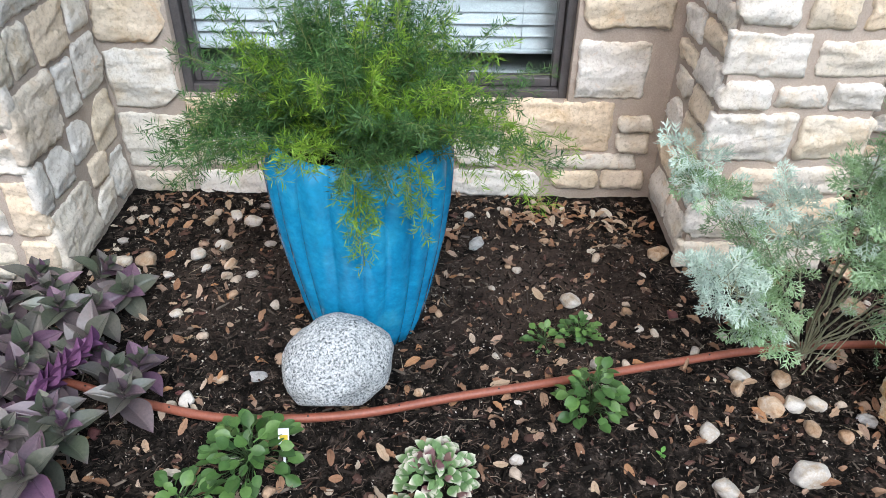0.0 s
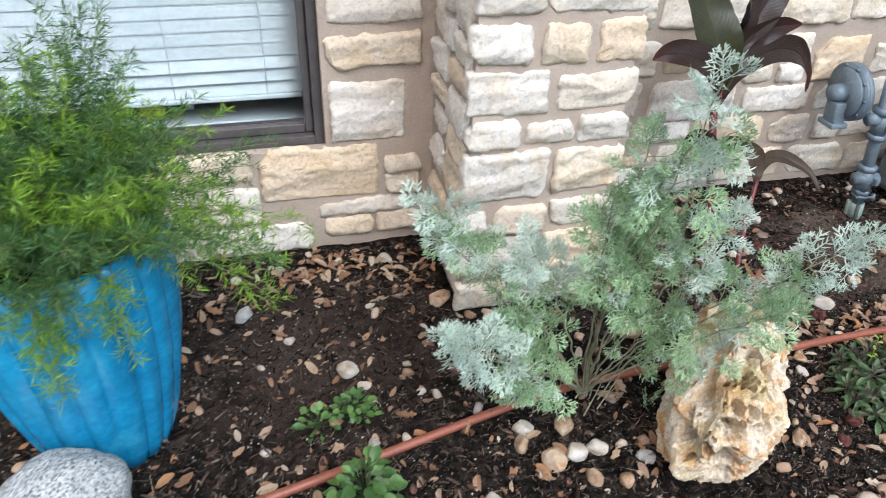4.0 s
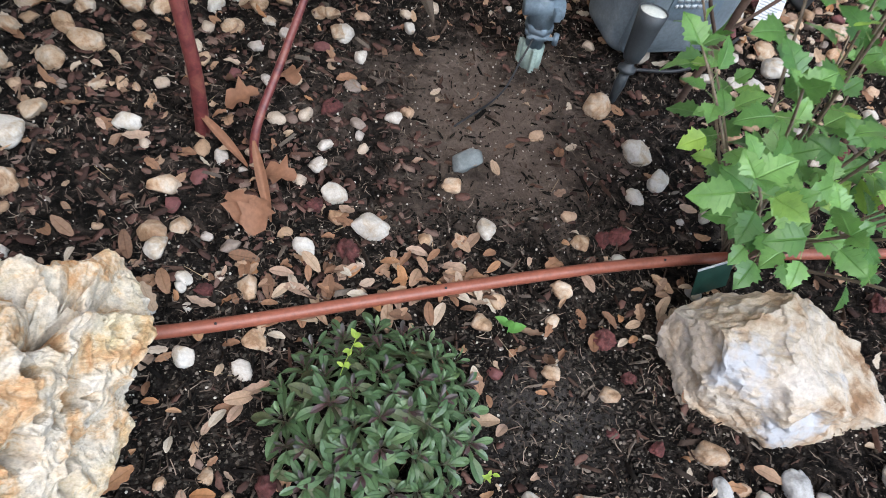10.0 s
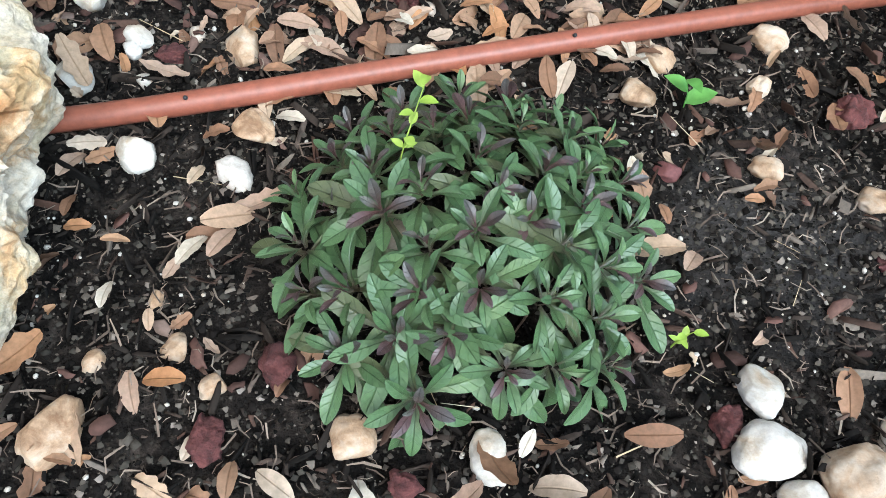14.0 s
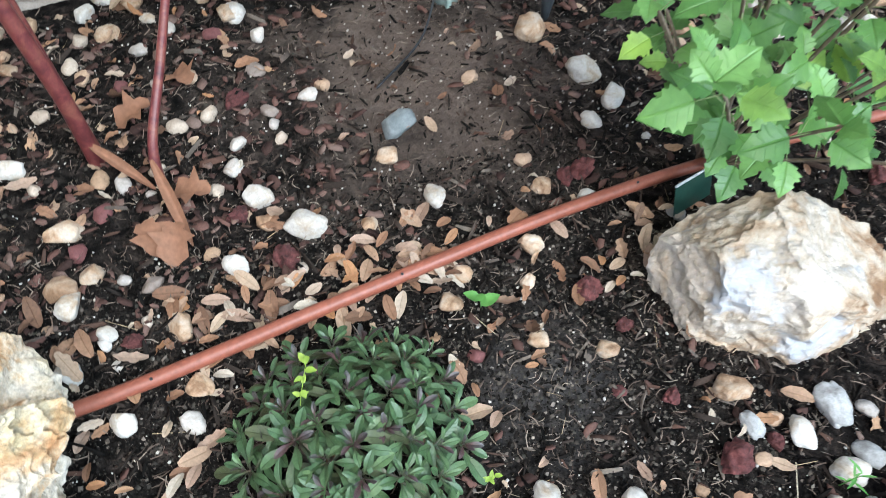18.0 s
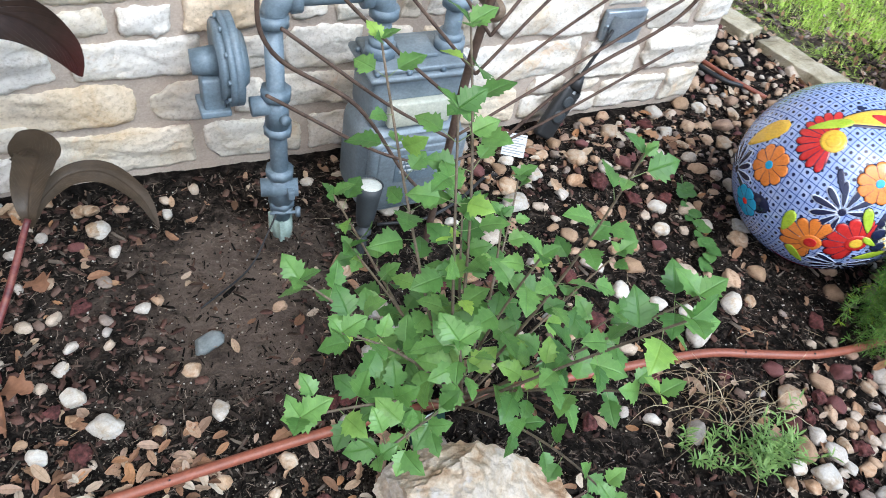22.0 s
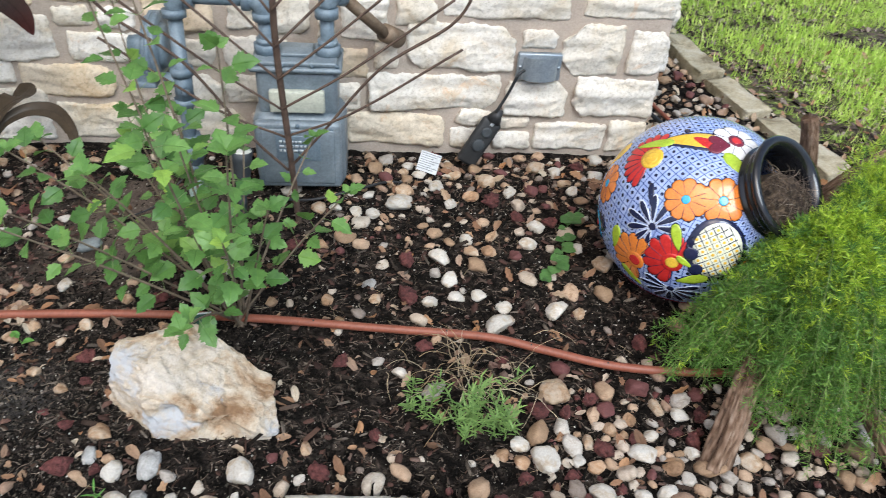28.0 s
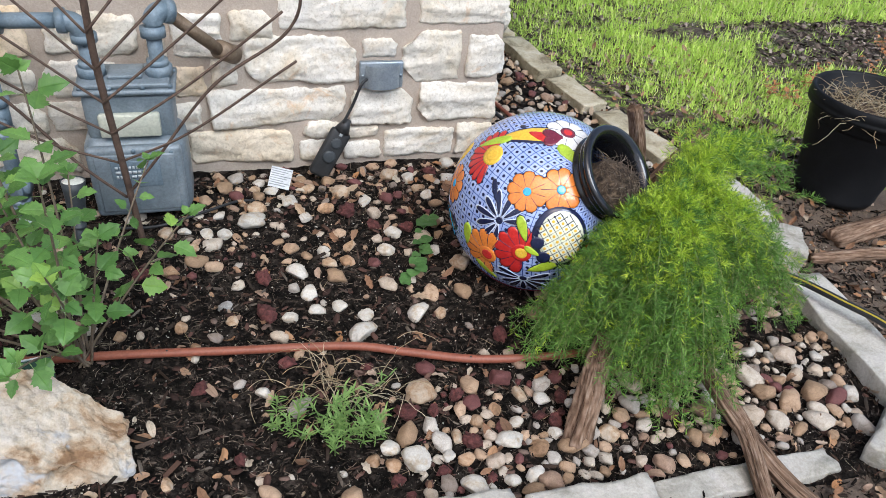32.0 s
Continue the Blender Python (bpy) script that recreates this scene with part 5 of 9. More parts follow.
lines_ = maths(nt, "GREATER_THAN", maths(nt, "MAXIMUM", pa, qa), 0.455)
dots_ = maths(nt, "LESS_THAN", maths(nt, "ADD", maths(nt, "POWER", pa, 2.0), maths(nt, "POWER", qa, 2.0)), 0.036)
bg = ramp(nt, noise_node(nt, 30, 4, 0.6, place_of(nt)), [(0.3, (0.24, 0.33, 0.62)), (0.6, (0.36, 0.45, 0.7)), (0.8, (0.5, 0.57, 0.76))])
cc = mixc(nt, "MIX", lines_, bg, (0.035, 0.07, 0.24))
cc = mixc(nt, "MIX", dots_, cc, (0.008, 0.012, 0.05))
nt.links.new(cc, bsdf.inputs["Base Color"])
bsdf.inputs["Roughness"].default_value, bsdf.inputs["Coat Weight"].default_value = 0.18, 0.4


def glaze(name, c, k=1.3):
    return surface(name, [(0.3, c), (0.7, tuple(min(0.85, v * k + 0.01) for v in c))], 40, 200, 0.18, 0.1, 0.001, 60, vary=0, coat=0.4)


g_black, g_navy, g_orange, g_red, g_lime, g_cream, g_yellow, g_teal, g_white, g_plum = (glaze(*q) for q in (("black_glaze", (0.004, 0.0045, 0.006)), ("navy_glaze", (0.008, 0.012, 0.045)), ("orange_glaze", (0.72, 0.2, 0.03)), ("red_glaze", (0.5, 0.02, 0.018)), ("lime_glaze", (0.33, 0.46, 0.03)), ("cream_glaze", (0.68, 0.7, 0.52)), ("yellow_glaze", (0.72, 0.42, 0.04)), ("sky_blue_glaze", (0.02, 0.32, 0.55)), ("white_glaze", (0.74, 0.74, 0.72)), ("plum_glaze", (0.14, 0.015, 0.03))))
g_pale = glaze("pale_blue_glaze", (0.5, 0.56, 0.72))
jar = thing("painted_jar", "hand-painted round ceramic jar with bright flowers lying on its side", "jar", jar_m)
bm = bmesh.new()
uvl = bm.loops.layers.uv.new("UVMap")
N, M_ = 72, 40
rings = []
for j in range(M_ + 1):
    th = math.pi - (math.pi - NECK) * j / M_
    rings.append([bm.verts.new((JR * math.sin(th) * math.cos(a), JR * math.sin(th) * math.sin(a), JR * math.cos(th))) for a in (2 * math.pi * k / N for k in range(N))])
for j in range(M_):
    for k in range(N):
        f = bm.faces.new((rings[j][k], rings[j][(k + 1) % N], rings[j + 1][(k + 1) % N], rings[j + 1][k]))
        for lp, (jj_, kk_) in zip(f.loops, ((j, k), (j, k + 1), (j + 1, k + 1), (j + 1, k))):
            lp[uvl].uv = (kk_ / N * 44, jj_ / M_ * 21)
part("body", bm_mesh("jar_body", bm, m_lattice), jar)
z0 = JR * math.cos(NECK)
r0 = JR * math.sin(NECK)
prof = [(r0 - 0.004, z0 - 0.004), (r0 + 0.006, z0 + 0.002), (r0 + 0.007, z0 + 0.008), (r0, z0 + 0.013), (r0, z0 + 0.02), (r0 + 0.006, z0 + 0.025), (r0 + 0.006, z0 + 0.031), (r0 + 0.002, z0 + 0.036), (r0 + 0.006, z0 + 0.043), (r0 + 0.018, z0 + 0.048), (r0 + 0.023, z0 + 0.057), (r0 + 0.017, z0 + 0.066), (r0 + 0.004, z0 + 0.066), (r0 - 0.007, z0 + 0.058), (r0 - 0.013, z0 + 0.03), (r0 - 0.016, z0 - 0.02)]
bm = bmesh.new()
rr = [[bm.verts.new((r * math.cos(a), r * math.sin(a), z)) for a in (2 * math.pi * k / 56 for k in range(56))] for r, z in prof]
for a_, b_ in zip(rr, rr[1:]):
    for k in range(56):
        bm.faces.new((a_[k], a_[(k + 1) % 56], b_[(k + 1) % 56], b_[k]))
part("neck", bm_mesh("neck", bm, g_black), jar, "glossy black glazed rim")
m_root = surface("root_ball_soil", [(0.35, (0.02, 0.013, 0.009)), (0.5, (0.1, 0.068, 0.042)), (0.66, (0.26, 0.185, 0.12))], 60, 240, 0.95, 1.0, 0.03, 130, vary=0)
part("root_ball", bm_mesh("root_ball", lathe(bmesh.new(), [(r0 * 0.6, z0 - 0.05), (r0 * 0.74, z0 + 0.0), (r0 * 0.7, z0 + 0.03), (r0 * 0.66, z0 + 0.055), (r0 * 0.55, z0 + 0.075), (r0 * 0.35, z0 + 0.09), (r0 * 0.15, z0 + 0.097), (0.001, z0 + 0.1)], 64, lambda a, z: 1 + 0.12 * noise.noise(Vector((3 * math.cos(a), 3 * math.sin(a), z * 40)))), m_root), jar, "brown root ball in the mouth", jar_m.inverted() @ Matrix.Translation((0.0, -0.015, -0.035)) @ jar_m)
root_seat = (r0, z0, jar_m.inverted() @ Matrix.Translation((0.0, -0.015, -0.035)) @ jar_m)
inv = jar_m.inverted()


def decal(name, az, el, polys, mat, lift=0.0012, turn=0.0):
    """Painted shapes on the round jar about a point given by compass angle and height angle; shape sizes in metres."""
    d = Vector((math.cos(radians(el)) * math.cos(radians(az)), math.cos(radians(el)) * math.sin(radians(az)), math.sin(radians(el))))
    t1 = d.cross(Vector((0, 0, 1))).normalized() * -1
    t2 = d.cross(t1) * -1
    if t2.z < 0:
        t2 = -t2
    ct, st = 1.28 * math.cos(radians(turn)), 1.28 * math.sin(radians(turn))
    vs, fs = [], []
    for pts in polys:
        vs, fs = [], []
        cx, cy = sum(p[0] for p in pts) / len(pts), sum(p[1] for p in pts) / len(pts)
        b0, n = len(vs), len(pts)
        for k, lf in ((0.02, 1), (0.4, 1), (0.75, 1), (0.97, 0.9), (1.0, -0.5)):
            for x, y in pts:
                x, y = cx + (x - cx) * k, cy + (y - cy) * k
                x, y = x * ct - y * st, x * st + y * ct
                w = (d + (t1 * x + t2 * y) / JR).normalized() * (JR + lift * lf)
                vs.append(inv @ (JC + w))
        for r in range(4):
            fs += [(b0 + r * n + i, b0 + r * n + (i + 1) % n, b0 + (r + 1) * n + (i + 1) % n, b0 + (r + 1) * n + i) for i in range(n)]
        part(name, mesh_of(name, vs, fs, mat, smooth=True), jar)


def disc(x, y, rx, ry=None, n=20, scallop=0, depth=0.12):
    ry = ry or rx
    return [(x + rx * math.cos(a) * (1 - depth * abs(math.sin(a * scallop / 2)) if scallop else 1), y + ry * math.sin(a) * (1 - depth * abs(math.sin(a * scallop / 2)) if scallop else 1)) for a in (2 * math.pi * k / n for k in range(n))]


def petal(a, r0, r1, w, n=12):
    """A petal pointing at angle a."""
    out = []
    for k in range(n):
        t = 2 * math.pi * k / n
        q, s = (r0 + r1) / 2 + (r1 - r0) / 2 * math.cos(t), w * math.sin(t) * (0.75 + 0.35 * math.cos(t))
        out.append((q * math.cos(a) - s * math.sin(a), q * math.sin(a) + s * math.cos(a)))
    return out


def flower(az, el, r, mat, heart, n=9, ring=None, turn=0, arc=(0, 360)):
    a0, a1 = radians(arc[0]), radians(arc[1])
    angs = [a0 + (a1 - a0) * (k + 0.5) / n for k in range(n)]
    wid = r * (a1 - a0) / n * 0.54
    decal("petal_outline", az, el, [petal(a, r * 0.05, r * 1.02, wid * 1.08) for a in angs], g_navy, 0.0009, turn)
    decal("painted_petal", az, el, [petal(a, r * 0.12, r * 0.99, wid * 0.95) for a in angs], mat, 0.0017, turn)
    decal("petal_line", az, el, [petal(a0 + (a1 - a0) * k / n, r * 0.22, r * 0.93, r * 0.017, 8) for k in range(n + 1)], g_navy, 0.0023, turn)
    if ring:
        decal("flower_ring", az, el, [disc(0, 0, r * 0.34)], ring, 0.0024, turn)
    decal("flower_heart", az, el, [disc(0, 0, r * 0.2)], heart, 0.003, turn)


def fan(az, el, r, turn=0, n=8, arc=(-10, 190)):
    a0, a1 = radians(arc[0]), radians(arc[1])
    decal("fan_outline", az, el, [petal(a0 + (a1 - a0) * k / (n - 1), r * 0.08, r * (1.06 if k % 2 else 0.96), r * 0.15) for k in range(n)], g_pale, 0.0009, turn)
    decal("painted_fan", az, el, [petal(a0 + (a1 - a0) * k / (n - 1), r * 0.15, r * (1.0 if k % 2 else 0.9), r * 0.115) for k in range(n)] + [disc(0, 0, r * 0.12)], g_navy, 0.0016, turn)


flower(-126, 36, 0.046, g_orange, g_teal, 9)
flower(-102, 40, 0.05, g_orange, g_teal, 9, None, 20)
fan(-138, 15, 0.068, 20, 9, (-5, 250))
decal("painted_fan", -137, 14, [petal(1.75, 0.045, 0.105, 0.009)], g_navy, 0.0016, 20)
flower(-142, -11, 0.068, g_orange, g_red, 8, g_orange, -5, (70, 290))
decal("painted_leaf", -159, -5, [petal(1.6, -0.03, 0.03, 0.016)], g_lime, 0.0026)
decal("painted_leaf", -141, -30, [petal(2.4, -0.02, 0.05, 0.015)], g_lime, 0.0026)
flower(-121, -1, 0.068, g_red, g_yellow, 8, g_red, -10, (60, 285))
decal("painted_leaf", -122, 13, [petal(2.0, -0.025, 0.04, 0.015)], g_navy, 0.0024)
decal("painted_leaf", -122, 13, [petal(2.0, -0.023, 0.038, 0.0135)], g_lime, 0.003)
decal("painted_leaf", -109, -10, [petal(0.5, -0.03, 0.045, 0.019)], g_navy, 0.0024)
decal("painted_leaf", -109, -10, [petal(0.5, -0.028, 0.043, 0.0175)], g_lime, 0.003)
decal("oval_border", -100, 11, [disc(0, 0, 0.064, 0.079, 28)], g_navy, 0.0030, 12)
decal("oval_field", -100, 11, [disc(0.003, 0.002, 0.052, 0.066, 28)], g_cream, 0.0036, 12)
LINE = lambda c, h, turned: [(c - 0.0013, -h), (c + 0.0013, -h), (c + 0.0013, h), (c - 0.0013, h)] if not turned else [(-h, c - 0.0013), (h, c - 0.0013), (h, c + 0.0013), (-h, c + 0.0013)]
decal("oval_lattice", -100, 11, [LINE(c, 0.06 * math.sqrt(1 - (c / 0.062) ** 2), False) for c in (-0.045, -0.03, -0.015, 0, 0.015, 0.03, 0.045)] + [LINE(c, 0.05 * math.sqrt(1 - (c / 0.068) ** 2), True) for c in (-0.052, -0.037, -0.022, -0.007, 0.008, 0.023, 0.038, 0.053)], g_navy, 0.0042, 35)
decal("oval_dot", -100, 11, [disc(x, y, 0.0034, n=8) for x in (-0.0375, -0.0225, -0.0075, 0.0075, 0.0225, 0.0375) for y in (-0.0445, -0.0295, -0.0145, 0.0005, 0.0155, 0.0305, 0.0455) if (x / 0.045) ** 2 + (y / 0.055) ** 2 < 1], g_yellow, 0.0046, 35)
decal("scroll", -113, 8, [disc(0, 0, 0.015)], g_navy, 0.005)
decal("scroll", -108, -1, [disc(0, 0, 0.015)], g_navy, 0.005)
decal("scroll_gap", -115, 2, [petal(2.7, -0.02, 0.02, 0.009)], g_lime, 0.0052)
fan(-117, -23, 0.07, 185, 9, (-20, 200))
flower(-80, -3, 0.04, g_orange, g_teal, 9)
flower(-169, 46, 0.075, g_red, g_yellow, 10, g_yellow, -35, (150, 330))
decal("painted_leaf", 178, 52, [petal(1.0, -0.045, 0.045, 0.014)], g_lime, 0.0028)
decal("painted_band", -155, 70, [petal(0, -0.085, 0.085, 0.034, 24)], g_navy, 0.0009, 40)
decal("painted_band", -155, 70.5, [petal(0, -0.078, 0.078, 0.027, 24)], g_yellow, 0.0014, 40)
decal("painted_dot", -158, 71, [disc(-0.03, 0, 0.008, 0.006)], g_navy, 0.0022, -10)
decal("painted_petal", -145, 72, [petal(0.3, -0.02, 0.035, 0.016)], g_red, 0.0022, -10)
flower(-72, 77, 0.052, g_white, g_red, 8, g_plum)
decal("painted_petal", -100, 74, [petal(2.6, -0.01, 0.04, 0.017), petal(3.6, -0.01, 0.04, 0.017)], g_plum, 0.0026)
decal("painted_leaf", -90, 61, [petal(2.2, -0.035, 0.035, 0.018)], g_lime, 0.0028)
flower(172, 14, 0.048, g_orange, g_teal, 9)
decal("painted_scroll", 174, -12, [petal(0.4, -0.05, 0.06, 0.03)], g_navy, 0.0012)
flower(171, -16, 0.04, g_teal, g_red, 7)
decal("painted_band", 150, 20, [petal(1.2, -0.05, 0.07, 0.03)], g_yellow, 0.0012)
fan(150, -8, 0.07, 0)
decal("foot_band", -118, -50, [petal(0, -0.12, 0.12, 0.02, 24)], g_plum, 0.0012)
flower(-60, -10, 0.05, g_red, g_yellow, 9)

# ---- black nursery pot, driftwood ----
bpot = thing("nursery_pot", "black plastic nursery pot of dried stems", "pot", pose(5.4, 1.92, 0) @ Matrix.Diagonal((1.07, 1.07, 1.05, 1)))
prof = [(0.125, 0.0), (0.138, 0.008), (0.145, 0.03), (0.143, 0.034), (0.196, 0.34), (0.2, 0.346), (0.212, 0.348), (0.214, 0.362), (0.21, 0.366), (0.213, 0.372), (0.212, 0.398), (0.205, 0.402), (0.198, 0.394), (0.19, 0.3)]
part("body", bm_mesh("nursery_pot", lathe(bmesh.new(), prof, 64), surface("matt_black_pot", [(0.3, (0.003, 0.0035, 0.0045)), (0.7, (0.008, 0.009, 0.0105))], 9, 120, 0.55, 0.2, 0.001, 60, vary=0, spec=0.2)), bpot)
part("dry_soil", bm_mesh("dry_soil", lathe(bmesh.new(), [(0.187, 0.29), (0.19, 0.31), (0.08, 0.325), (0.001, 0.33)], 32), m_root), bpot, "dry soil")
m_straw = foliage("dry_straw", [(0, (0.28, 0.2, 0.11)), (0.6, (0.42, 0.34, 0.22)), (1, (0.5, 0.44, 0.32))], None, 0.8, 0.1)
m_wood, nt, bsdf = nodes_of("weathered_driftwood")
at = nt.nodes.new("ShaderNodeAttribute")
at.attribute_name = "along"
c = ramp(nt, at.outputs["Fac"], [(0.2, (0.05, 0.03, 0.02)), (0.4, (0.14, 0.09, 0.06)), (0.6, (0.22, 0.155, 0.112)), (0.85, (0.33, 0.265, 0.21))])
c = mixc(nt, "MULTIPLY", 1.0, c, ramp(nt, noise_node(nt, 22, 6, 0.7, place_of(nt)), [(0.3, (0.6, 0.56, 0.52)), (0.65, (1.15, 1.12, 1.1))]))
nt.links.new(c, bsdf.inputs["Base Color"])
bsdf.inputs["Roughness"].default_value, bsdf.inputs["Specular IOR Level"].default_value = 0.92, 0.15
b = nt.nodes.new("ShaderNodeBump")
b.inputs["Strength"].default_value, b.inputs["Distance"].default_value = 1.0, 0.004
nt.links.new(at.outputs["Fac"], b.inputs["Height"])
nt.links.new(b.outputs[0], bsdf.inputs["Normal"])


def log(name, label, pts, r, wob=0.35, cat="driftwood"):
    """A weathered limb: long fibres and splits along it, broken ends."""
    line, n = smooth_line(pts, 14), 72
    seed = sum(q[0] + q[1] for q in pts)
    vs, al = [], []
    for i, q in enumerate(line):
        t = i / (len(line) - 1)
        d = (line[min(i + 1, len(line) - 1)] - line[max(i - 1, 0)]).normalized()
        s = d.cross(Vector((0.13, 0.21, 0.97))).normalized()
        u = s.cross(d)
        for k in range(n):
            a = 2 * math.pi * k / n
            big = noise.noise(Vector((2 * math.cos(a), 2 * math.sin(a), t * 2.5 + seed)))
            fib = noise.noise(Vector((11 * math.cos(a + 0.5 * t), 11 * math.sin(a + 0.5 * t), t * 3 + seed)))
            thin = noise.noise(Vector((34 * math.cos(a + 0.5 * t), 34 * math.sin(a + 0.5 * t), t * 5 + seed)))
            split = max(0.0, -fib - 0.22) * 1.1
            rr = r(t) * (1 + wob * 0.6 * big + 0.09 * fib + 0.05 * thin - 0.7 * split)
            end = 0.016 * noise.noise(Vector((5 * math.cos(a), 5 * math.sin(a), seed))) if i in (0, len(line) - 1) else 0.0
            vs.append(tuple(q + (s * math.cos(a) + u * math.sin(a)) * rr + d * end))
            al.append(0.5 + 0.3 * fib + 0.4 * thin)
    fs = [(i * n + k, i * n + (k + 1) % n, (i + 1) * n + (k + 1) % n, (i + 1) * n + k) for i in range(len(line) - 1) for k in range(n)]
    m = len(vs)
    vs += [tuple(line[0]), tuple(line[-1])]
    al += [0.3, 0.3]
    top = (len(line) - 1) * n
    fs += [((k + 2) % n, (k + 1) % n, k, m) for k in range(0, n, 2)] + [(top + k, top + (k + 1) % n, top + (k + 2) % n, m + 1) for k in range(0, n, 2)]
    thing(name, label, cat, group="driftwood", me=mesh_of(name, vs, fs, m_wood, al, True))


log("driftwood", "brown split driftwood stump propped under the jar", [(3.86, 0.965, -0.01), (3.885, 1.0, 0.045), (3.925, 1.06, 0.085), (3.97, 1.13, 0.1), (4.02, 1.2, 0.105)], lambda t: 0.031 * (1.1 - 0.25 * t), 0.8)
log("driftwood", "long grey-brown driftwood limb forking at the edging", [(4.37, 0.58, 0.02), (4.3, 0.72, 0.03), (4.26, 0.87, 0.06), (4.215, 1.08, 0.13), (4.19, 1.35, 0.2), (4.22, 1.6, 0.25)], lambda t: 0.021 * (1.0 + 0.3 * math.sin(3 * t)) * (1 - 0.45 * t), 0.6)
log("driftwood", "short side fork of the driftwood limb", [(4.19, 0.6, 0.015), (4.225, 0.73, 0.03), (4.255, 0.86, 0.06), (4.25, 0.95, 0.08)], lambda t: 0.017 + 0.006 * t)
log("driftwood", "upright weathered driftwood post behind the jar", [(4.5, 1.94, -0.02), (4.475, 1.91, 0.12), (4.455, 1.9, 0.22), (4.42, 1.9, 0.33), (4.386, 1.9, 0.42)], lambda t: 0.025 * (1.12 - 0.2 * t))
log("driftwood", "broken slanting driftwood branch behind the jar", [(4.53, 1.93, -0.01), (4.56, 1.91, 0.12), (4.6, 1.9, 0.2), (4.66, 1.9, 0.265), (4.715, 1.9, 0.31)], lambda t: 0.027 * (1.05 - 0.35 * t))
log("driftwood", "grey root lying on the mulch near the nursery pot", [(4.95, 1.62, 0.02), (5.02, 1.8, 0.03), (5.0, 1.92, 0.02)], lambda t: 0.022 * (1.1 - 0.6 * t))
log("driftwood", "long dark root lying on the mulch", [(4.98, 1.52, 0.01), (5.2, 1.5, 0.025), (5.5, 1.46, 0.02), (5.9, 1.5, 0.015)], lambda t: 0.022, 0.3)
log("driftwood", "old grey log half sunk in the mulch", [(5.15, 1.62, 0.0), (5.45, 1.66, 0.02), (5.9, 1.72, 0.02)], lambda t: 0.04, 0.3)
m_yellow = surface("yellow_stripe", [(0.3, (0.4, 0.3, 0.02)), (0.7, (0.5, 0.38, 0.03))], 20, 100, 0.5, 0, vary=0)
ghose = thing("garden_hose", "black garden hose with a yellow stripe over the edging", "hose")
hp = smooth_line([(4.45, 1.62, 0.03), (4.62, 1.47, 0.06), (4.74, 1.38, 0.085), (4.83, 1.22, 0.095), (4.9, 1.08, 0.095), (5.0, 0.85, 0.04), (5.3, 0.6, 0.015)], 8)
part("tube", bm_mesh("garden_tube", tube(bmesh.new(), hp, 0.012, 12), m_black), ghose)
part("stripe", bm_mesh("stripe", tube(bmesh.new(), [q + Vector((-0.006, -0.004, 0.0085)) for q in hp], 0.0028, 6), m_yellow), ghose, "yellow stripe")


# ---- plant builders ----
def unit(v):
    return v / np.maximum(np.linalg.norm(v, axis=-1, keepdims=True), 1e-9)


def blade(length, width, seg=5, fold=0.15, droop=0.5, outline=None, across=2, ripple=0.0):
    """A leaf lying along +y with a folded midrib and a bend; outline(t) gives its half width, 0..1."""
    outline = outline or (lambda t: math.sin(math.pi * t ** 0.85) ** 0.8)
    vs, al = [], []
    ang, y, z = 0.0, 0.0, 0.0
    for i in range(seg + 1):
        t = i / seg
        w = max(0.02, outline(t)) * width / 2
        for k in range(across + 1):
            s = 2 * k / across - 1
            vs.append((s * w, y, z + abs(s) * w * fold * 2 + ripple * w * math.sin(t * 17 + s * 2) * abs(s)))
            al.append(t)
        y += math.cos(ang) * length / seg
        z += math.sin(ang) * length / seg
        ang -= droop / seg
    n = across + 1
    fs = [(i * n + k, i * n + k + 1, (i + 1) * n + k + 1, (i + 1) * n + k) for i in range(seg) for k in range(across)]
    return np.array(vs), np.array(fs), np.array(al)


def across_of(shape, n, across):
    """Side coordinates, -1 to 1, for n copies of a blade that is so many quads wide."""
    row = np.linspace(-1, 1, across + 1)
    return np.tile(np.tile(row, len(shape[0]) // (across + 1)), n)


def scatter(shape, pos, way, up, size):
    """Many copies of one shape in one array mesh: at pos, pointing along way, facing up."""
    v, f, al = shape
    pos, way, up = np.asarray(pos, float), unit(np.asarray(way, float)), np.asarray(up, float)
    sx = unit(np.cross(way, up))
    sz = np.cross(sx, way)
    size = np.asarray(size, float)
    size = size[:, None] * np.ones(3) if size.ndim == 1 else size
    out = pos[:, None] + (v[None, :, 0, None] * size[:, None, 0:1]) * sx[:, None] + (v[None, :, 1, None] * size[:, None, 1:2]) * way[:, None] + (v[None, :, 2, None] * size[:, None, 2:3]) * sz[:, None]
    n = len(v)
    faces = (f[None] + (np.arange(len(pos)) * n)[:, None, None]).reshape(-1, f.shape[1])
    return out.reshape(-1, 3), faces, np.tile(al, len(pos))


def joined(*sets):
    vs, fs, al, b = [], [], [], 0
    for v, f, a in sets:
        vs.append(v), fs.append(f + b), al.append(a)
        b += len(v)
    return np.concatenate(vs), np.concatenate(fs), np.concatenate(al)


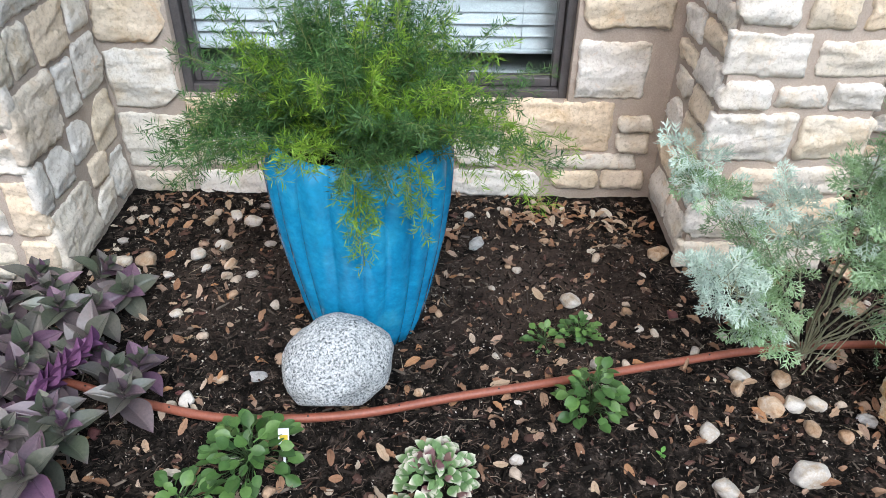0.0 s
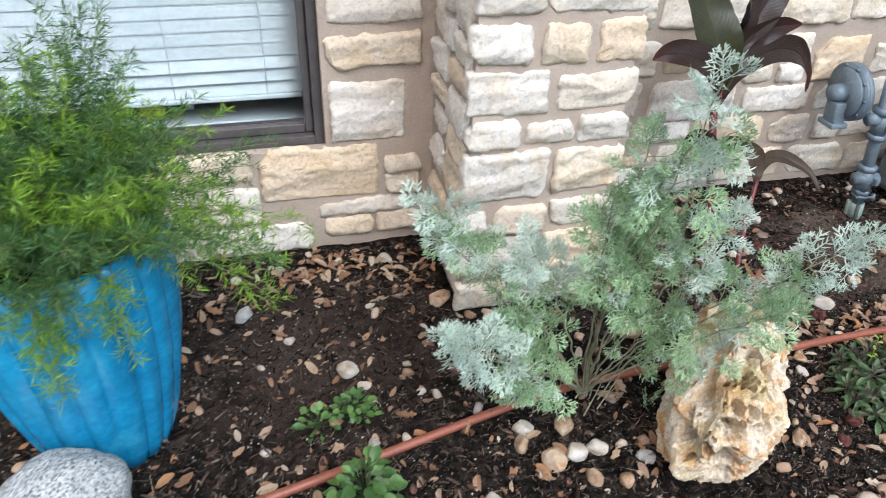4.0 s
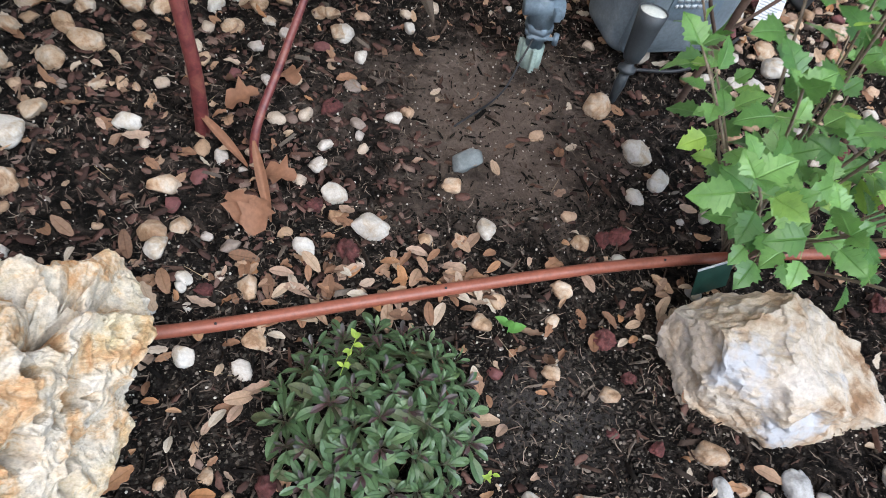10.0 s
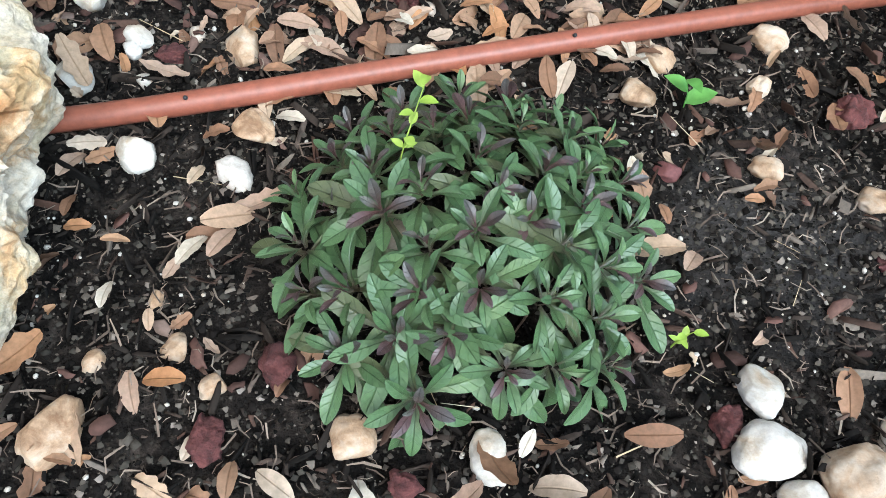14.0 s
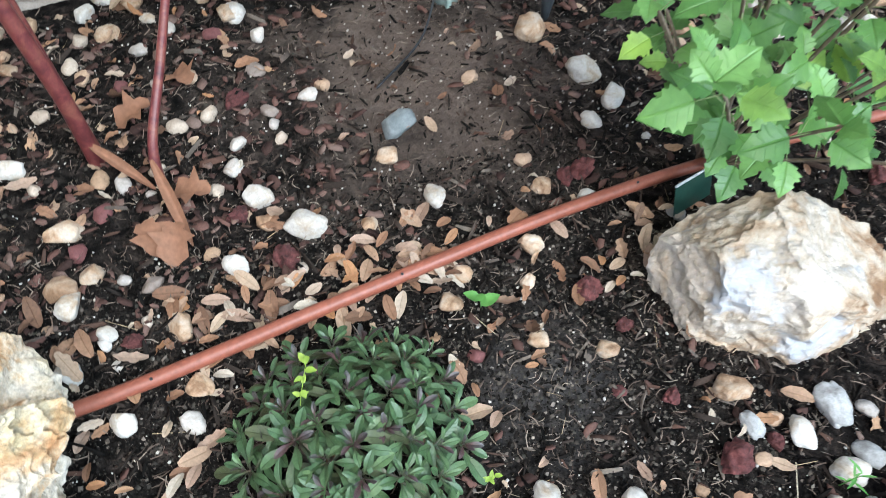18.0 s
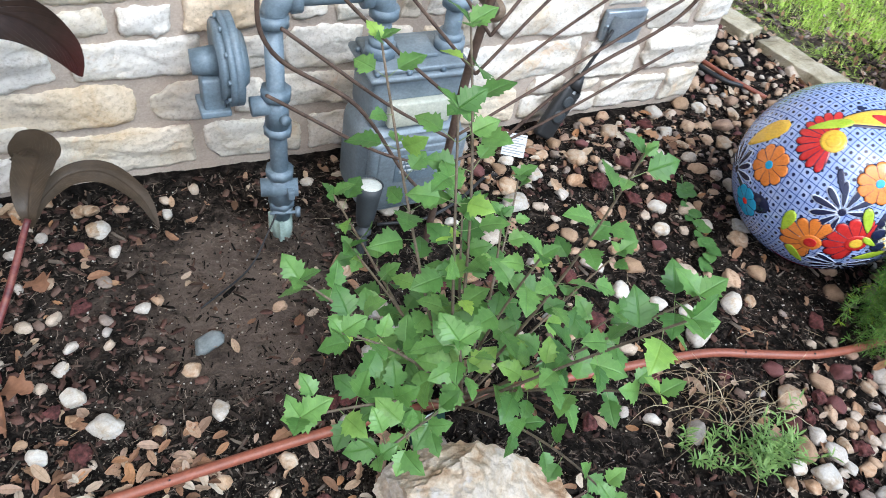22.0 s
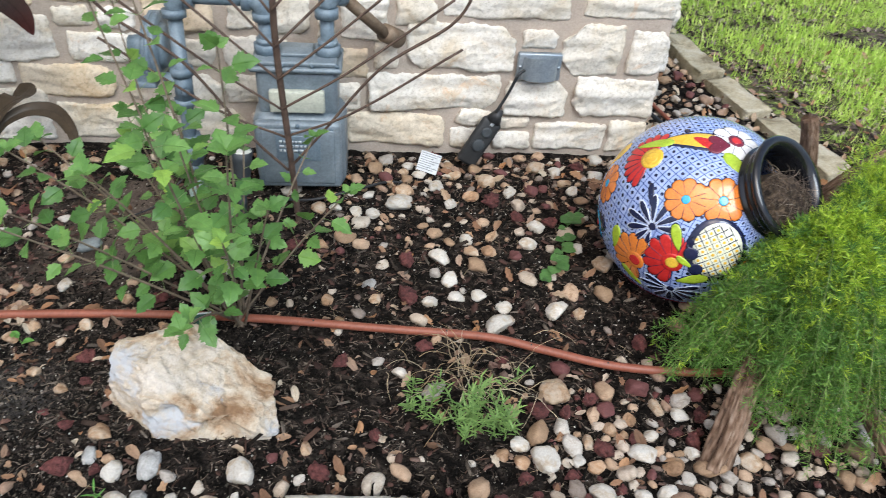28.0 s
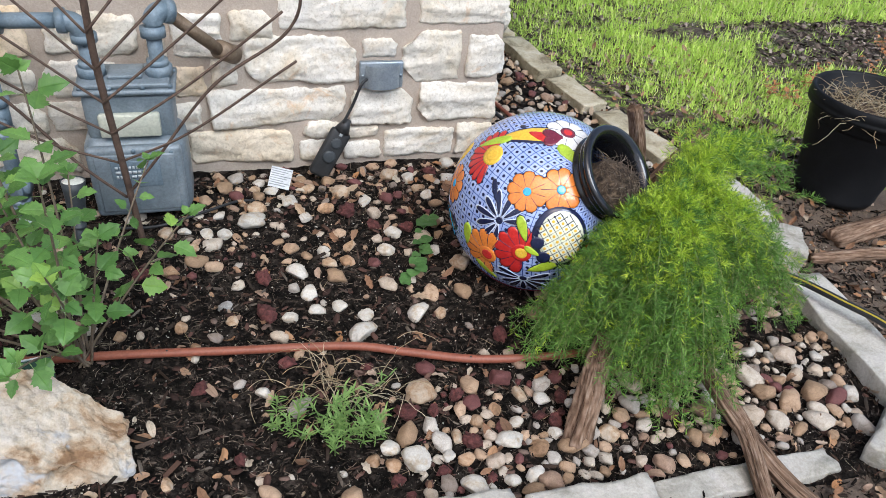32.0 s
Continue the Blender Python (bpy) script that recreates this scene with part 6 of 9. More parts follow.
def ribbons(paths, radius):
    """Thin three-sided stems along many point paths."""
    vs, fs, b = [], [], 0
    for p, r in zip(paths, radius):
        p = np.asarray(p, float)
        d = unit(np.gradient(p, axis=0))
        s = unit(np.cross(d, np.array([0.31, 0.17, 0.93])))
        u = np.cross(s, d)
        k = len(p)
        rr = (np.linspace(1, 0.45, k) * r)[:, None]
        ring = np.stack([p + rr * (s * math.cos(a) + u * math.sin(a)) for a in (0, 2.094, 4.189)], 1).reshape(-1, 3)
        vs.append(ring)
        i = np.arange(k - 1)[:, None]
        for c in range(3):
            fs.append(np.concatenate([b + i * 3 + c, b + i * 3 + (c + 1) % 3, b + (i + 1) * 3 + (c + 1) % 3, b + (i + 1) * 3 + c], 1))
        b += 3 * k
    vs = np.concatenate(vs)
    return vs, np.concatenate(fs), np.zeros(len(vs))


def arching(start, way, length, droop, n, rng, sway=0.12):
    p, d, out = np.array(start, float), unit(np.array(way, float)), []
    for _ in range(n + 1):
        out.append(p.copy())
        p = p + d * length / n
        d = unit(d + np.array([rng.normal(0, sway) / n ** 0.5, rng.normal(0, sway) / n ** 0.5, -droop / n]))
    return np.array(out)


def bow(start, mid, end, rng):
    """A curve of 27 points over a high middle."""
    t = np.linspace(0, 1, 27)[:, None]
    start, mid, end = (np.array(q, float) for q in (start, mid, end))
    p = start * (1 - t) ** 2 + 2 * mid * t * (1 - t) + end * t * t
    sway = rng.normal(0, 0.012, 3)
    return p + np.sin(t * 7 + rng.uniform(0, 6)) * sway * t


def leaf_parts(parent, mesh, pos, way, up, size, most=300):
    """Single leaves as parts of their plant that share one mesh."""
    for q, w, u, s in list(zip(pos, way, up, size))[:most]:
        w = unit(np.asarray(w, float))
        sx = unit(np.cross(w, u))
        sz = np.cross(sx, w)
        m = Matrix(np.stack([sx * s, w * s, sz * s], 1).tolist()).to_4x4()
        m.translation = Vector(q)
        part("leaf", mesh, parent, m=m)


def feathery_fern(name, label, mats, stems, seed, cat="fern", needle=0.019, branch=0.066, per=4, avoid=None, gap=0.011, lit=None):
    """Arching stems set with side twigs, the twigs set with fine needles."""
    rng = np.random.default_rng(seed)
    fern = thing(name, label, cat)
    sets = {0: [], 1: []}
    lines, radii = [], []
    for start, way, length, droop, kind in stems:
        p = arching(start, way, length, droop, 26, rng) if droop is not None else bow(start, way, length, rng)
        length = float(np.sum(np.linalg.norm(np.diff(p, axis=0), axis=1)))
        if avoid:
            p = avoid(p)
        lines.append(p), radii.append(0.0016)
        t = np.arange(0.16, 1.0, gap / length)
        k = np.clip((t * 26).astype(int), 0, 25)
        base = p[k] + (p[k + 1] - p[k]) * (t * 26 - k)[:, None]
        d = unit(p[k + 1] - p[k])
        side = unit(np.cross(d, rng.normal(size=(len(t), 3))))
        tw = unit(side + d * rng.uniform(0.4, 1.1, (len(t), 1)) + np.array([0, 0, 0.15]))
        ln = branch * rng.uniform(0.55, 1.15, len(t)) * (1.05 - 0.75 * t)
        for b, w, l in zip(base, tw, ln):
            m = max(3, int(l / 0.0052))
            s = np.linspace(0.1, 1.0, m)
            q = b + w * (s * l)[:, None] + np.array([0, 0, -0.25 * l]) * (s ** 2)[:, None]
            lines.append(q[::max(1, m // 3)] if m > 5 else q), radii.append(0.0006)
            # lit gives the chance of the brighter needle copy: light painted by position
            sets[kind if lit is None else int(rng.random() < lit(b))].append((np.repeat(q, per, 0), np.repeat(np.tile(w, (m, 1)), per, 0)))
    vs, fs, al = ribbons(lines, radii)
    part("frond_stem", mesh_of("fern_stems", vs, fs, mats[2]), fern, "thin green arching stems")["kind"] = "stuff"
    shape = (np.array([(0, 0, 0), (0.05, 0.45, 0.02), (0, 1, 0), (-0.05, 0.45, 0.02)]), np.array([(0, 1, 2, 3)]), np.array([0, 0.5, 1, 0.5]))
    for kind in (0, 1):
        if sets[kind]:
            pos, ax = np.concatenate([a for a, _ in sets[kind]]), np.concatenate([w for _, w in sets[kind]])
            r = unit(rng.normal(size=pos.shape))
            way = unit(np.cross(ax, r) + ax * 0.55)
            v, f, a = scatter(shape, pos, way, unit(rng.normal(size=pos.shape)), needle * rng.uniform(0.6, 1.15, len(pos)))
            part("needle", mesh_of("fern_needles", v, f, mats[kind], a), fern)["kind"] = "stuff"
    return fern


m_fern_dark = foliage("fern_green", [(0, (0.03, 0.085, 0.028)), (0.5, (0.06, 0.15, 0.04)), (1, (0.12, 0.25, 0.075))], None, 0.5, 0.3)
m_fern_light = foliage("fern_light_green", [(0, (0.11, 0.24, 0.025)), (0.5, (0.19, 0.36, 0.035)), (1, (0.31, 0.49, 0.06))], None, 0.5, 0.35)
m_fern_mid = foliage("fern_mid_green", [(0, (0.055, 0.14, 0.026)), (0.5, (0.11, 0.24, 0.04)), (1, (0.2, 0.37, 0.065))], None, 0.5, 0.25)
# brighter copy of the mid green, stands for light on the fern's top
m_fern_lime = foliage("fern_lime_lit", [(0, (0.22, 0.37, 0.03)), (0.5, (0.36, 0.54, 0.045)), (1, (0.52, 0.66, 0.08))], None, 0.5, 0.3)
m_fern_stem = foliage("fern_stem", [(0, (0.12, 0.19, 0.05)), (1, (0.22, 0.26, 0.09))], None, 0.6, 0)

rng = np.random.default_rng(11)
stems = []
for i in range(125):
    a = rng.uniform(0, 2 * math.pi)
    lean = rng.uniform(0.1, 1.0) ** 0.7
    start = (-0.148 + 0.12 * math.cos(a) * lean, 1.575 + 0.12 * math.sin(a) * lean, 0.57)
    # fewer long stems towards the wall behind
    reach = rng.uniform(0.28, 0.46) * (0.85 if math.sin(a) > 0.3 else 1.0)
    # lighter green mostly on stems to the right and front
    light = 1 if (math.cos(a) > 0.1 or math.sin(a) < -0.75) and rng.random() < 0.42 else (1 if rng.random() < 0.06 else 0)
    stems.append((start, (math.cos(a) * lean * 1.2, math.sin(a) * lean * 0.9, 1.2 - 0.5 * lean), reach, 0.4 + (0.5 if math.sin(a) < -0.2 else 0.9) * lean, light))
for i in range(34):
    a, lean = rng.uniform(0, 2 * math.pi), rng.uniform(0.0, 0.55)
    stems.append(((-0.148 + 0.1 * math.cos(a), 1.575 + 0.1 * math.sin(a), 0.57), (math.cos(a) * lean, math.sin(a) * lean * 0.8, 1.0), rng.uniform(0.3, 0.46), 0.3 + 0.6 * lean, 1 if rng.random() < 0.2 else 0))
for x, l in ((-0.15, 0.3), (-0.13, 0.24), (-0.02, 0.16), (0.0, 0.22), (-0.1, 0.18)):
    stems.append(((x, 1.42, 0.61), (rng.uniform(-0.2, 0.2), -1.0, 0.35), l, 4.2, 1))
for x, y in ((-0.3, 1.5), (-0.35, 1.55), (0.06, 1.5), (0.08, 1.58), (-0.32, 1.62), (0.09, 1.62), (-0.33, 1.45), (0.04, 1.44)):
    s = -1 if x < -0.15 else 1
    stems.append(((x, y, 0.6), (s * 1.0, rng.uniform(-0.5, 0.2), 0.35), rng.uniform(0.2, 0.32), 1.3, int(s > 0)))


def off_wall(p):
    p = p.copy()
    p[:, 1] = np.minimum(p[:, 1], 2.17)
    return p


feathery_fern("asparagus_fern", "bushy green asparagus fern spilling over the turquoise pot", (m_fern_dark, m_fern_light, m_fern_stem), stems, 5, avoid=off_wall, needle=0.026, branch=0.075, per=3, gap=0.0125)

stems = []
mouth = JC + axis * (JR * math.cos(0.5) + 0.05)
for n, lo, hi, mid in ((105, (3.8, 1.17, 0.02), (4.14, 1.34, 0.13), (4.1, 1.36, 0.4)), (70, (4.02, 0.9, 0.03), (4.26, 1.18, 0.2), (4.22, 1.3, 0.45)), (62, (4.3, 1.14, 0.05), (4.68, 1.36, 0.2), (4.44, 1.4, 0.46)), (56, (4.12, 1.16, 0.18), (4.52, 1.42, 0.36), (4.3, 1.4, 0.46)), (26, (4.5, 1.48, 0.24), (4.9, 1.8, 0.42), (4.42, 1.58, 0.5)), (40, (3.93, 1.0, 0.05), (4.14, 1.2, 0.16), (4.14, 1.26, 0.4)), (12, (4.02, 1.26, 0.16), (4.14, 1.36, 0.24), (4.14, 1.42, 0.38))):
    for _ in range(n):
        end = rng.uniform(lo, hi)
        start = np.array(mouth) + np.array([0.09, -0.07, -0.07]) + rng.uniform((-0.03, -0.06, -0.06), (0.12, 0.05, 0.03))
        stems.append((start, np.array(mid) + rng.normal(0, 0.045, 3), end, None, 0))


def off_ground(p):
    p = p.copy()
    p[:, 2] = np.maximum(p[:, 2], 0.015 + 0.03 * np.sin(np.arange(len(p))) ** 2)
    return p


# lime needles grow likelier with height, so top light is in the colour
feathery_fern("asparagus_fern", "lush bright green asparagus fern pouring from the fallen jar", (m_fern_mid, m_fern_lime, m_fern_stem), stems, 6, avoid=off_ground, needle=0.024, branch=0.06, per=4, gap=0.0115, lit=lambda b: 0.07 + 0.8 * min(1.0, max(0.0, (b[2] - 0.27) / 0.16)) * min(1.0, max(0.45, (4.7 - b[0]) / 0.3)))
r0, z0, seat = root_seat
rng = np.random.default_rng(61)
lines = []
for _ in range(420):
    a, k = rng.uniform(0, 2 * math.pi), math.sqrt(rng.random())
    at = np.array([r0 * 0.72 * k * math.cos(a), r0 * 0.72 * k * math.sin(a), z0 + 0.1 - 0.055 * k ** 3])
    lines.append(arching(at, unit(rng.normal(0, 1, 3) + np.array([0, 0, 0.35])), rng.uniform(0.015, 0.045), 1.2, 6, rng))
v, f, a = ribbons(lines, rng.uniform(0.0006, 0.0014, len(lines)))
part("root_fibre", mesh_of("root_fibres", v, f, m_shred), jar, "tangled brown root fibres", seat)["kind"] = "stuff"

# ---- silver artemisia ----
def cut_leaf(seed):
    """A finely divided flat leaf one unit long: a rib, side lobes and their fingers."""
    vs, fs, al = [], [], []
    r = random.Random(seed)

    def strip(x, y, a, l, w, lift):
        b = len(vs)
        c, s = math.sin(a), math.cos(a)
        for t, k in ((0, 0.7), (0.55, 1.0), (1.0, 0.25)):
            for e in (-1, 1):
                vs.append((x + c * l * t + s * e * w * k / 2, y + s * l * t - c * e * w * k / 2, lift + 0.06 * t * t))
                al.append(t)
        fs.extend([(b, b + 1, b + 3, b + 2), (b + 2, b + 3, b + 5, b + 4)])
    strip(0, 0, 0, 1.0, 0.045, 0)
    for t in (0.3, 0.48, 0.64, 0.8, 0.92):
        l = 0.5 * math.sin(math.pi * (0.15 + 0.8 * t)) + 0.08
        for e in (-1, 1):
            a = e * (1.05 - 0.45 * t) + r.uniform(-0.25, 0.25)
            l *= r.uniform(0.75, 1.15)
            strip(0, t + r.uniform(-0.04, 0.04), a, l, 0.042, r.uniform(-0.08, 0.12))
            for q in (0.45, 0.75):
                for g in (-0.6, 0.65):
                    strip(math.sin(a) * l * q, t + math.cos(a) * l * q, a + g + r.uniform(-0.2, 0.2), l * r.uniform(0.35, 0.55), 0.05, r.uniform(-0.03, 0.1))
    return np.array(vs), np.array(fs), np.array(al)


m_art = foliage("silver_green_leaf", [(0, (0.2, 0.34, 0.15)), (0.5, (0.3, 0.45, 0.25)), (1, (0.42, 0.58, 0.4))], None, 0.7, 0.3)
m_art_new = foliage("silver_leaf_tip", [(0, (0.38, 0.51, 0.42)), (0.6, (0.5, 0.62, 0.54)), (1, (0.62, 0.73, 0.67))], None, 0.7, 0.3)
m_art_stem = surface("pale_artemisia_stem", [(0.3, (0.2, 0.2, 0.13)), (0.7, (0.34, 0.36, 0.24))], 40, 200, 0.85, 0.4, 0.001, 120, vary=0)
m_twig = surface("grey_brown_twig", [(0.3, (0.12, 0.09, 0.06)), (0.7, (0.27, 0.21, 0.15))], 40, 200, 0.85, 0.5, 0.001, 120, vary=0)
art = thing("artemisia_shrub", "silvery green feathery artemisia shrub by the pier", "shrub")
rng = np.random.default_rng(23)
root = np.array([1.068, 1.427, 0.0])
lines, rad, pos, way, tip = [], [], [], [], []
targets = [
    # the leaning column
    (1.06, 1.19, 1.0, 1), (1.0, 1.26, 0.86, 0), (1.12, 1.22, 0.88, 0), (1.19, 1.22, 0.68, 1), (0.98, 1.32, 0.68, 0), (1.05, 1.27, 0.76, 0), (1.13, 1.3, 0.6, 0), (1.05, 1.33, 0.58, 0),
    # the arms towards the window
    (0.84, 1.375, 0.56, 1), (0.65, 1.57, 0.58, 1), (0.68, 1.55, 0.5, 0), (0.63, 1.235, 0.45, 1), (0.7, 1.25, 0.38, 1), (0.8, 1.27, 0.28, 0), (0.82, 1.34, 0.44, 0),
    # the arms over the honeycomb rock
    (1.23, 1.06, 0.57, 0), (1.38, 1.095, 0.675, 1), (1.3, 1.12, 0.6, 0), (1.14, 1.24, 0.4, 0)]
for x, y, z, new_tip in targets:
    end = np.array([x, y, z])
    midp = root + (end - root) * 0.45 + np.array([0, 0, 0.04 + 0.08 * rng.random()]) + rng.normal(0, 0.015, 3)
    t = np.linspace(0, 1, 18)[:, None]
    p = root * (1 - t) ** 2 + 2 * midp * t * (1 - t) + end * t * t
    p[:, :2] += rng.normal(0, 0.004, (18, 2))
    lines.append(p), rad.append(0.0036)
    for k in range(5):
        pos.append(p[-1 - k // 3]), tip.append(new_tip)
        way.append(unit(unit(p[-1] - p[-2]) * 0.9 + rng.normal(0, 0.5, 3)))
    for i in range(3, 17):
        base, d = p[i], unit(p[i + 1] - p[i])
        for _ in range(0 if i < 8 else 1 if i < 12 else 2):
            w = unit(np.cross(d, rng.normal(size=3)) + d * 0.6)
            l = rng.uniform(0.05, 0.11) * (1.2 - 0.05 * i)
            q = arching(base, w, l, 0.2, 5, rng)
            lines.append(q), rad.append(0.0014)
            for k in (2, 4, 5):
                for _ in range(1):
                    pos.append(q[k]), way.append(unit(np.cross(unit(q[k] - q[k - 1]), rng.normal(size=3)) + unit(q[k] - q[k - 1]) * 0.7))
                    tip.append(1 if new_tip and i > 9 or rng.random() < 0.1 else 0)
for k in range(14):
    q = arching(root + np.array([rng.normal(0, 0.03), rng.normal(0, 0.03), 0.0]), rng.normal(0, 0.6, 3) * np.array([1, 1, 0]) + np.array([0, 0, 0.9]), rng.uniform(0.06, 0.16), 0.1, 6, rng)
    lines.append(q), rad.append(0.0026)
trunk = tube(bmesh.new(), smooth_line([root + np.array(q) for q in ((0, 0, -0.02), (0.01, 0, 0.05), (-0.005, 0.01, 0.11), (0.01, 0.01, 0.17))], 6), lambda t: 0.012 - 0.006 * t, 10, 0.4)
part("trunk", bm_mesh("art_trunk", trunk, m_twig), art, "short grey-brown woody trunk")
v, f, a = ribbons(lines, rad)
part("branch", mesh_of("art_branches", v, f, m_art_stem), art, "pale grey-green woody branches")["kind"] = "stuff"
pos, way, tip = np.array(pos), np.array(way), np.array(tip)
up = unit(rng.normal(0, 0.6, pos.shape) + np.array([0, -0.3, 1.0]))
for k, mt in ((0, m_art), (1, m_art_new)):
    s = tip == k
    sizes = rng.uniform(0.036, 0.062, s.sum())
    v, f, a = joined(*(scatter(cut_leaf(g), pos[s][g::4], way[s][g::4], up[s][g::4], sizes[g::4]) for g in range(4)))
    part("leaf", mesh_of("art_leaves", v, f, mt, a), art)["kind"] = "stuff"

# ---- canna ----
m_canna = foliage("dark_canna_leaf", [(0, (0.02, 0.013, 0.011)), (0.5, (0.024, 0.016, 0.011)), (1, (0.032, 0.011, 0.013))], ([(0.0, 0.0), (0.8, 0.0), (1, 0.7)], (0.07, 0.016, 0.016)), 0.36, 0.12, 0.22, 60, veins=(26.0, (0.72, 0.7, 0.7), 0.0016))
m_canna_green = foliage("bronze_green_canna_leaf", [(0, (0.026, 0.03, 0.012)), (1, (0.034, 0.036, 0.015))], None, 0.4, 0.15, 0.3, 40, veins=(26.0, (1.25, 1.2, 1.1), 0.0016))
m_canna_young = foliage("young_canna_leaf", [(0, (0.05, 0.037, 0.026)), (1, (0.062, 0.046, 0.03))], None, 0.42, 0.2, 0.25, 50, veins=(26.0, (0.75, 0.72, 0.7), 0.0016))
m_canna_stem = surface("red_canna_stem", [(0.34, (0.06, 0.014, 0.016)), (0.5, (0.13, 0.032, 0.03)), (0.68, (0.2, 0.075, 0.05))], 26, 160, 0.45, 0.2, 0.001, 60, vary=0)
canna = thing("canna_plant", "dark burgundy canna with a red stem and broad leaves", "plant")
m_canna_dry = foliage("dried_canna_leaf", [(0, (0.14, 0.062, 0.036)), (1, (0.27, 0.14, 0.08))], None, 0.75, 0.1)


def stalk(pts, r0, r1):
    part("stem", bm_mesh("canna_stem", tube(bmesh.new(), smooth_line(pts, 8), lambda t: r0 + (r1 - r0) * t, 14, 0.1), m_canna_stem), canna)


def canna_leaf(base, way, up, length, width, droop, fold=0.25, mat=None, ripple=0.03, parent=None):
    v, f, a = blade(length, width, 18, fold, droop, lambda t: math.sin(math.pi * min(1, t * 0.93 + 0.05)) ** 0.75 * (1 - 0.15 * t), 6, ripple)
    v, f, a = scatter((v, f, a), [base], [way], [up], np.ones(1))
    ob = part("leaf", mesh_of("canna_leaf", v, f, mat or m_canna, a, True), parent or canna)


stalk([(1.703, 1.9, -0.03), (1.70, 1.908, 0.15), (1.675, 1.944, 0.36), (1.662, 1.985, 0.52), (1.67, 1.997, 0.6)], 0.0145, 0.011)
stalk([(1.71, 1.915, -0.01), (1.705, 1.92, 0.1), (1.692, 1.95, 0.3), (1.682, 1.97, 0.42)], 0.0095, 0.007)
stalk([(1.79, 1.80, -0.02), (1.80, 1.84, 0.06), (1.86, 1.93, 0.15), (1.918, 2.005, 0.25)], 0.0095, 0.007)


def swept_leaf(pts, width, facing, mat=None, fold=0.3, full=0.45, ripple=0.12):
    """A broad leaf along a curve; facing is the side its upper face turns to, full where it is widest."""
    line = smooth_line(pts, 9)
    n, across = len(line), 8
    vs, al = [], []
    for i, q in enumerate(line):
        t = i / (n - 1)
        d = (line[min(i + 1, n - 1)] - line[max(i - 1, 0)]).normalized()
        s = d.cross(Vector(facing)).normalized()
        u = s.cross(d)
        k = t / full if t < full else (1 - t) / (1 - full)
        hw = width / 2 * max(0.03, math.sin(math.pi / 2 * k) ** (0.85 if t < full else 0.7))
        for c in range(across + 1):
            e = 2 * c / across - 1
            wave = ripple * hw * math.sin(t * 15 + 2 * e) * abs(e) + 0.018 * hw * math.sin(t * 70 + 9 * abs(e)) * abs(e)
            vs.append(tuple(q + s * (e * hw * (1 - 0.18 * fold * abs(e))) + u * (abs(e) ** 1.3 * hw * fold + wave)))
            al.append(t)
    m = across + 1
    fs = [(i * m + c, i * m + c + 1, (i + 1) * m + c + 1, (i + 1) * m + c) for i in range(n - 1) for c in range(across)]
    part("leaf", mesh_of("canna_leaf", vs, fs, mat or m_canna, al, True, np.tile(np.linspace(-1, 1, across + 1), n)), canna)


FRONT = (0.05, -1.0, 0.25)
swept_leaf([(1.668, 1.992, 0.5), (1.648, 1.98, 0.57), (1.62, 1.965, 0.635), (1.58, 1.95, 0.69), (1.525, 1.943, 0.725), (1.465, 1.94, 0.742), (1.42, 1.94, 0.744), (1.383, 1.94, 0.73)], 0.108, (0.15, -0.75, 0.6), None, 0.3, 0.4)
swept_leaf([(1.668, 1.99, 0.56), (1.663, 1.99, 0.62), (1.648, 2.0, 0.698), (1.622, 2.02, 0.764), (1.593, 2.05, 0.83), (1.56, 2.08, 0.92), (1.53, 2.1, 0.99)], 0.15, FRONT, m_canna_green, 0.22, 0.58)
swept_leaf([(1.672, 1.99, 0.53), (1.69, 1.992, 0.6), (1.725, 2.005, 0.655), (1.807, 2.04, 0.682), (1.907, 2.07, 0.685), (1.995, 2.09, 0.655), (2.057, 2.1, 0.585), (2.079, 2.1, 0.515)], 0.09, (0.3, -0.75, 0.5), None, 0.25, 0.68)
swept_leaf([(1.675, 2.0, 0.56), (1.69, 2.0, 0.645), (1.725, 2.03, 0.704), (1.787, 2.06, 0.735), (1.877, 2.08, 0.755), (1.978, 2.1, 0.75)], 0.1, (0.15, -0.9, 0.1), None, 0.35, 0.45)
swept_leaf([(1.675, 2.0, 0.58), (1.695, 2.01, 0.662), (1.73, 2.04, 0.735), (1.752, 2.06, 0.79), (1.755, 2.09, 0.87), (1.75, 2.1, 0.93)], 0.085, (0.5, -0.9, 0.1), None, 0.35, 0.55)
swept_leaf([(1.69, 2.02, 0.64), (1.74, 2.05, 0.73), (1.8, 2.09, 0.78), (1.85, 2.12, 0.83), (1.89, 2.15, 0.9), (1.91, 2.16, 0.95)], 0.115, (-0.35, -0.9, 0.2), None, 0.25, 0.55)
swept_leaf([(1.672, 1.942, 0.34), (1.664, 1.938, 0.4), (1.635, 1.935, 0.448), (1.592, 1.935, 0.472), (1.56, 1.938, 0.46), (1.558, 1.94, 0.4)], 0.062, (0.1, -0.9, 0.3), None, 0.35, 0.62)
swept_leaf([(1.686, 1.945, 0.34), (1.688, 1.95, 0.4), (1.7, 1.955, 0.436), (1.735, 1.96, 0.452)], 0.042, (0.2, -0.9, 0.2), None, 0.5, 0.5)
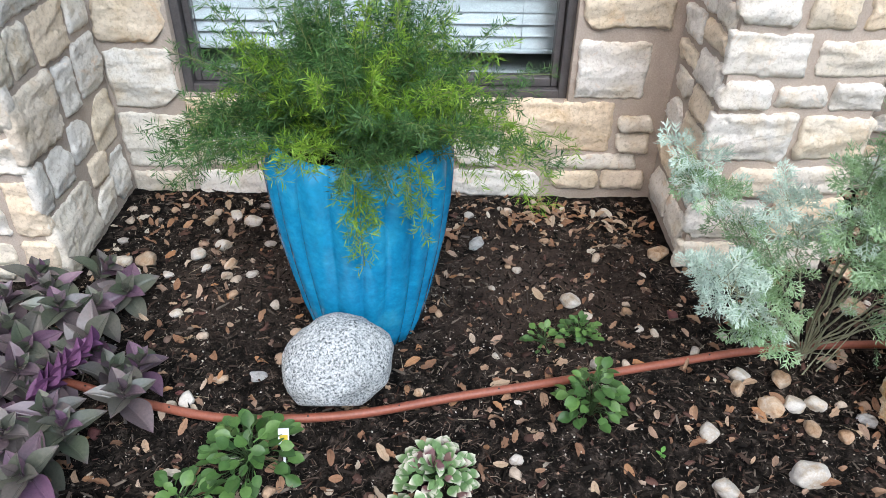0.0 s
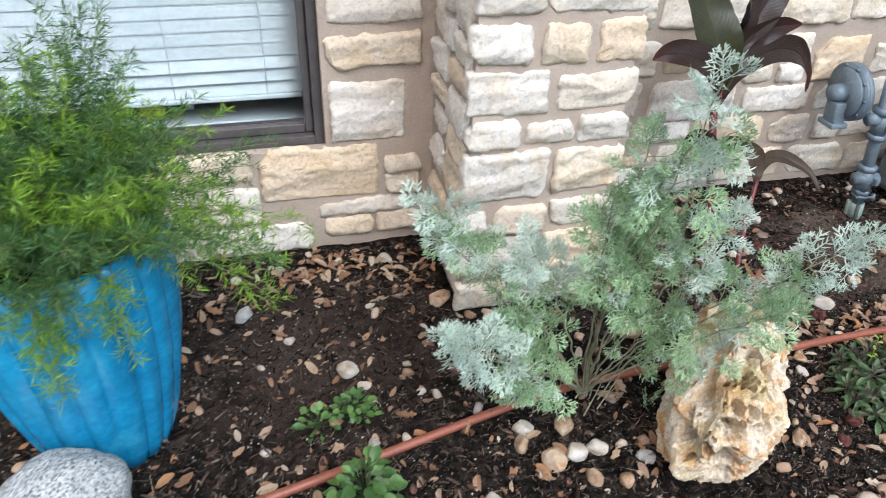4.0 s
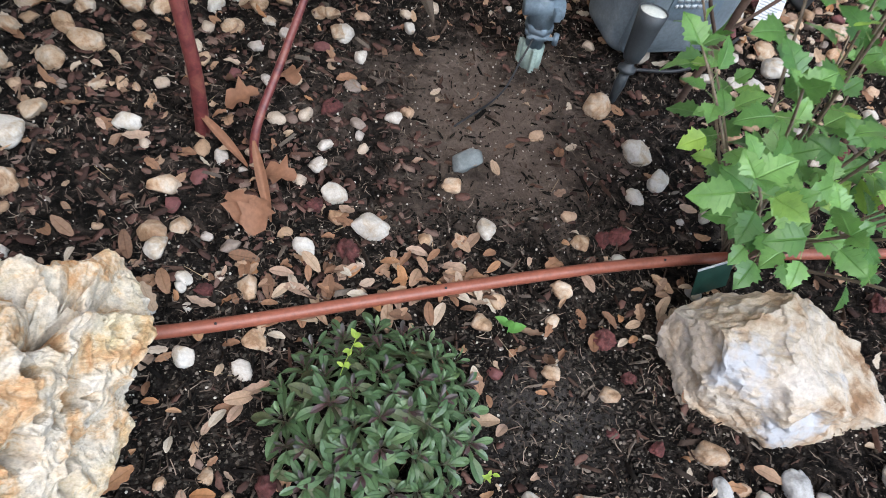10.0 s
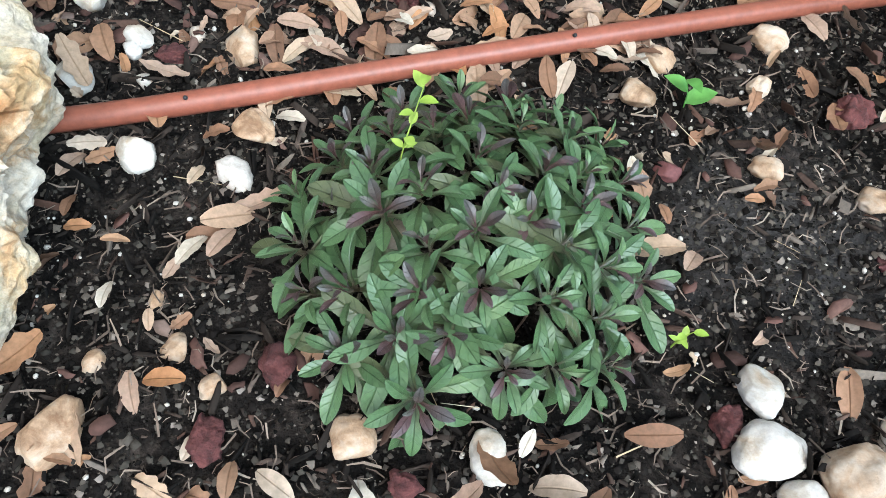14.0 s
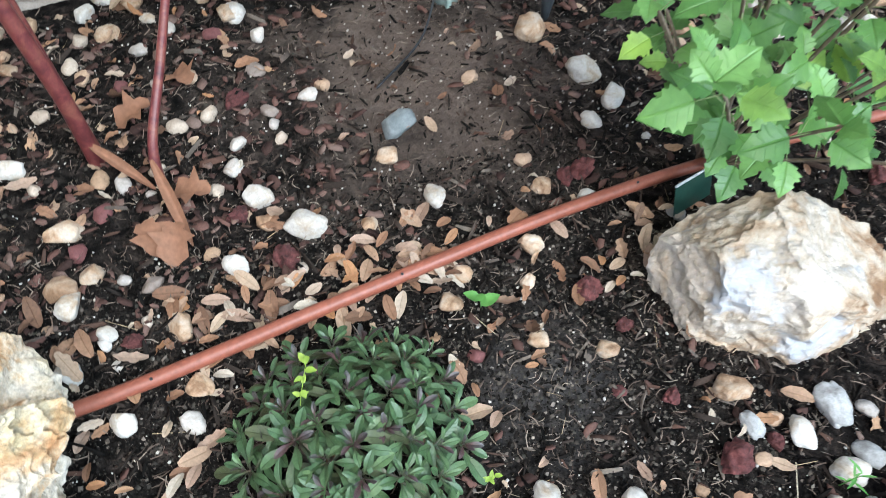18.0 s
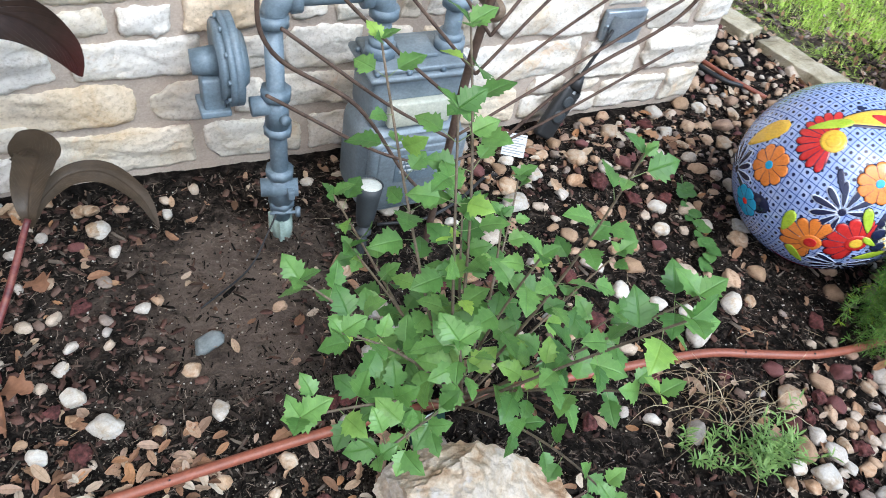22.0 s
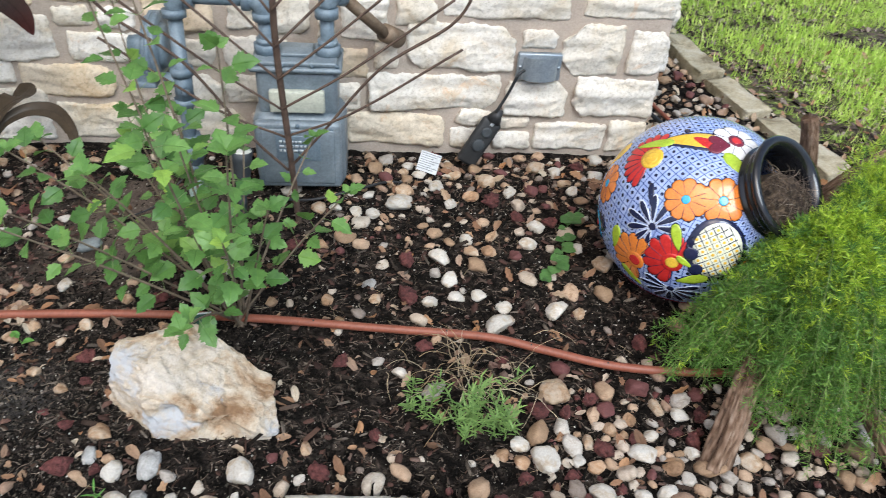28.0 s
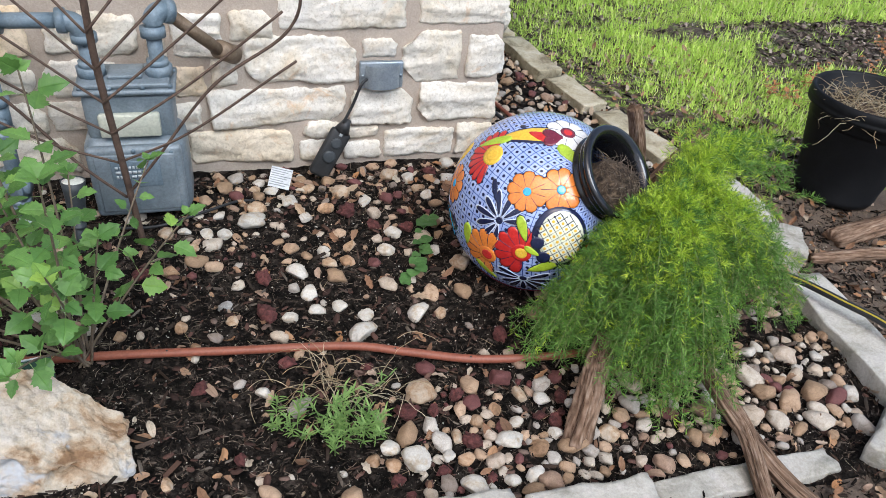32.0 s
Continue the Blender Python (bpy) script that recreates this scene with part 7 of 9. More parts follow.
# the young shoot: a broad leaf that leans back and rolls over at its tip, and one that arches away
swept_leaf([(1.918, 2.005, 0.22), (1.921, 2.02, 0.26), (1.932, 2.06, 0.285), (1.948, 2.115, 0.29), (1.956, 2.165, 0.28), (1.936, 2.205, 0.268), (1.912, 2.22, 0.25), (1.898, 2.225, 0.22)], 0.102, (-0.05, -0.35, 1.0), m_canna_young, 0.35, 0.62, 0.06)
swept_leaf([(1.922, 2.01, 0.22), (1.95, 2.045, 0.262), (2.01, 2.09, 0.278), (2.08, 2.09, 0.27), (2.14, 2.03, 0.24), (2.165, 1.97, 0.195)], 0.052, (0.1, -0.7, 0.7), m_canna_young, 0.4, 0.55)
canna_leaf((1.70, 1.9, 0.05), (0.6, -0.8, -0.3), (0, -0.5, 1), 0.14, 0.02, 0.3, 0.5, m_canna_dry)
canna_leaf((1.79, 1.8, 0.07), (0.1, -0.8, -0.7), (0, -0.8, 0.6), 0.16, 0.022, -0.6, 0.5, m_canna_dry)
for x, y, rz in ((1.79, 1.7, 160), (1.86, 1.74, 60), (1.90, 2.0, 20), (1.82, 1.98, 100), (1.74, 1.72, 200)):
    q = blade(0.085, 0.07, 8, 0.25, 0.9, lambda t: math.sin(math.pi * min(1, t * 0.9 + 0.08)) * (0.8 + 0.25 * math.sin(t * 20)), 4, 0.25)
    thing("dry_leaf", "crumpled rust-brown dead leaf at the canna's foot", "dead leaf", pose(x, y, 0.022, 0, 0, rz), "dead canna leaves", mesh_of("dry_leaf", *q[:2], m_canna_dry, q[2], True))

# ---- ground cover mound ----
SPOON = lambda t: 0.2 + 0.5 * t if t < 0.3 else 0.35 + 0.65 * math.sin(math.pi / 2 * (t - 0.3) / 0.37) if t < 0.67 else max(0.1, math.cos(math.pi / 2 * (t - 0.67) / 0.34) ** 0.55)
BUGLE_BASE = ([(0.0, 0.9), (0.3, 0.25), (0.6, 0.0), (1, 0)], (0.05, 0.03, 0.02))
m_aju = foliage("dark_bugle_leaf", [(0, (0.05, 0.1, 0.042)), (0.4, (0.085, 0.15, 0.062)), (0.75, (0.15, 0.235, 0.1)), (0.9, (0.085, 0.11, 0.044)), (1, (0.08, 0.085, 0.056))], BUGLE_BASE, 0.4, 0.15, 0.45, 200, veins=(7.0, (0.78, 0.8, 0.78), 0.0012))
m_aju_in = foliage("purple_bugle_leaf", [(0, (0.075, 0.045, 0.045)), (0.35, (0.065, 0.055, 0.06)), (0.7, (0.06, 0.08, 0.06)), (1, (0.08, 0.12, 0.07))], ([(0.0, 0.9), (0.5, 0.35), (1, 0)], (0.07, 0.028, 0.022)), 0.4, 0.12, 0.45, 200, veins=(7.0, (0.78, 0.78, 0.76), 0.0012))
aju = thing("bugle_plant", "dense mound of dark green and purple bugle rosettes", "plant")
rng = np.random.default_rng(31)
cx, cy = 1.915, 1.245
made = []
while len(made) < 44:
    a, r = rng.uniform(0, 2 * math.pi), math.sqrt(rng.random())
    x, y = cx + 0.155 * r * math.cos(a), cy + 0.158 * r * math.sin(a)
    if all((x - q[0]) ** 2 + (y - q[1]) ** 2 > 0.034 ** 2 for q in made):
        made.append((x, y, r, a))
leaf_kinds = [blade(1.0, 0.3, 12, 0.2, d, SPOON, 6, 0.05) for d in (0.25, 0.7, 1.1)]
for x, y, r, a in made:
    top = np.array([x, y, 0.03 + 0.055 * (1 - r * r) + rng.uniform(0, 0.014)])
    lean = np.array([math.cos(a) * r * 0.75, math.sin(a) * r * 0.75, 1.0])
    lean = unit(lean + rng.normal(0, 0.18, 3))
    e1 = unit(np.cross(lean, [0.3, 0.9, 0.1]))
    e2 = np.cross(lean, e1)
    young, big = rng.random() < 0.6, rng.uniform(0.8, 1.15)
    sets, sides, inner = [], [], []
    for k in range(15):
        g = k * 2.4 + rng.uniform(-0.25, 0.25)
        out = 0.28 + 0.075 * k
        w = unit((e1 * math.cos(g) + e2 * math.sin(g)) * out + lean * (1.0 - 0.06 * k))
        size = (0.0175 + 0.0031 * k) * rng.uniform(0.85, 1.2) * big
        kind = leaf_kinds[rng.integers(3)]
        sets.append(scatter(kind, [top + w * 0.003 - lean * 0.0016 * k], [w], [lean - w * 0.3 + rng.normal(0, 0.12, 3)], np.array([size])))
        sides.append(across_of(kind, 1, 6))
        inner += [1 if k < (5 if young else 2) else 0] * len(kind[1])
    v, f, al = joined(*sets)
    me = mesh_of("bugle_rosette", v, f, m_aju, al, True, np.concatenate(sides))
    me.materials.append(m_aju_in)
    me.polygons.foreach_set("material_index", np.array(inner, np.int32))
    part("rosette", me, aju)
m_sprig = foliage("yellow_green_sprig", [(0, (0.28, 0.42, 0.06)), (1, (0.42, 0.55, 0.12))], None, 0.5, 0.3)


def weed(label, x, y, z, height, n, size, seed, mat=None, wide=0.55, lean=(0, 0)):
    """A small sprig with a few paired leaves."""
    r = np.random.default_rng(seed)
    ob = thing("weed_sprig", label, "weed", group="small weeds")
    p = arching((x, y, z), (lean[0], lean[1], 1), height, 0.6, 8, r)
    v, f, a = ribbons([p], [0.0011])
    part("stem", mesh_of("weed_stem", v, f, mat or m_sprig), ob)
    idx = np.linspace(2, 8, n).astype(int)
    g = np.arange(n) * 2.4
    w = np.stack([np.cos(g), np.sin(g), 0.5 * np.ones(n)], 1)
    v, f, a = scatter(blade(1, wide, 5, 0.2, 0.5), p[idx], w, np.tile([0, 0, 1.0], (n, 1)), size * r.uniform(0.7, 1.1, n))
    part("leaf", mesh_of("weed_leaves", v, f, mat or m_sprig, a, True), ob)["kind"] = "stuff"


weed("yellow-green weed sprig growing through the bugle", 1.86, 1.3, 0.07, 0.085, 8, 0.016, 1, lean=(0.25, 0.3))
weed("tiny yellow-green weed at the mound's edge", 2.05, 1.115, 0.02, 0.04, 6, 0.012, 2)
m_weed = foliage("fresh_green_weed", [(0, (0.09, 0.25, 0.05)), (1, (0.15, 0.36, 0.08))], None, 0.5, 0.3)
weed("two-leaved bright green seedling in bare soil", 2.175, 1.36, 0.0, 0.045, 3, 0.036, 3, m_weed, 0.6, (-0.2, 0.2))
weed("tiny bright green seedling among dead leaves", 0.59, 1.07, 0.0, 0.02, 4, 0.018, 4, m_weed)
weed("small fresh weed by the edging", 2.5, 0.9, 0.0, 0.06, 7, 0.03, 5, m_weed, 0.16)

# ---- lobed green shrub (rose of sharon) ----
def lobed_leaf():
    """A three-lobed toothed leaf one unit long, as a folded fan of quads from the midrib."""
    edge = [(0.0, 0.02), (0.09, 0.08), (0.22, 0.17), (0.2, 0.24), (0.33, 0.38), (0.26, 0.42), (0.3, 0.52), (0.2, 0.54), (0.19, 0.63), (0.22, 0.68), (0.12, 0.83), (0.0, 1.0)]
    vs, al, fs = [], [], []
    for s in (-1, 1):
        b = len(vs)
        for x, y in edge:
            vs.append((0, y, -0.2 * y * y)), al.append(y)
            vs.append((s * x * 0.74, y * 0.98 + 0.01, 0.12 * x - 0.22 * y * y)), al.append(y)
            vs.append((s * x * 1.36, y, 0.3 * x - 0.26 * y * y)), al.append(y)
        for i in range(len(edge) - 1):
            for c in (0, 1):
                q = (b + 3 * i + c, b + 3 * i + c + 1, b + 3 * i + c + 4, b + 3 * i + c + 3)
                fs.append(q if s > 0 else q[::-1])
    return np.array(vs), np.array(fs), np.array(al)


m_hib = foliage("shrub_leaf", [(0, (0.075, 0.185, 0.042)), (0.5, (0.12, 0.265, 0.062)), (0.88, (0.165, 0.33, 0.085)), (0.95, (0.23, 0.41, 0.08)), (1, (0.34, 0.53, 0.09))], None, 0.42, 0.32, 0.5, 60, "object", (5.0, (1.12, 1.12, 1.05), 0.0012))
m_petiole = foliage("leaf_stalk", [(0, (0.18, 0.26, 0.1)), (1, (0.26, 0.34, 0.14))], None, 0.6, 0)
twigs, twig_r = [], []
hib = thing("rose_of_sharon_shrub", "young green lobed-leaf shrub growing beside the pale boulder", "shrub")
rng = np.random.default_rng(47)
root = np.array([2.70, 1.45, 0.0])
lines, rad, pos, way, size = [], [], [], [], []
tips = [(2.49, 1.62, 0.86), (2.33, 1.46, 0.55), (2.26, 1.22, 0.57), (2.90, 1.72, 0.42), (2.45, 1.66, 0.52), (2.80, 1.15, 0.72), (2.69, 1.08, 0.80), (2.7, 1.02, 0.4), (2.77, 1.32, 0.84), (2.52, 1.42, 0.88), (2.5, 1.25, 0.6), (2.62, 1.5, 0.6), (2.75, 1.55, 0.5), (2.46, 1.58, 0.46), (2.66, 1.32, 0.66), (2.84, 1.28, 0.5), (2.78, 1.1, 0.55), (3.0, 1.46, 0.42), (2.34, 1.14, 0.56), (2.56, 1.5, 0.95), (2.34, 1.3, 0.62)]
for tp in tips:
    end = np.array(tp)
    start = root + np.append(rng.normal(0, 0.014, 2), 0)
    midp = start + (end - start) * 0.5 + np.array([0, 0, 0.06]) + rng.normal(0, 0.02, 3)
    t = np.linspace(0, 1, 15)[:, None]
    p = start * (1 - t) ** 2 + 2 * midp * t * (1 - t) + end * t * t
    lines.append(p), rad.append(0.0046)
    length = np.linalg.norm(end - start)
    n = int(length / 0.052)
    part("branch", mesh_of("shrub_branch", *ribbons([p], [0.0046])[:2], m_twig), hib)
    for k in range(n):
        u = 0.36 + 0.64 * (k + rng.random() * 0.6) / n
        i = min(13, int(u * 14))
        d = unit(p[i + 1] - p[i])
        g = k * 2.4
        side = unit(np.cross(d, [math.cos(g), math.sin(g), 0.2]))
        w = unit(side + d * 0.5 + np.array([0, 0, 0.1]))
        stemlet = p[i] + w * rng.uniform(0.012, 0.03)
        twigs.append(np.array([p[i], (p[i] + stemlet) / 2, stemlet])), twig_r.append(0.001)
        pos.append(stemlet), way.append(unit(w + np.array([0, 0, -0.15]))), size.append(rng.uniform(0.041, 0.075) * (1.08 - 0.34 * u))
    for k in range(3):
        g = k * 2.1
        pos.append(end), way.append(unit(np.array([math.cos(g), math.sin(g), 0.8]))), size.append(rng.uniform(0.025, 0.05))
v, f, a = ribbons(twigs, twig_r)
part("leafstalk", mesh_of("shrub_leafstalks", v, f, m_petiole), hib, "pale green leaf stalks")["kind"] = "stuff"
pos, way, size = np.array(pos), np.array(way), np.array(size)
up = unit(np.array([0, -0.25, 1.0]) + rng.normal(0, 0.4, pos.shape))
shape = lobed_leaf()
leaf_parts(hib, mesh_of("shrub_leaf", *shape[:2], m_hib, shape[2], True, np.clip(shape[0][:, 0] / 0.3, -1, 1)), pos, way, up, size, 560)
tagm = thing("plant_label", "dark green plastic plant label with a white edge", "plant label", pose(2.60, 1.39, 0.045, 70, 0, 8))
part("label_card", bm_mesh("label_card", box(bmesh.new(), -0.045, -0.03, -0.0012, 0.045, 0.03, 0.0012, 0.0008), surface("label_green", [(0.3, (0.01, 0.04, 0.03)), (0.7, (0.02, 0.06, 0.045))], 20, 100, 0.4, 0, vary=0)), tagm)
part("label_edge", bm_mesh("label_edge", box(bmesh.new(), -0.045, 0.03, -0.0014, 0.045, 0.034, 0.0014), m_paper), tagm, "white edge")

# ---- purple rosettes at the left pier ----
m_pur = foliage("purple_green_leaf", [(0, (0.075, 0.095, 0.062)), (0.35, (0.095, 0.1, 0.078)), (0.6, (0.1, 0.082, 0.084)), (0.85, (0.105, 0.07, 0.09)), (1, (0.13, 0.07, 0.12))], ([(0, 0.35), (0.3, 0.0), (0.8, 0.05), (1, 0.6)], (0.15, 0.1, 0.12)), 0.38, 0.12, 0.5, 140, "object", (0.0, (0.85, 0.85, 0.85), 0.002))
OVAL = lambda t: math.sin(math.pi * min(1, t * 0.96 + 0.06)) ** 0.8
BROAD = lambda t: math.sin(math.pi * min(1, (t * 0.93 + 0.05) ** 1.15)) ** 0.65
pur_leaf = blade(1, 0.56, 10, 0.32, 0.35, OVAL, 6, 0.03)
pur_leaf = mesh_of("purple_leaf", *pur_leaf[:2], m_pur, pur_leaf[2], True, across_of(pur_leaf, 1, 6))
rng = np.random.default_rng(53)
spots_ = []
while len(spots_) < 46:
    x, y = rng.uniform(-1.35, -0.70), rng.uniform(0.9, 1.62)
    lim = -0.78 if y < 1.1 else (-0.7 if y < 1.4 else -0.86)
    if x < lim and all((x - q[0]) ** 2 + (y - q[1]) ** 2 > 0.07 ** 2 for q in spots_):
        spots_.append((x, y))
for x, y in spots_:
    ob = thing("purple_rosette_plant", "purple and grey-green fleshy rosette plant", "plant", group="purple rosettes")
    h = rng.uniform(0.07, 0.16)
    p = arching((x, y, 0), (rng.normal(0, 0.25) + 0.15, rng.normal(0, 0.25) - 0.1, 1), h, 0.2, 6, rng)
    v, f, a = ribbons([p], [0.005])
    part("stem", mesh_of("purple_stem", v, f, m_pur), ob)
    lean = unit(p[-1] - p[-2])
    e1 = unit(np.cross(lean, [0.3, 0.9, 0.1]))
    e2 = np.cross(lean, e1)
    n = 11
    g = np.arange(n) * 2.4
    out = 0.25 + 0.14 * np.arange(n)
    w = unit((e1 * np.cos(g)[:, None] + e2 * np.sin(g)[:, None]) * out[:, None] + lean * (1.1 - 0.075 * np.arange(n))[:, None])
    leaf_parts(ob, pur_leaf, p[-1] - lean * (0.006 * np.arange(n))[:, None], w, lean - w * 0.2, (0.04 + 0.0075 * np.arange(n)) * rng.uniform(0.9, 1.15, n))

shoot = thing("purple_shoot_plant", "upright purple shoot with folded striped leaves", "plant", group="purple rosettes")
p = arching((-0.93, 1.16, 0.06), (0.75, 0.25, 0.75), 0.2, 0.1, 8, rng, 0.04)
v, f, a = ribbons([p], [0.006])
part("stem", mesh_of("shoot_stem", v, f, m_pur), shoot)
m_shoot = foliage("purple_shoot_leaf", [(0, (0.1, 0.04, 0.1)), (1, (0.17, 0.075, 0.16))], None, 0.42, 0.15, 0.35, 140, "object")
q = blade(1, 0.6, 8, 0.5, 0.15, OVAL, 4)
lean = unit(p[-1] - p[0])
g = np.arange(11) * math.pi + rng.normal(0, 0.15, 11)
e1 = unit(np.cross(lean, [0.2, 1.0, 0.2]))
e2 = np.cross(lean, e1)
side = e1 * np.cos(g)[:, None] + e2 * np.sin(g)[:, None]
leaf_parts(shoot, mesh_of("shoot_leaf", *q[:2], m_shoot, q[2], True), p[np.linspace(0, 8, 11).astype(int)], unit(side * 0.3 + lean), lean * 0.3 - side, np.linspace(0.11, 0.075, 11))

# ---- round-leaved and variegated bedding plants ----
m_round = foliage("round_green_leaf", [(0, (0.038, 0.09, 0.024)), (0.6, (0.068, 0.15, 0.04)), (1, (0.12, 0.23, 0.06))], None, 0.42, 0.2, 0.4, 70, "object")
m_var = foliage("cream_edged_leaf", [(0, (0.12, 0.22, 0.09)), (1, (0.17, 0.3, 0.12))], ([(0, 0), (0.62, 0.0), (0.85, 0.9), (1, 1.0)], (0.56, 0.56, 0.46)), 0.5, 0.2, by="object")
m_var2 = foliage("plum_cream_leaf", [(0, (0.12, 0.05, 0.06)), (1, (0.17, 0.1, 0.09))], ([(0, 0), (0.5, 0.0), (0.78, 0.9), (1, 1.0)], (0.58, 0.56, 0.48)), 0.5, 0.2, by="object")
m_stalk = foliage("dark_green_stalk", [(0, (0.03, 0.06, 0.02)), (1, (0.05, 0.09, 0.03))], None, 0.6, 0)
ROUND = lambda t: 0.12 if t < 0.3 else math.sin(math.pi * min(1, (t - 0.3) / 0.7 * 0.94 + 0.06)) ** 0.6


def bedding(label, x, y, radius, height, n, size, mat, seed, shape=ROUND, width=0.55, extra=None):
    r = np.random.default_rng(seed)
    ob = thing("bedding_plant", label, "plant", group="bedding plants")
    n = int(n * 1.5)
    rr, a = radius * r.random(n) ** 0.75, r.uniform(0, 2 * math.pi, n)
    base = np.stack([x + rr * 0.75 * np.cos(a), y + rr * 0.75 * np.sin(a), height * (1 - 0.75 * (rr / radius) ** 2) * r.uniform(0.5, 1.0, n)], 1)
    w = unit(np.stack([np.cos(a) * (0.3 + rr / radius), np.sin(a) * (0.3 + rr / radius), r.uniform(0.05, 0.6, n)], 1) + r.normal(0, 0.25, (n, 3)))
    up = np.array([0, -0.1, 1.0]) + r.normal(0, 0.25, (n, 3))
    pick = r.random(n) < (extra[1] if extra else 0)
    v, f, al = ribbons([np.array([(x, y, 0), (x + (b[0] - x) * 0.4, y + (b[1] - y) * 0.4, b[2] * 0.7), b]) for b in base], [0.0016] * n)
    part("stalk", mesh_of("bedding_stalks", v, f, m_stalk), ob)["kind"] = "stuff"
    for k, mt in ((False, mat), (True, extra[0] if extra else mat)):
        s = pick == k
        if s.any():
            q = blade(1, width, 7, 0.14, 0.5, shape, 4)
            leaf_parts(ob, mesh_of("bedding_leaf", *q[:2], mt, q[2], True), base[s], w[s], up[s], size * r.uniform(0.7, 1.2, s.sum()))
    return ob


bedding("round-leaved green bedding plant in front of the tube", -0.37, 1.04, 0.13, 0.09, 62, 0.05, m_round, 1)
bedding("leafy green bedding plant beside the tube", 0.44, 1.2, 0.085, 0.15, 46, 0.046, m_round, 2)
bedding("small green bedding plant among dead leaves", 0.455, 1.47, 0.06, 0.09, 42, 0.03, m_round, 3)
bedding("small sparse green bedding plant among dead leaves", 0.355, 1.46, 0.05, 0.05, 16, 0.03, m_round, 4)
bedding("cream-edged variegated bedding plant", 0.06, 1.0, 0.1, 0.08, 90, 0.032, m_var, 5, OVAL, 0.75, (m_var2, 0.3))
bedding("cream-edged variegated bedding plant", 0.02, 0.86, 0.1, 0.07, 80, 0.032, m_var, 6, OVAL, 0.75, (m_var2, 0.35))
bedding("round-leaved green bedding plant below the granite rock", -0.5, 0.92, 0.08, 0.06, 24, 0.046, m_round, 9)
pl = thing("plant_label", "white plastic plant label with a yellow picture", "plant label", pose(-0.29, 1.05, 0.085, 62, 0, 4) @ Matrix.Diagonal((0.72, 0.72, 0.72, 1)))
part("label_card", bm_mesh("label_card", box(bmesh.new(), -0.017, -0.0008, -0.026, 0.017, 0.0008, 0.026), m_paper, False), pl, m=pose(0, 0, 0, -90, 0, 0))
part("label_picture", bm_mesh("label_picture", box(bmesh.new(), -0.013, -0.016, 0.0009, 0.013, 0.004, 0.0015), m_yellow, False), pl, "yellow flower picture")
part("label_stem", bm_mesh("label_stem", box(bmesh.new(), -0.004, -0.1, -0.0006, 0.004, -0.026, 0.0006), m_paper, False), pl)

# ---- narrow-leaved sprigs with dry stems, creeping vine ----
m_narrow = foliage("pale_green_narrow_leaf", [(0, (0.14, 0.26, 0.07)), (1, (0.25, 0.4, 0.12))], None, 0.5, 0.3)
rng = np.random.default_rng(61)
sage = thing("narrow_leaved_plant", "pale green narrow-leaved plant tangled with dry straw", "plant")
lines, pos, way, size = [], [], [], []
for x, y, h, n in ((3.28, 1.1, 0.2, 9), (3.18, 1.14, 0.09, 5), (3.37, 1.09, 0.11, 5), (3.3, 1.06, 0.1, 4)):
    for k in range(n):
        p = arching((x + rng.normal(0, 0.02), y + rng.normal(0, 0.02), 0), (rng.normal(0, 0.35), rng.normal(0, 0.35), 1), h * rng.uniform(0.6, 1.0), 0.7, 9, rng)
        lines.append(p)
        for i in range(2, 10):
            for g in (0, 1, 2):
                b = rng.uniform(0, 6.28)
                pos.append(p[i]), way.append((math.cos(b), math.sin(b), 0.7)), size.append(rng.uniform(0.02, 0.034))
v, f, a = ribbons(lines, [0.0014] * len(lines))
part("stem", mesh_of("sage_stems", v, f, m_narrow), sage)["kind"] = "stuff"
v, f, a = scatter(blade(1, 0.15, 4, 0.1, 0.5), np.array(pos), np.array(way), np.tile([0, 0, 1.0], (len(pos), 1)), np.array(size))
part("leaf", mesh_of("sage_leaves", v, f, m_narrow, a), sage)["kind"] = "stuff"
lines = []
for k in range(60):
    s = (3.3 + rng.normal(0, 0.09), 1.22 + rng.normal(0, 0.06), 0.02)
    lines.append(arching(s, (rng.normal(0, 0.7), rng.normal(0, 0.5), rng.uniform(0.2, 1.0)), rng.uniform(0.1, 0.24), 2.6, 12, rng, 0.5))
v, f, a = ribbons(lines, [0.0012] * 60)
v[:, 2] = np.maximum(v[:, 2], 0.004)
part("dry_stem", mesh_of("dry_stems", v, f, m_straw), sage, "tangled straw-coloured dry stems")["kind"] = "stuff"
lines = []
for k in range(150):
    b, r = rng.uniform(0, 6.28), 0.17 * math.sqrt(rng.random())
    lines.append(arching((r * math.cos(b), r * math.sin(b), 0.335), (rng.normal(0, 0.8), rng.normal(0, 0.8), 0.7), rng.uniform(0.08, 0.2), 1.0, 10, rng, 1.2))
v, f, a = ribbons(lines, [0.0017] * 150)
part("dried_stem", mesh_of("dried_stems", v, f, m_straw), bpot, "tangle of dried pale stems")["kind"] = "stuff"
m_vine = foliage("creeper_leaf", [(0, (0.06, 0.15, 0.04)), (1, (0.1, 0.22, 0.06))], None, 0.5, 0.25)
vine = thing("creeping_vine", "small round-leaved green creeper on the gravel", "vine")
line_ = smooth_line([(3.76, 1.97, 0.02), (3.70, 1.88, 0.03), (3.66, 1.78, 0.02), (3.63, 1.68, 0.03), (3.56, 1.6, 0.02)], 6)
part("stem", bm_mesh("vine_stem", tube(bmesh.new(), line_, 0.002, 6), m_round), vine)
pp = np.array([tuple(q) for q in line_])
idx = rng.integers(0, len(pp), 26)
b = rng.uniform(0, 6.28, 26)
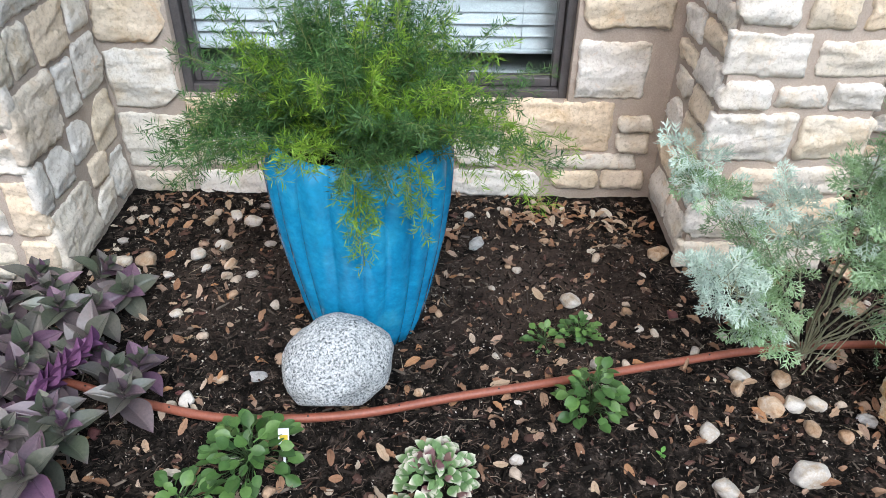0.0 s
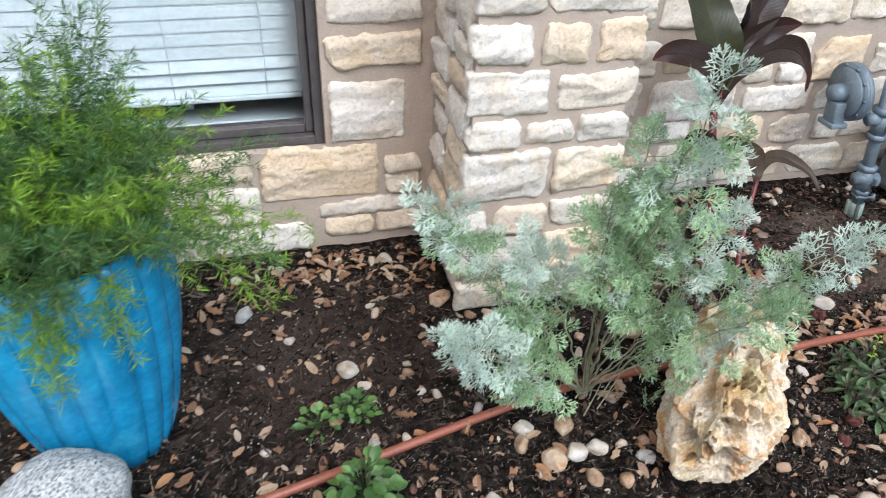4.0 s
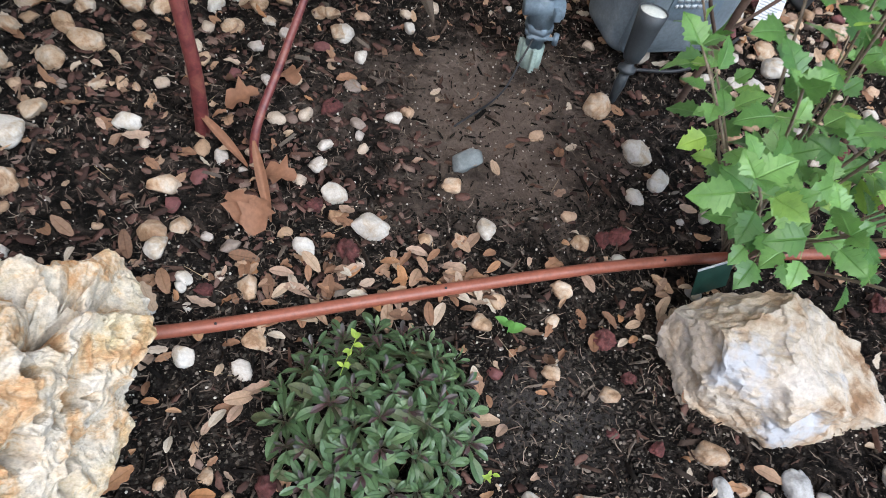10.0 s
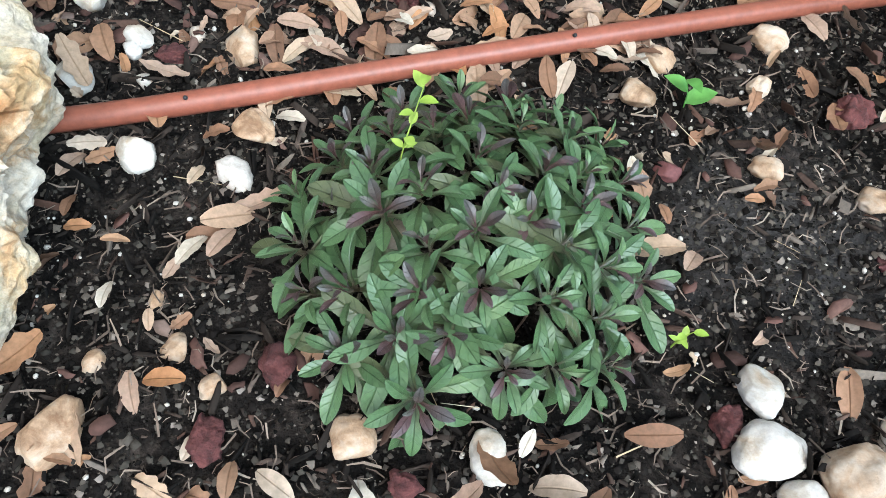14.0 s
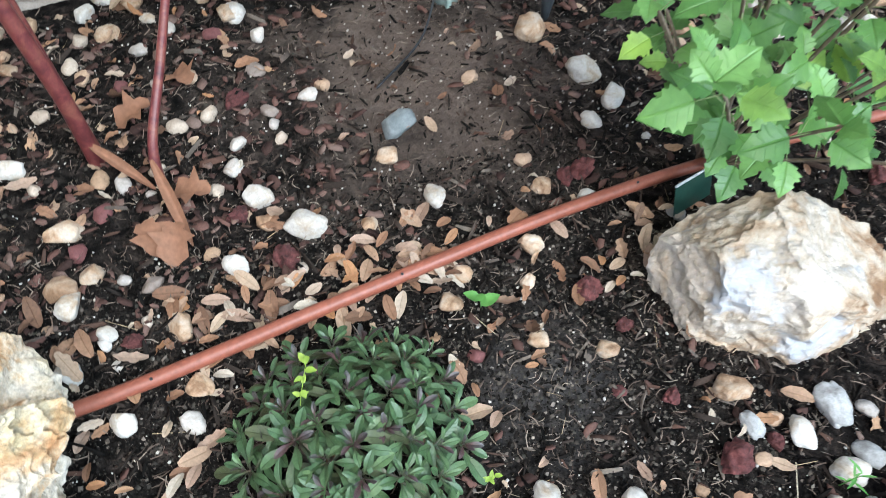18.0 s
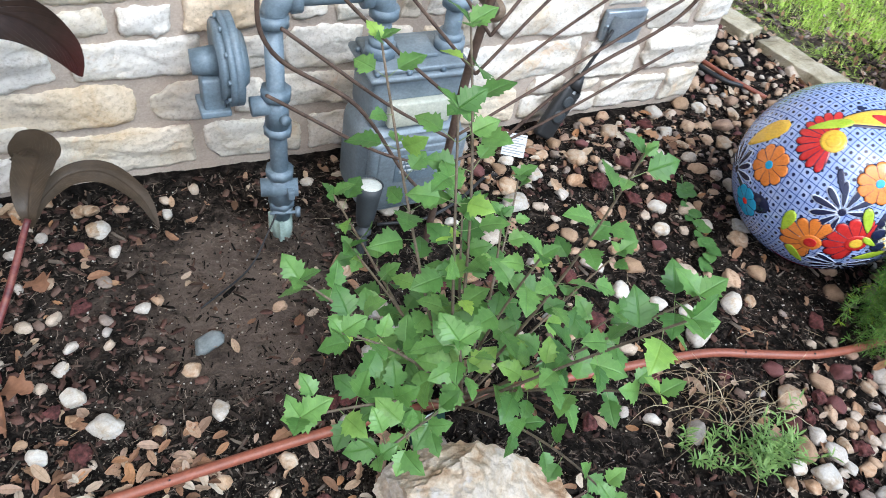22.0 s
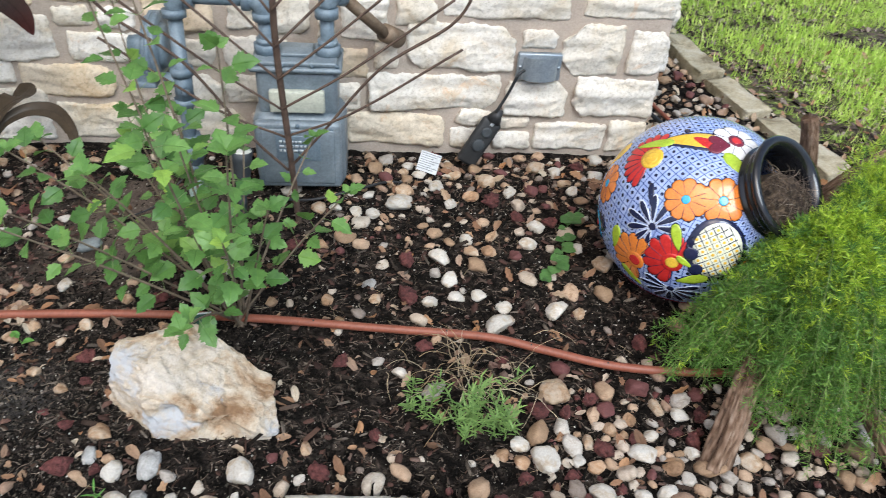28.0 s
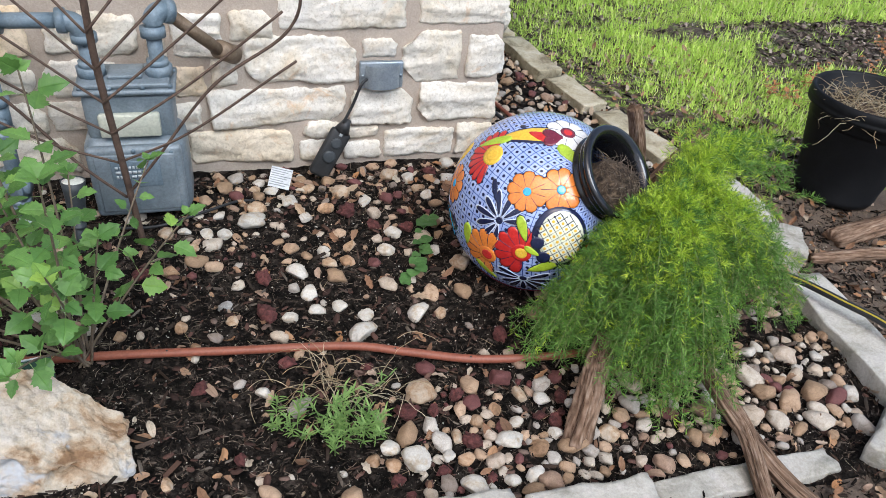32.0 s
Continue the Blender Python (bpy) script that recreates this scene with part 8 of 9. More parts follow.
v, f, a = scatter(blade(1, 0.95, 6, 0.1, 0.4, OVAL, 4), pp[idx], np.stack([np.cos(b), np.sin(b), 0.3 * np.ones(26)], 1), np.tile([0, 0, 1.0], (26, 1)), rng.uniform(0.03, 0.05, 26))
part("leaf", mesh_of("vine_leaves", v, f, m_vine, a, True), vine)["kind"] = "stuff"


# ---- litter and pebbles ----
def inside_house(x, y):
    return (y > 2.33 and 1.25 < x < 4.1) or (y > 1.82 and 0.8 < x < 1.3) or (y > 2.24 and x < 1.3) or (y > 1.66 and x < -1.04)


def pebble_density(x, y):
    """Share of the fullest pebble cover at a place in the bed."""
    if inside_house(x, y) or x > lawn_edge(y) - 0.1:
        return 0.0
    if x > 3.42 + 0.3 * (y - 1.0) and y < 1.2:
        return 1.0
    if x > 4.08 and y > 1.3:
        return 0.9 if y < 1.8 else 0.4
    if x > 2.9 and y > 1.78:
        return 0.34 if y > 2.0 else 0.16
    if x > 2.75 and 1.42 < y <= 1.78:
        return 0.03
    if x > 2.2 and y < 1.02:
        return 0.12
    if 1.45 < x <= 2.2 and y < 0.98:
        return 0.6
    if x > 2.9 and y <= 1.42:
        return 0.012
    if 1.28 < x < 1.85 and y > 1.95:
        return 0.06
    if 1.28 < x < 2.1 and y > 1.5:
        return 0.035
    if x < -0.5 and y > 1.6:
        return 0.03
    return 0.006


pebble_shapes = []
for k in range(14):
    r = random.Random(k + 70)
    bm = rough_ball(k + 70, (1.0, r.uniform(0.6, 0.9), r.uniform(0.45, 0.7)), 3, 0.32, 1.5, 5 if k % 3 else 9)
    pebble_shapes.append(bm_mesh("pebble", bm, m_pebble))
white_shapes, tan_shapes, lava_shapes, brown_shapes, grey_shapes = [], [], [], [], []
for k in range(4):
    white_shapes.append(bm_mesh("pebble", rough_ball(k + 170, (1.0, 0.78, 0.58), 4, 0.2, 1.1, 2), m_white_pebble))
    tan_shapes.append(bm_mesh("pebble", rough_ball(k + 180, (1.0, 0.82, 0.58), 4, 0.22, 1.3, 4), m_tan_pebble))
    brown_shapes.append(bm_mesh("pebble", rough_ball(k + 210, (1.0, 0.84, 0.6), 4, 0.2, 1.2, 3), m_brown_pebble))
    grey_shapes.append(bm_mesh("pebble", rough_ball(k + 220, (1.0, 0.7, 0.5), 4, 0.26, 1.4, 2), m_grey_pebble))
    lava_shapes.append(bm_mesh("lava_rock", rough_ball(k + 190, (1.0, 0.82, 0.66), 4, 0.5, 2.2, 7, 0, 0.35, 14), m_lava))
prng = random.Random(99)
taken = []


def pebble(x, y, r, shapes, label, group="river pebbles", name="pebble", turn=None):
    taken.append((x, y, r))
    ob = thing(name, label, "pebble" if name == "pebble" else "lava rock", None, group, prng.choice(shapes))
    ob.matrix_basis = pose(x, y, ground_z(x, y) + r * 0.32, prng.uniform(-14, 14), prng.uniform(-14, 14), prng.uniform(0, 360) if turn is None else turn) @ Matrix.Diagonal((r, r, r, 1))


white_west = [(2.204, 1.588, 0.027), (1.93, 1.708, 0.031), (1.982, 1.621, 0.04), (1.853, 1.596, 0.027), (1.646, 1.554, 0.019), (2.038, 2.179, 0.03), (2.198, 2.198, 0.02), (1.873, 2.23, 0.017), (1.763, 2.298, 0.026), (1.804, 2.33, 0.023), (0.868, 1.345, 0.032), (0.973, 1.244, 0.036), (1.03, 1.243, 0.031), (0.871, 1.496, 0.018), (0.724, 1.142, 0.033), (0.926, 1.022, 0.053), (0.72, 0.988, 0.035), (-1.007, 1.794, 0.028), (-0.951, 1.808, 0.035), (-0.898, 1.744, 0.036), (-0.654, 1.904, 0.031), (-0.724, 1.854, 0.035), (-0.587, 2.048, 0.036), (-0.652, 2.075, 0.031), (-0.706, 1.56, 0.021), (-0.576, 1.228, 0.028), (0.162, 2.114, 0.024), (0.456, 1.647, 0.038), (0.65, 2.151, 0.025), (0.221, 1.415, 0.016)]
white_mid = [(3.146, 1.996, 0.054), (3.001, 1.955, 0.028), (3.056, 1.945, 0.03), (3.274, 2.105, 0.036), (3.22, 2.191, 0.029), (3.531, 2.082, 0.032), (3.549, 1.788, 0.033), (3.354, 1.816, 0.029), (3.261, 1.732, 0.039), (3.288, 1.621, 0.034), (3.222, 1.525, 0.026), (3.298, 1.541, 0.028), (3.366, 1.55, 0.03), (3.434, 1.502, 0.031), (3.583, 1.487, 0.041), (3.407, 1.422, 0.047), (2.932, 1.984, 0.023), (3.13, 1.254, 0.024), (3.406, 1.031, 0.028), (3.462, 0.991, 0.044), (3.538, 0.985, 0.022), (3.575, 0.892, 0.04), (3.696, 0.999, 0.04), (3.733, 1.054, 0.022)]
white_east = [(3.824, 1.112, 0.03), (3.725, 0.895, 0.028), (3.668, 0.891, 0.022), (3.819, 1.002, 0.023), (3.706, 1.765, 0.026), (3.891, 2.306, 0.04), (3.711, 2.202, 0.032), (2.45, 1.48, 0.02), (2.621, 1.755, 0.043), (2.631, 1.667, 0.034), (2.558, 1.631, 0.028), (2.5, 0.98, 0.03), (2.775, 0.966, 0.041), (2.767, 0.909, 0.018), (2.525, 0.908, 0.031), (3.862, 2.2, 0.039), (3.76, 2.093, 0.029), (3.588, 1.871, 0.033), (4.103, 2.297, 0.034), (3.868, 2.06, 0.03)]
tan_west = [(1.622, 1.76, 0.035), (1.646, 1.666, 0.024), (2.17, 1.705, 0.026), (2.079, 1.578, 0.02), (1.791, 2.212, 0.03), (2.019, 2.253, 0.026), (1.857, 2.29, 0.029), (0.973, 1.327, 0.036), (0.909, 1.229, 0.042), (0.847, 1.294, 0.029), (0.985, 1.161, 0.029), (-0.874, 1.813, 0.047), (-0.603, 1.793, 0.03), (-0.729, 2.044, 0.029), (-0.51, 1.304, 0.022), (0.781, 1.895, 0.043), (0.909, 1.791, 0.027), (0.012, 1.264, 0.018)]
tan_east = [(2.878, 1.976, 0.033), (3.163, 2.202, 0.025), (3.451, 2.144, 0.045), (3.655, 2.24, 0.042), (3.438, 1.834, 0.029), (3.065, 1.533, 0.023), (2.958, 1.883, 0.026), (3.518, 1.184, 0.049), (3.573, 1.035, 0.025), (3.771, 1.137, 0.027), (3.953, 0.976, 0.033), (3.768, 1.681, 0.039), (3.65, 1.483, 0.025), (3.739, 2.139, 0.029), (3.347, 2.187, 0.029), (2.389, 1.53, 0.023), (2.582, 1.908, 0.046), (2.449, 1.08, 0.033), (2.91, 1.032, 0.022), (2.837, 0.863, 0.033), (3.162, 2.075, 0.04), (3.887, 2.123, 0.027), (4.06, 2.103, 0.04), (3.366, 1.754, 0.031), (4.215, 2.234, 0.034)]
brown_spots = [(3.392, 2.047, 0.033), (3.42, 1.756, 0.028), (2.896, 1.783, 0.032), (2.932, 1.532, 0.023), (2.969, 1.453, 0.019), (3.405, 0.983, 0.024), (3.361, 1.005, 0.022), (3.578, 0.968, 0.025), (3.635, 1.073, 0.024), (3.693, 1.102, 0.023), (3.762, 0.964, 0.031), (1.601, 1.655, 0.03), (1.926, 1.656, 0.022), (1.918, 2.308, 0.026), (1.061, 1.136, 0.026)]
lava_spots = [(3.458, 2.017, 0.035), (3.532, 1.923, 0.027), (3.159, 1.704, 0.031), (3.157, 1.553, 0.033), (2.817, 1.784, 0.025), (3.197, 1.346, 0.021), (2.983, 1.297, 0.024), (3.516, 0.945, 0.019), (3.607, 1.013, 0.025), (3.643, 1.901, 0.027), (3.81, 2.251, 0.03), (3.27, 2.313, 0.03), (2.474, 1.534, 0.024), (2.435, 1.532, 0.02), (1.964, 1.952, 0.025), (1.889, 1.684, 0.02), (2.344, 1.314, 0.024), (2.366, 1.239, 0.015), (2.361, 1.108, 0.017), (2.459, 0.99, 0.015), (2.945, 0.971, 0.024), (2.385, 0.995, 0.03), (1.931, 1.576, 0.025)]
grey_spots = [(3.052, 1.606, 0.027), (2.441, 1.022, 0.026), (2.572, 0.995, 0.041), (2.571, 0.914, 0.027), (1.143, 1.191, 0.03), (-0.417, 1.316, 0.03), (0.182, 1.937, 0.034)]
# the ground round the bugle mound, stone by stone
white_near = [(1.636, 1.408, 0.024), (1.584, 1.514, 0.024), (1.639, 1.537, 0.014), (2.101, 1.019, 0.036), (2.11, 0.976, 0.025), (1.882, 1.066, 0.025), (2.117, 1.067, 0.026), (2.219, 1.004, 0.028)]
tan_near = [(1.748, 1.52, 0.028), (1.744, 1.417, 0.024), (2.133, 1.39, 0.024), (2.265, 1.371, 0.017), (2.306, 1.431, 0.025), (2.176, 1.429, 0.021), (2.16, 0.986, 0.037), (1.782, 1.105, 0.024), (1.561, 1.163, 0.032), (2.317, 1.215, 0.021), (1.681, 1.173, 0.014), (1.642, 1.26, 0.011), (2.232, 1.276, 0.021), (1.654, 1.212, 0.016), (1.591, 1.215, 0.012)]
lava_near = [(2.349, 1.322, 0.021), (1.671, 1.13, 0.018), (2.081, 1.047, 0.017), (1.733, 1.177, 0.02), (1.812, 1.06, 0.014), (1.677, 1.526, 0.015), (2.297, 1.15, 0.012)]
by_pier = [(1.351, 1.915, 0.05), (1.398, 1.979, 0.032), (1.321, 2.023, 0.034), (1.344, 1.803, 0.048), (1.451, 2.233, 0.034), (1.377, 2.31, 0.032), (1.513, 2.053, 0.022), (1.566, 1.928, 0.03), (1.304, 1.63, 0.046), (1.492, 2.181, 0.042), (1.325, 2.128, 0.038), (1.589, 2.3, 0.032), (1.647, 2.29, 0.032), (1.599, 2.188, 0.024), (1.606, 1.619, 0.03), (2.023, 2.178, 0.03), (1.995, 2.259, 0.026), (1.426, 2.123, 0.036), (1.335, 2.235, 0.034), (1.49, 2.29, 0.026)]
white_near += by_pier[::7]
tan_near += [q for q in by_pier if q not in by_pier[::7]]
white_spots = white_west + white_mid + white_east + white_near
tan_spots = tan_west + tan_east + tan_near
lava_spots = lava_spots + lava_near
for x, y, r in white_spots:
    pebble(x, y, r * 0.9, white_shapes, "smooth whitish river pebble half set in soil")
for x, y, r in tan_spots:
    pebble(x, y, r * 0.9, tan_shapes, "tan rounded river pebble on the dark soil")
for x, y, r in brown_spots:
    pebble(x, y, r * 0.9, brown_shapes, "brown rounded river pebble on the dark soil")
for x, y, r in grey_spots:
    pebble(x, y, r * 0.9, grey_shapes, "smooth grey river pebble half set in soil")
for x, y, r in lava_spots:
    pebble(x, y, r, lava_shapes, "dark red rough lava rock", "lava rocks", "lava_rock")
slate = thing("pebble", "flat grey-green slate stone on the dry soil", "pebble", pose(2.215, 1.765, 0.012, 8, -6, 20), "river pebbles", bm_mesh("slate_pebble", rough_ball(333, (0.042, 0.024, 0.014), 3, 0.3, 1.5, 6), surface("grey_slate", [(0.3, (0.12, 0.14, 0.14)), (0.7, (0.22, 0.25, 0.25))], 30, 160, 0.7, 0.4, 0.002, 90, vary=0)))
taken.append((2.215, 1.765, 0.04))
spots_p, tries = [], 0
while len(spots_p) < 1700 and tries < 60000:
    tries += 1
    x, y = prng.uniform(-1.05, 4.95), prng.uniform(0.85, 3.6)
    if prng.random() > pebble_density(x, y):
        continue
    r = prng.choice((0.011, 0.015, 0.019, 0.023, 0.028, 0.034))
    if x > 3.2 or (x > 1.28 and y > 1.9):
        r *= prng.uniform(0.95, 1.3)
    if pebble_density(x, y) < 0.15 and x < 2.75:
        r = min(r, 0.02)
    near = 0.86 if pebble_density(x, y) > 0.8 else 1.15
    if any((x - q[0]) ** 2 + (y - q[1]) ** 2 < ((r + q[2]) * 0.8 * near) ** 2 for q in taken):
        continue
    spots_p.append((x, y, r))
    taken.append((x, y, r))
chosen = sorted(spots_p, key=lambda q: (q[0] - 3.5) ** 2 * 0.5 + (q[1] - 1.2) ** 2)[:105]
for x, y, r in chosen:
    taken.pop()
    if prng.random() < 0.24:
        pebble(x, y, r * 0.8, lava_shapes, "dark red rough lava rock", "lava rocks", "lava_rock")
    else:
        pebble(x, y, r, pebble_shapes, "rounded river pebble in the gravel bed")
picked = set(chosen)
rest = [q for q in spots_p if q not in picked]
base_v = []
for k in range(10):
    bm = rough_ball(k + 300, (1.0, 0.78, 0.57), 3, 0.28, 1.5, 6)
    base_v.append((np.array([v.co[:] for v in bm.verts]), np.array([[v.index for v in f.verts] for f in bm.faces])))
    bm.free()
vs, fs, b0 = [], [], 0
for x, y, r in rest:
    v, f = prng.choice(base_v)
    m = np.array(pose(0, 0, 0, prng.uniform(-20, 20), prng.uniform(-20, 20), prng.uniform(0, 360)).to_3x3())
    vs.append((v * r) @ m.T + np.array([x, y, ground_z(x, y) + r * 0.3]))
    fs.append(f + b0)
    b0 += len(v)
tagged(new("river_gravel", mesh_of("river_gravel", np.concatenate(vs), np.concatenate(fs), m_pebble_far, smooth=True)), "mixed tan, white, grey and red river gravel", "gravel", kind="stuff")

nrng = np.random.default_rng(7)


def strew(n, density, zone=(-1.1, 5.6, 0.4, 3.4)):
    out = []
    while len(out) < n:
        x, y = nrng.uniform(zone[0], zone[1]), nrng.uniform(zone[2], zone[3])
        if not inside_house(x, y) and nrng.random() < density(x, y):
            out.append((x, y, ground_z(x, y)))
    return np.array(out)


def flat_ways(n, tilt):
    a = nrng.uniform(0, 2 * math.pi, n)
    way = np.stack([np.cos(a), np.sin(a), nrng.normal(0, tilt, n)], 1)
    up = np.stack([nrng.normal(0, tilt * 1.3, n), nrng.normal(0, tilt * 1.3, n), np.ones(n)], 1)
    return way, up


def leaf_cover(x, y):
    k = 0.35
    if x < 1.2:
        k = 1.0 if y > 1.95 else 0.6
    if 1.4 < x < 2.2 and y < 1.5:
        k = 0.6
    if 1.28 < x < 2.0 and y > 1.6:
        k = 0.65
    if x > 2.7 and y > 2.08:
        k = 1.0
    if 1.45 < x < 2.3 and 1.45 < y < 1.72:
        k = 0.95
    if 2.0 < x < 2.7 and 1.55 < y < 2.2:
        k = 0.16
    if y < 0.72 or x > 4.9:
        k = 0.8
    return k


LOBES = lambda t: (math.sin(math.pi * min(1, 0.06 + 0.92 * t ** 0.9)) ** 0.65) * (0.86 + 0.16 * math.sin(t * 21))
PLAIN = lambda t: max(0.05, math.sin(math.pi * min(1, 0.04 + 0.93 * t ** 0.95)) ** 0.7)
TORN = lambda t: math.sin(math.pi * min(1.0, 0.15 + 0.8 * t)) ** 0.6 * (0.85 + 0.2 * math.sin(t * 13 + 1))
sets, sides = [], []


def drop_leaves(shape, across, p, way, up, size):
    sets.append(scatter(shape, p, way, up, size))
    sides.append(across_of(shape, len(p), across))


for seg, w, dr, n, edge, big in ((9, 0.42, 0.7, 750, PLAIN, 1.05), (9, 0.46, -0.6, 650, PLAIN, 1.05), (10, 0.36, 1.7, 650, PLAIN, 1.1), (9, 0.4, -1.5, 450, PLAIN, 1.05), (14, 0.52, 1.0, 260, LOBES, 1.2), (14, 0.46, -1.0, 260, LOBES, 1.15), (9, 0.34, 2.6, 350, PLAIN, 1.0), (8, 0.6, 1.2, 650, TORN, 0.66)):
    p = strew(n, leaf_cover)
    p[:, 2] += nrng.uniform(0.005, 0.016, n)
    way, up = flat_ways(n, 0.26)
    drop_leaves(blade(1, w, seg, nrng.uniform(0.05, 0.35), dr, edge, 4, 0.2), 4, p, way, up, big * (0.02 + 0.034 * nrng.random(n) ** 1.3))
near = np.array([(1.659, 1.447, 0.052, 95), (1.583, 1.404, 0.041, 60), (1.715, 1.316, 0.052, 5), (1.704, 1.295, 0.039, 50), (1.618, 1.314, 0.024, 0), (1.646, 1.182, 0.041, 160), (1.688, 1.095, 0.035, 80), (1.719, 1.083, 0.039, 130), (1.92, 1.033, 0.048, 150), (2.395, 1.353, 0.033, 50), (2.01, 1.05, 0.046, 170), (2.106, 1.191, 0.039, 40), (2.099, 1.241, 0.026, 80), (1.58, 1.359, 0.03, 80), (1.678, 1.293, 0.039, 50), (1.607, 1.265, 0.03, 80)])
nrow = np.concatenate([near, np.column_stack([nrng.uniform(1.74, 2.2, 70), nrng.uniform(1.41, 1.56, 70), nrng.uniform(0.03, 0.055, 70), nrng.uniform(0, 360, 70)]), np.column_stack([nrng.uniform(0.3, 0.8, 60), nrng.uniform(2.02, 2.2, 60), nrng.uniform(0.03, 0.055, 60), nrng.uniform(0, 360, 60)]), np.column_stack([nrng.uniform(2.36, 2.62, 24), nrng.uniform(1.3, 1.42, 24), nrng.uniform(0.025, 0.045, 24), nrng.uniform(0, 360, 24)])])
turn = np.radians(nrow[:, 3])
way = np.column_stack([np.cos(turn), np.sin(turn), nrng.normal(0, 0.1, len(nrow))])
drop_leaves(blade(1, 0.42, 10, 0.15, 0.7, PLAIN, 4, 0.12), 4, np.column_stack([nrow[:, :2], np.full(len(nrow), 0.018)]) - way * nrow[:, 2:3] / 2, way, np.column_stack([nrng.normal(0, 0.2, (len(nrow), 2)), np.ones(len(nrow))]), nrow[:, 2])
v, f, a = joined(*sets)
tagged(new("leaf_litter", mesh_of("leaf_litter", v, f, m_dry, a, True, np.concatenate(sides))), "scattered tan and brown dead oak leaves", "leaf litter", kind="stuff")
sets = []
soil_only = lambda x, y: (1.0 - 0.66 * max(0.0, min(1.0, 1.5 - ((x - 2.32) ** 2 + (y - 1.86) ** 2) ** 0.5 / 0.3))) * (1.0 - 0.45 * max(0.0, min(1.0, 1.5 - ((x - 0.35) ** 2 + (y - 1.75) ** 2) ** 0.5 / 0.35)))
for k, (l, w, n) in enumerate(((0.022, 0.16, 6000), (0.026, 0.18, 5000), (0.015, 0.24, 9000), (0.012, 0.28, 12000), (0.009, 0.4, 14000), (0.034, 0.1, 4500), (0.018, 0.18, 8000), (0.042, 0.07, 2500))):
    p = strew(n, soil_only, (-1.1, 5.5, 0.55, 2.5))
    p[:, 2] += nrng.uniform(-0.002, 0.005, n)
    way, up = flat_ways(n, 0.34)
    # a splinter with a ragged outline and a raised, uneven back
    low = np.array([(-0.5, 0.0), (-0.42, 0.35), (-0.5, 0.7), (-0.2, 1.0), (0.25, 0.93), (0.5, 0.6), (0.38, 0.25), (0.45, -0.05)]) * np.array([w, 1]) + nrng.normal(0, 0.09, (8, 2)) * np.array([w * 1.8, 1])
    top = low * np.array([0.6, 0.85]) + np.array([0.0, 0.07])
    vs = np.concatenate([np.column_stack([low, np.full(8, -0.05)]), np.column_stack([top, 0.12 + nrng.normal(0, 0.03, 8)])])
    shape = (vs, np.array([(q, (q + 1) % 8, 8 + (q + 1) % 8, 8 + q) for q in range(8)] + [(8, 9, 10, 11), (8, 11, 12, 15), (12, 13, 14, 15)])[:, ::-1], np.zeros(16))
    sets.append(scatter(shape, p, way, up, l * nrng.uniform(0.45, 1.25, n)))
v, f, a = joined(*sets)
tagged(new("bark_mulch", mesh_of("bark_mulch", v, f, m_chip, a)), "dark shredded bark mulch over the soil", "mulch", kind="stuff")
m_bark = foliage("red_brown_bark", [(0, (0.03, 0.018, 0.015)), (0.4, (0.065, 0.036, 0.029)), (0.8, (0.11, 0.06, 0.048)), (1, (0.15, 0.11, 0.09))], None, 0.9, 0, 0.12, 220)
sets = []
bark_zone = lambda x, y: 1.0 if 1.35 < x < 2.15 and 1.5 < y < 2.3 else (0.5 if x > 2.3 and y > 2.0 else (0.3 if x > 2.4 else 0.1))
for k in range(7):
    p = strew(330, bark_zone, (-1.0, 4.8, 0.85, 2.34))
    p[:, 2] += nrng.uniform(0.002, 0.008, 330)
    way, up = flat_ways(330, 0.25)
    ring = np.array([(-0.5, 0.0), (-0.55, 0.35), (-0.42, 0.75), (-0.1, 1.0), (0.3, 0.95), (0.52, 0.6), (0.45, 0.25), (0.2, -0.05)]) * np.array([nrng.uniform(0.35, 0.65), 1]) + nrng.normal(0, 0.07, (8, 2))
    vs = np.concatenate([np.column_stack([ring, np.full(8, -0.06)]), np.column_stack([ring * 0.9 + np.array([0, 0.05]), 0.1 + nrng.normal(0, 0.04, 8)])])
    sets.append(scatter((vs, np.array([(q, (q + 1) % 8, 8 + (q + 1) % 8, 8 + q) for q in range(8)] + [(8, 9, 10, 11), (8, 11, 12, 15), (12, 13, 14, 15)])[:, ::-1], np.zeros(16)), p, way, up, 0.012 + 0.02 * nrng.random(330) ** 1.5))
v, f, a = joined(*sets)
tagged(new("bark_chunks", mesh_of("bark_chunks", v, f, m_bark, a)), "reddish brown flat bark pieces strewn over the soil", "mulch", kind="stuff")
sets = []
for bend, n in ((0.15, 9000), (-0.2, 9000), (0.45, 7000), (0.05, 6000)):
    p = strew(n, lambda x, y: 1.0, (-1.1, 5.0, 0.6, 2.36))
    p[:, 2] += nrng.uniform(0.003, 0.009, n)
    way, up = flat_ways(n, 0.25)
    shape = (np.array([(-0.04, 0, 0), (0.04, 0, 0), (bend - 0.035, 0.55, 0.03), (bend + 0.04, 0.5, 0.03), (bend * 0.6 - 0.02, 1, 0), (bend * 0.6 + 0.02, 1.02, 0)]), np.array([(0, 1, 3, 2), (2, 3, 5, 4)]), np.zeros(6))
    sets.append(scatter(shape, p, way, up, 0.007 + 0.02 * nrng.random(n) ** 2))
v, f, a = joined(*sets)
tagged(new("wood_fibres", mesh_of("wood_fibres", v, f, m_shred, a)), "fine brown wood fibres strewn over the soil", "mulch", kind="stuff")
p = strew(300, lambda x, y: 1.0, (-1.1, 5.2, 0.6, 2.4))
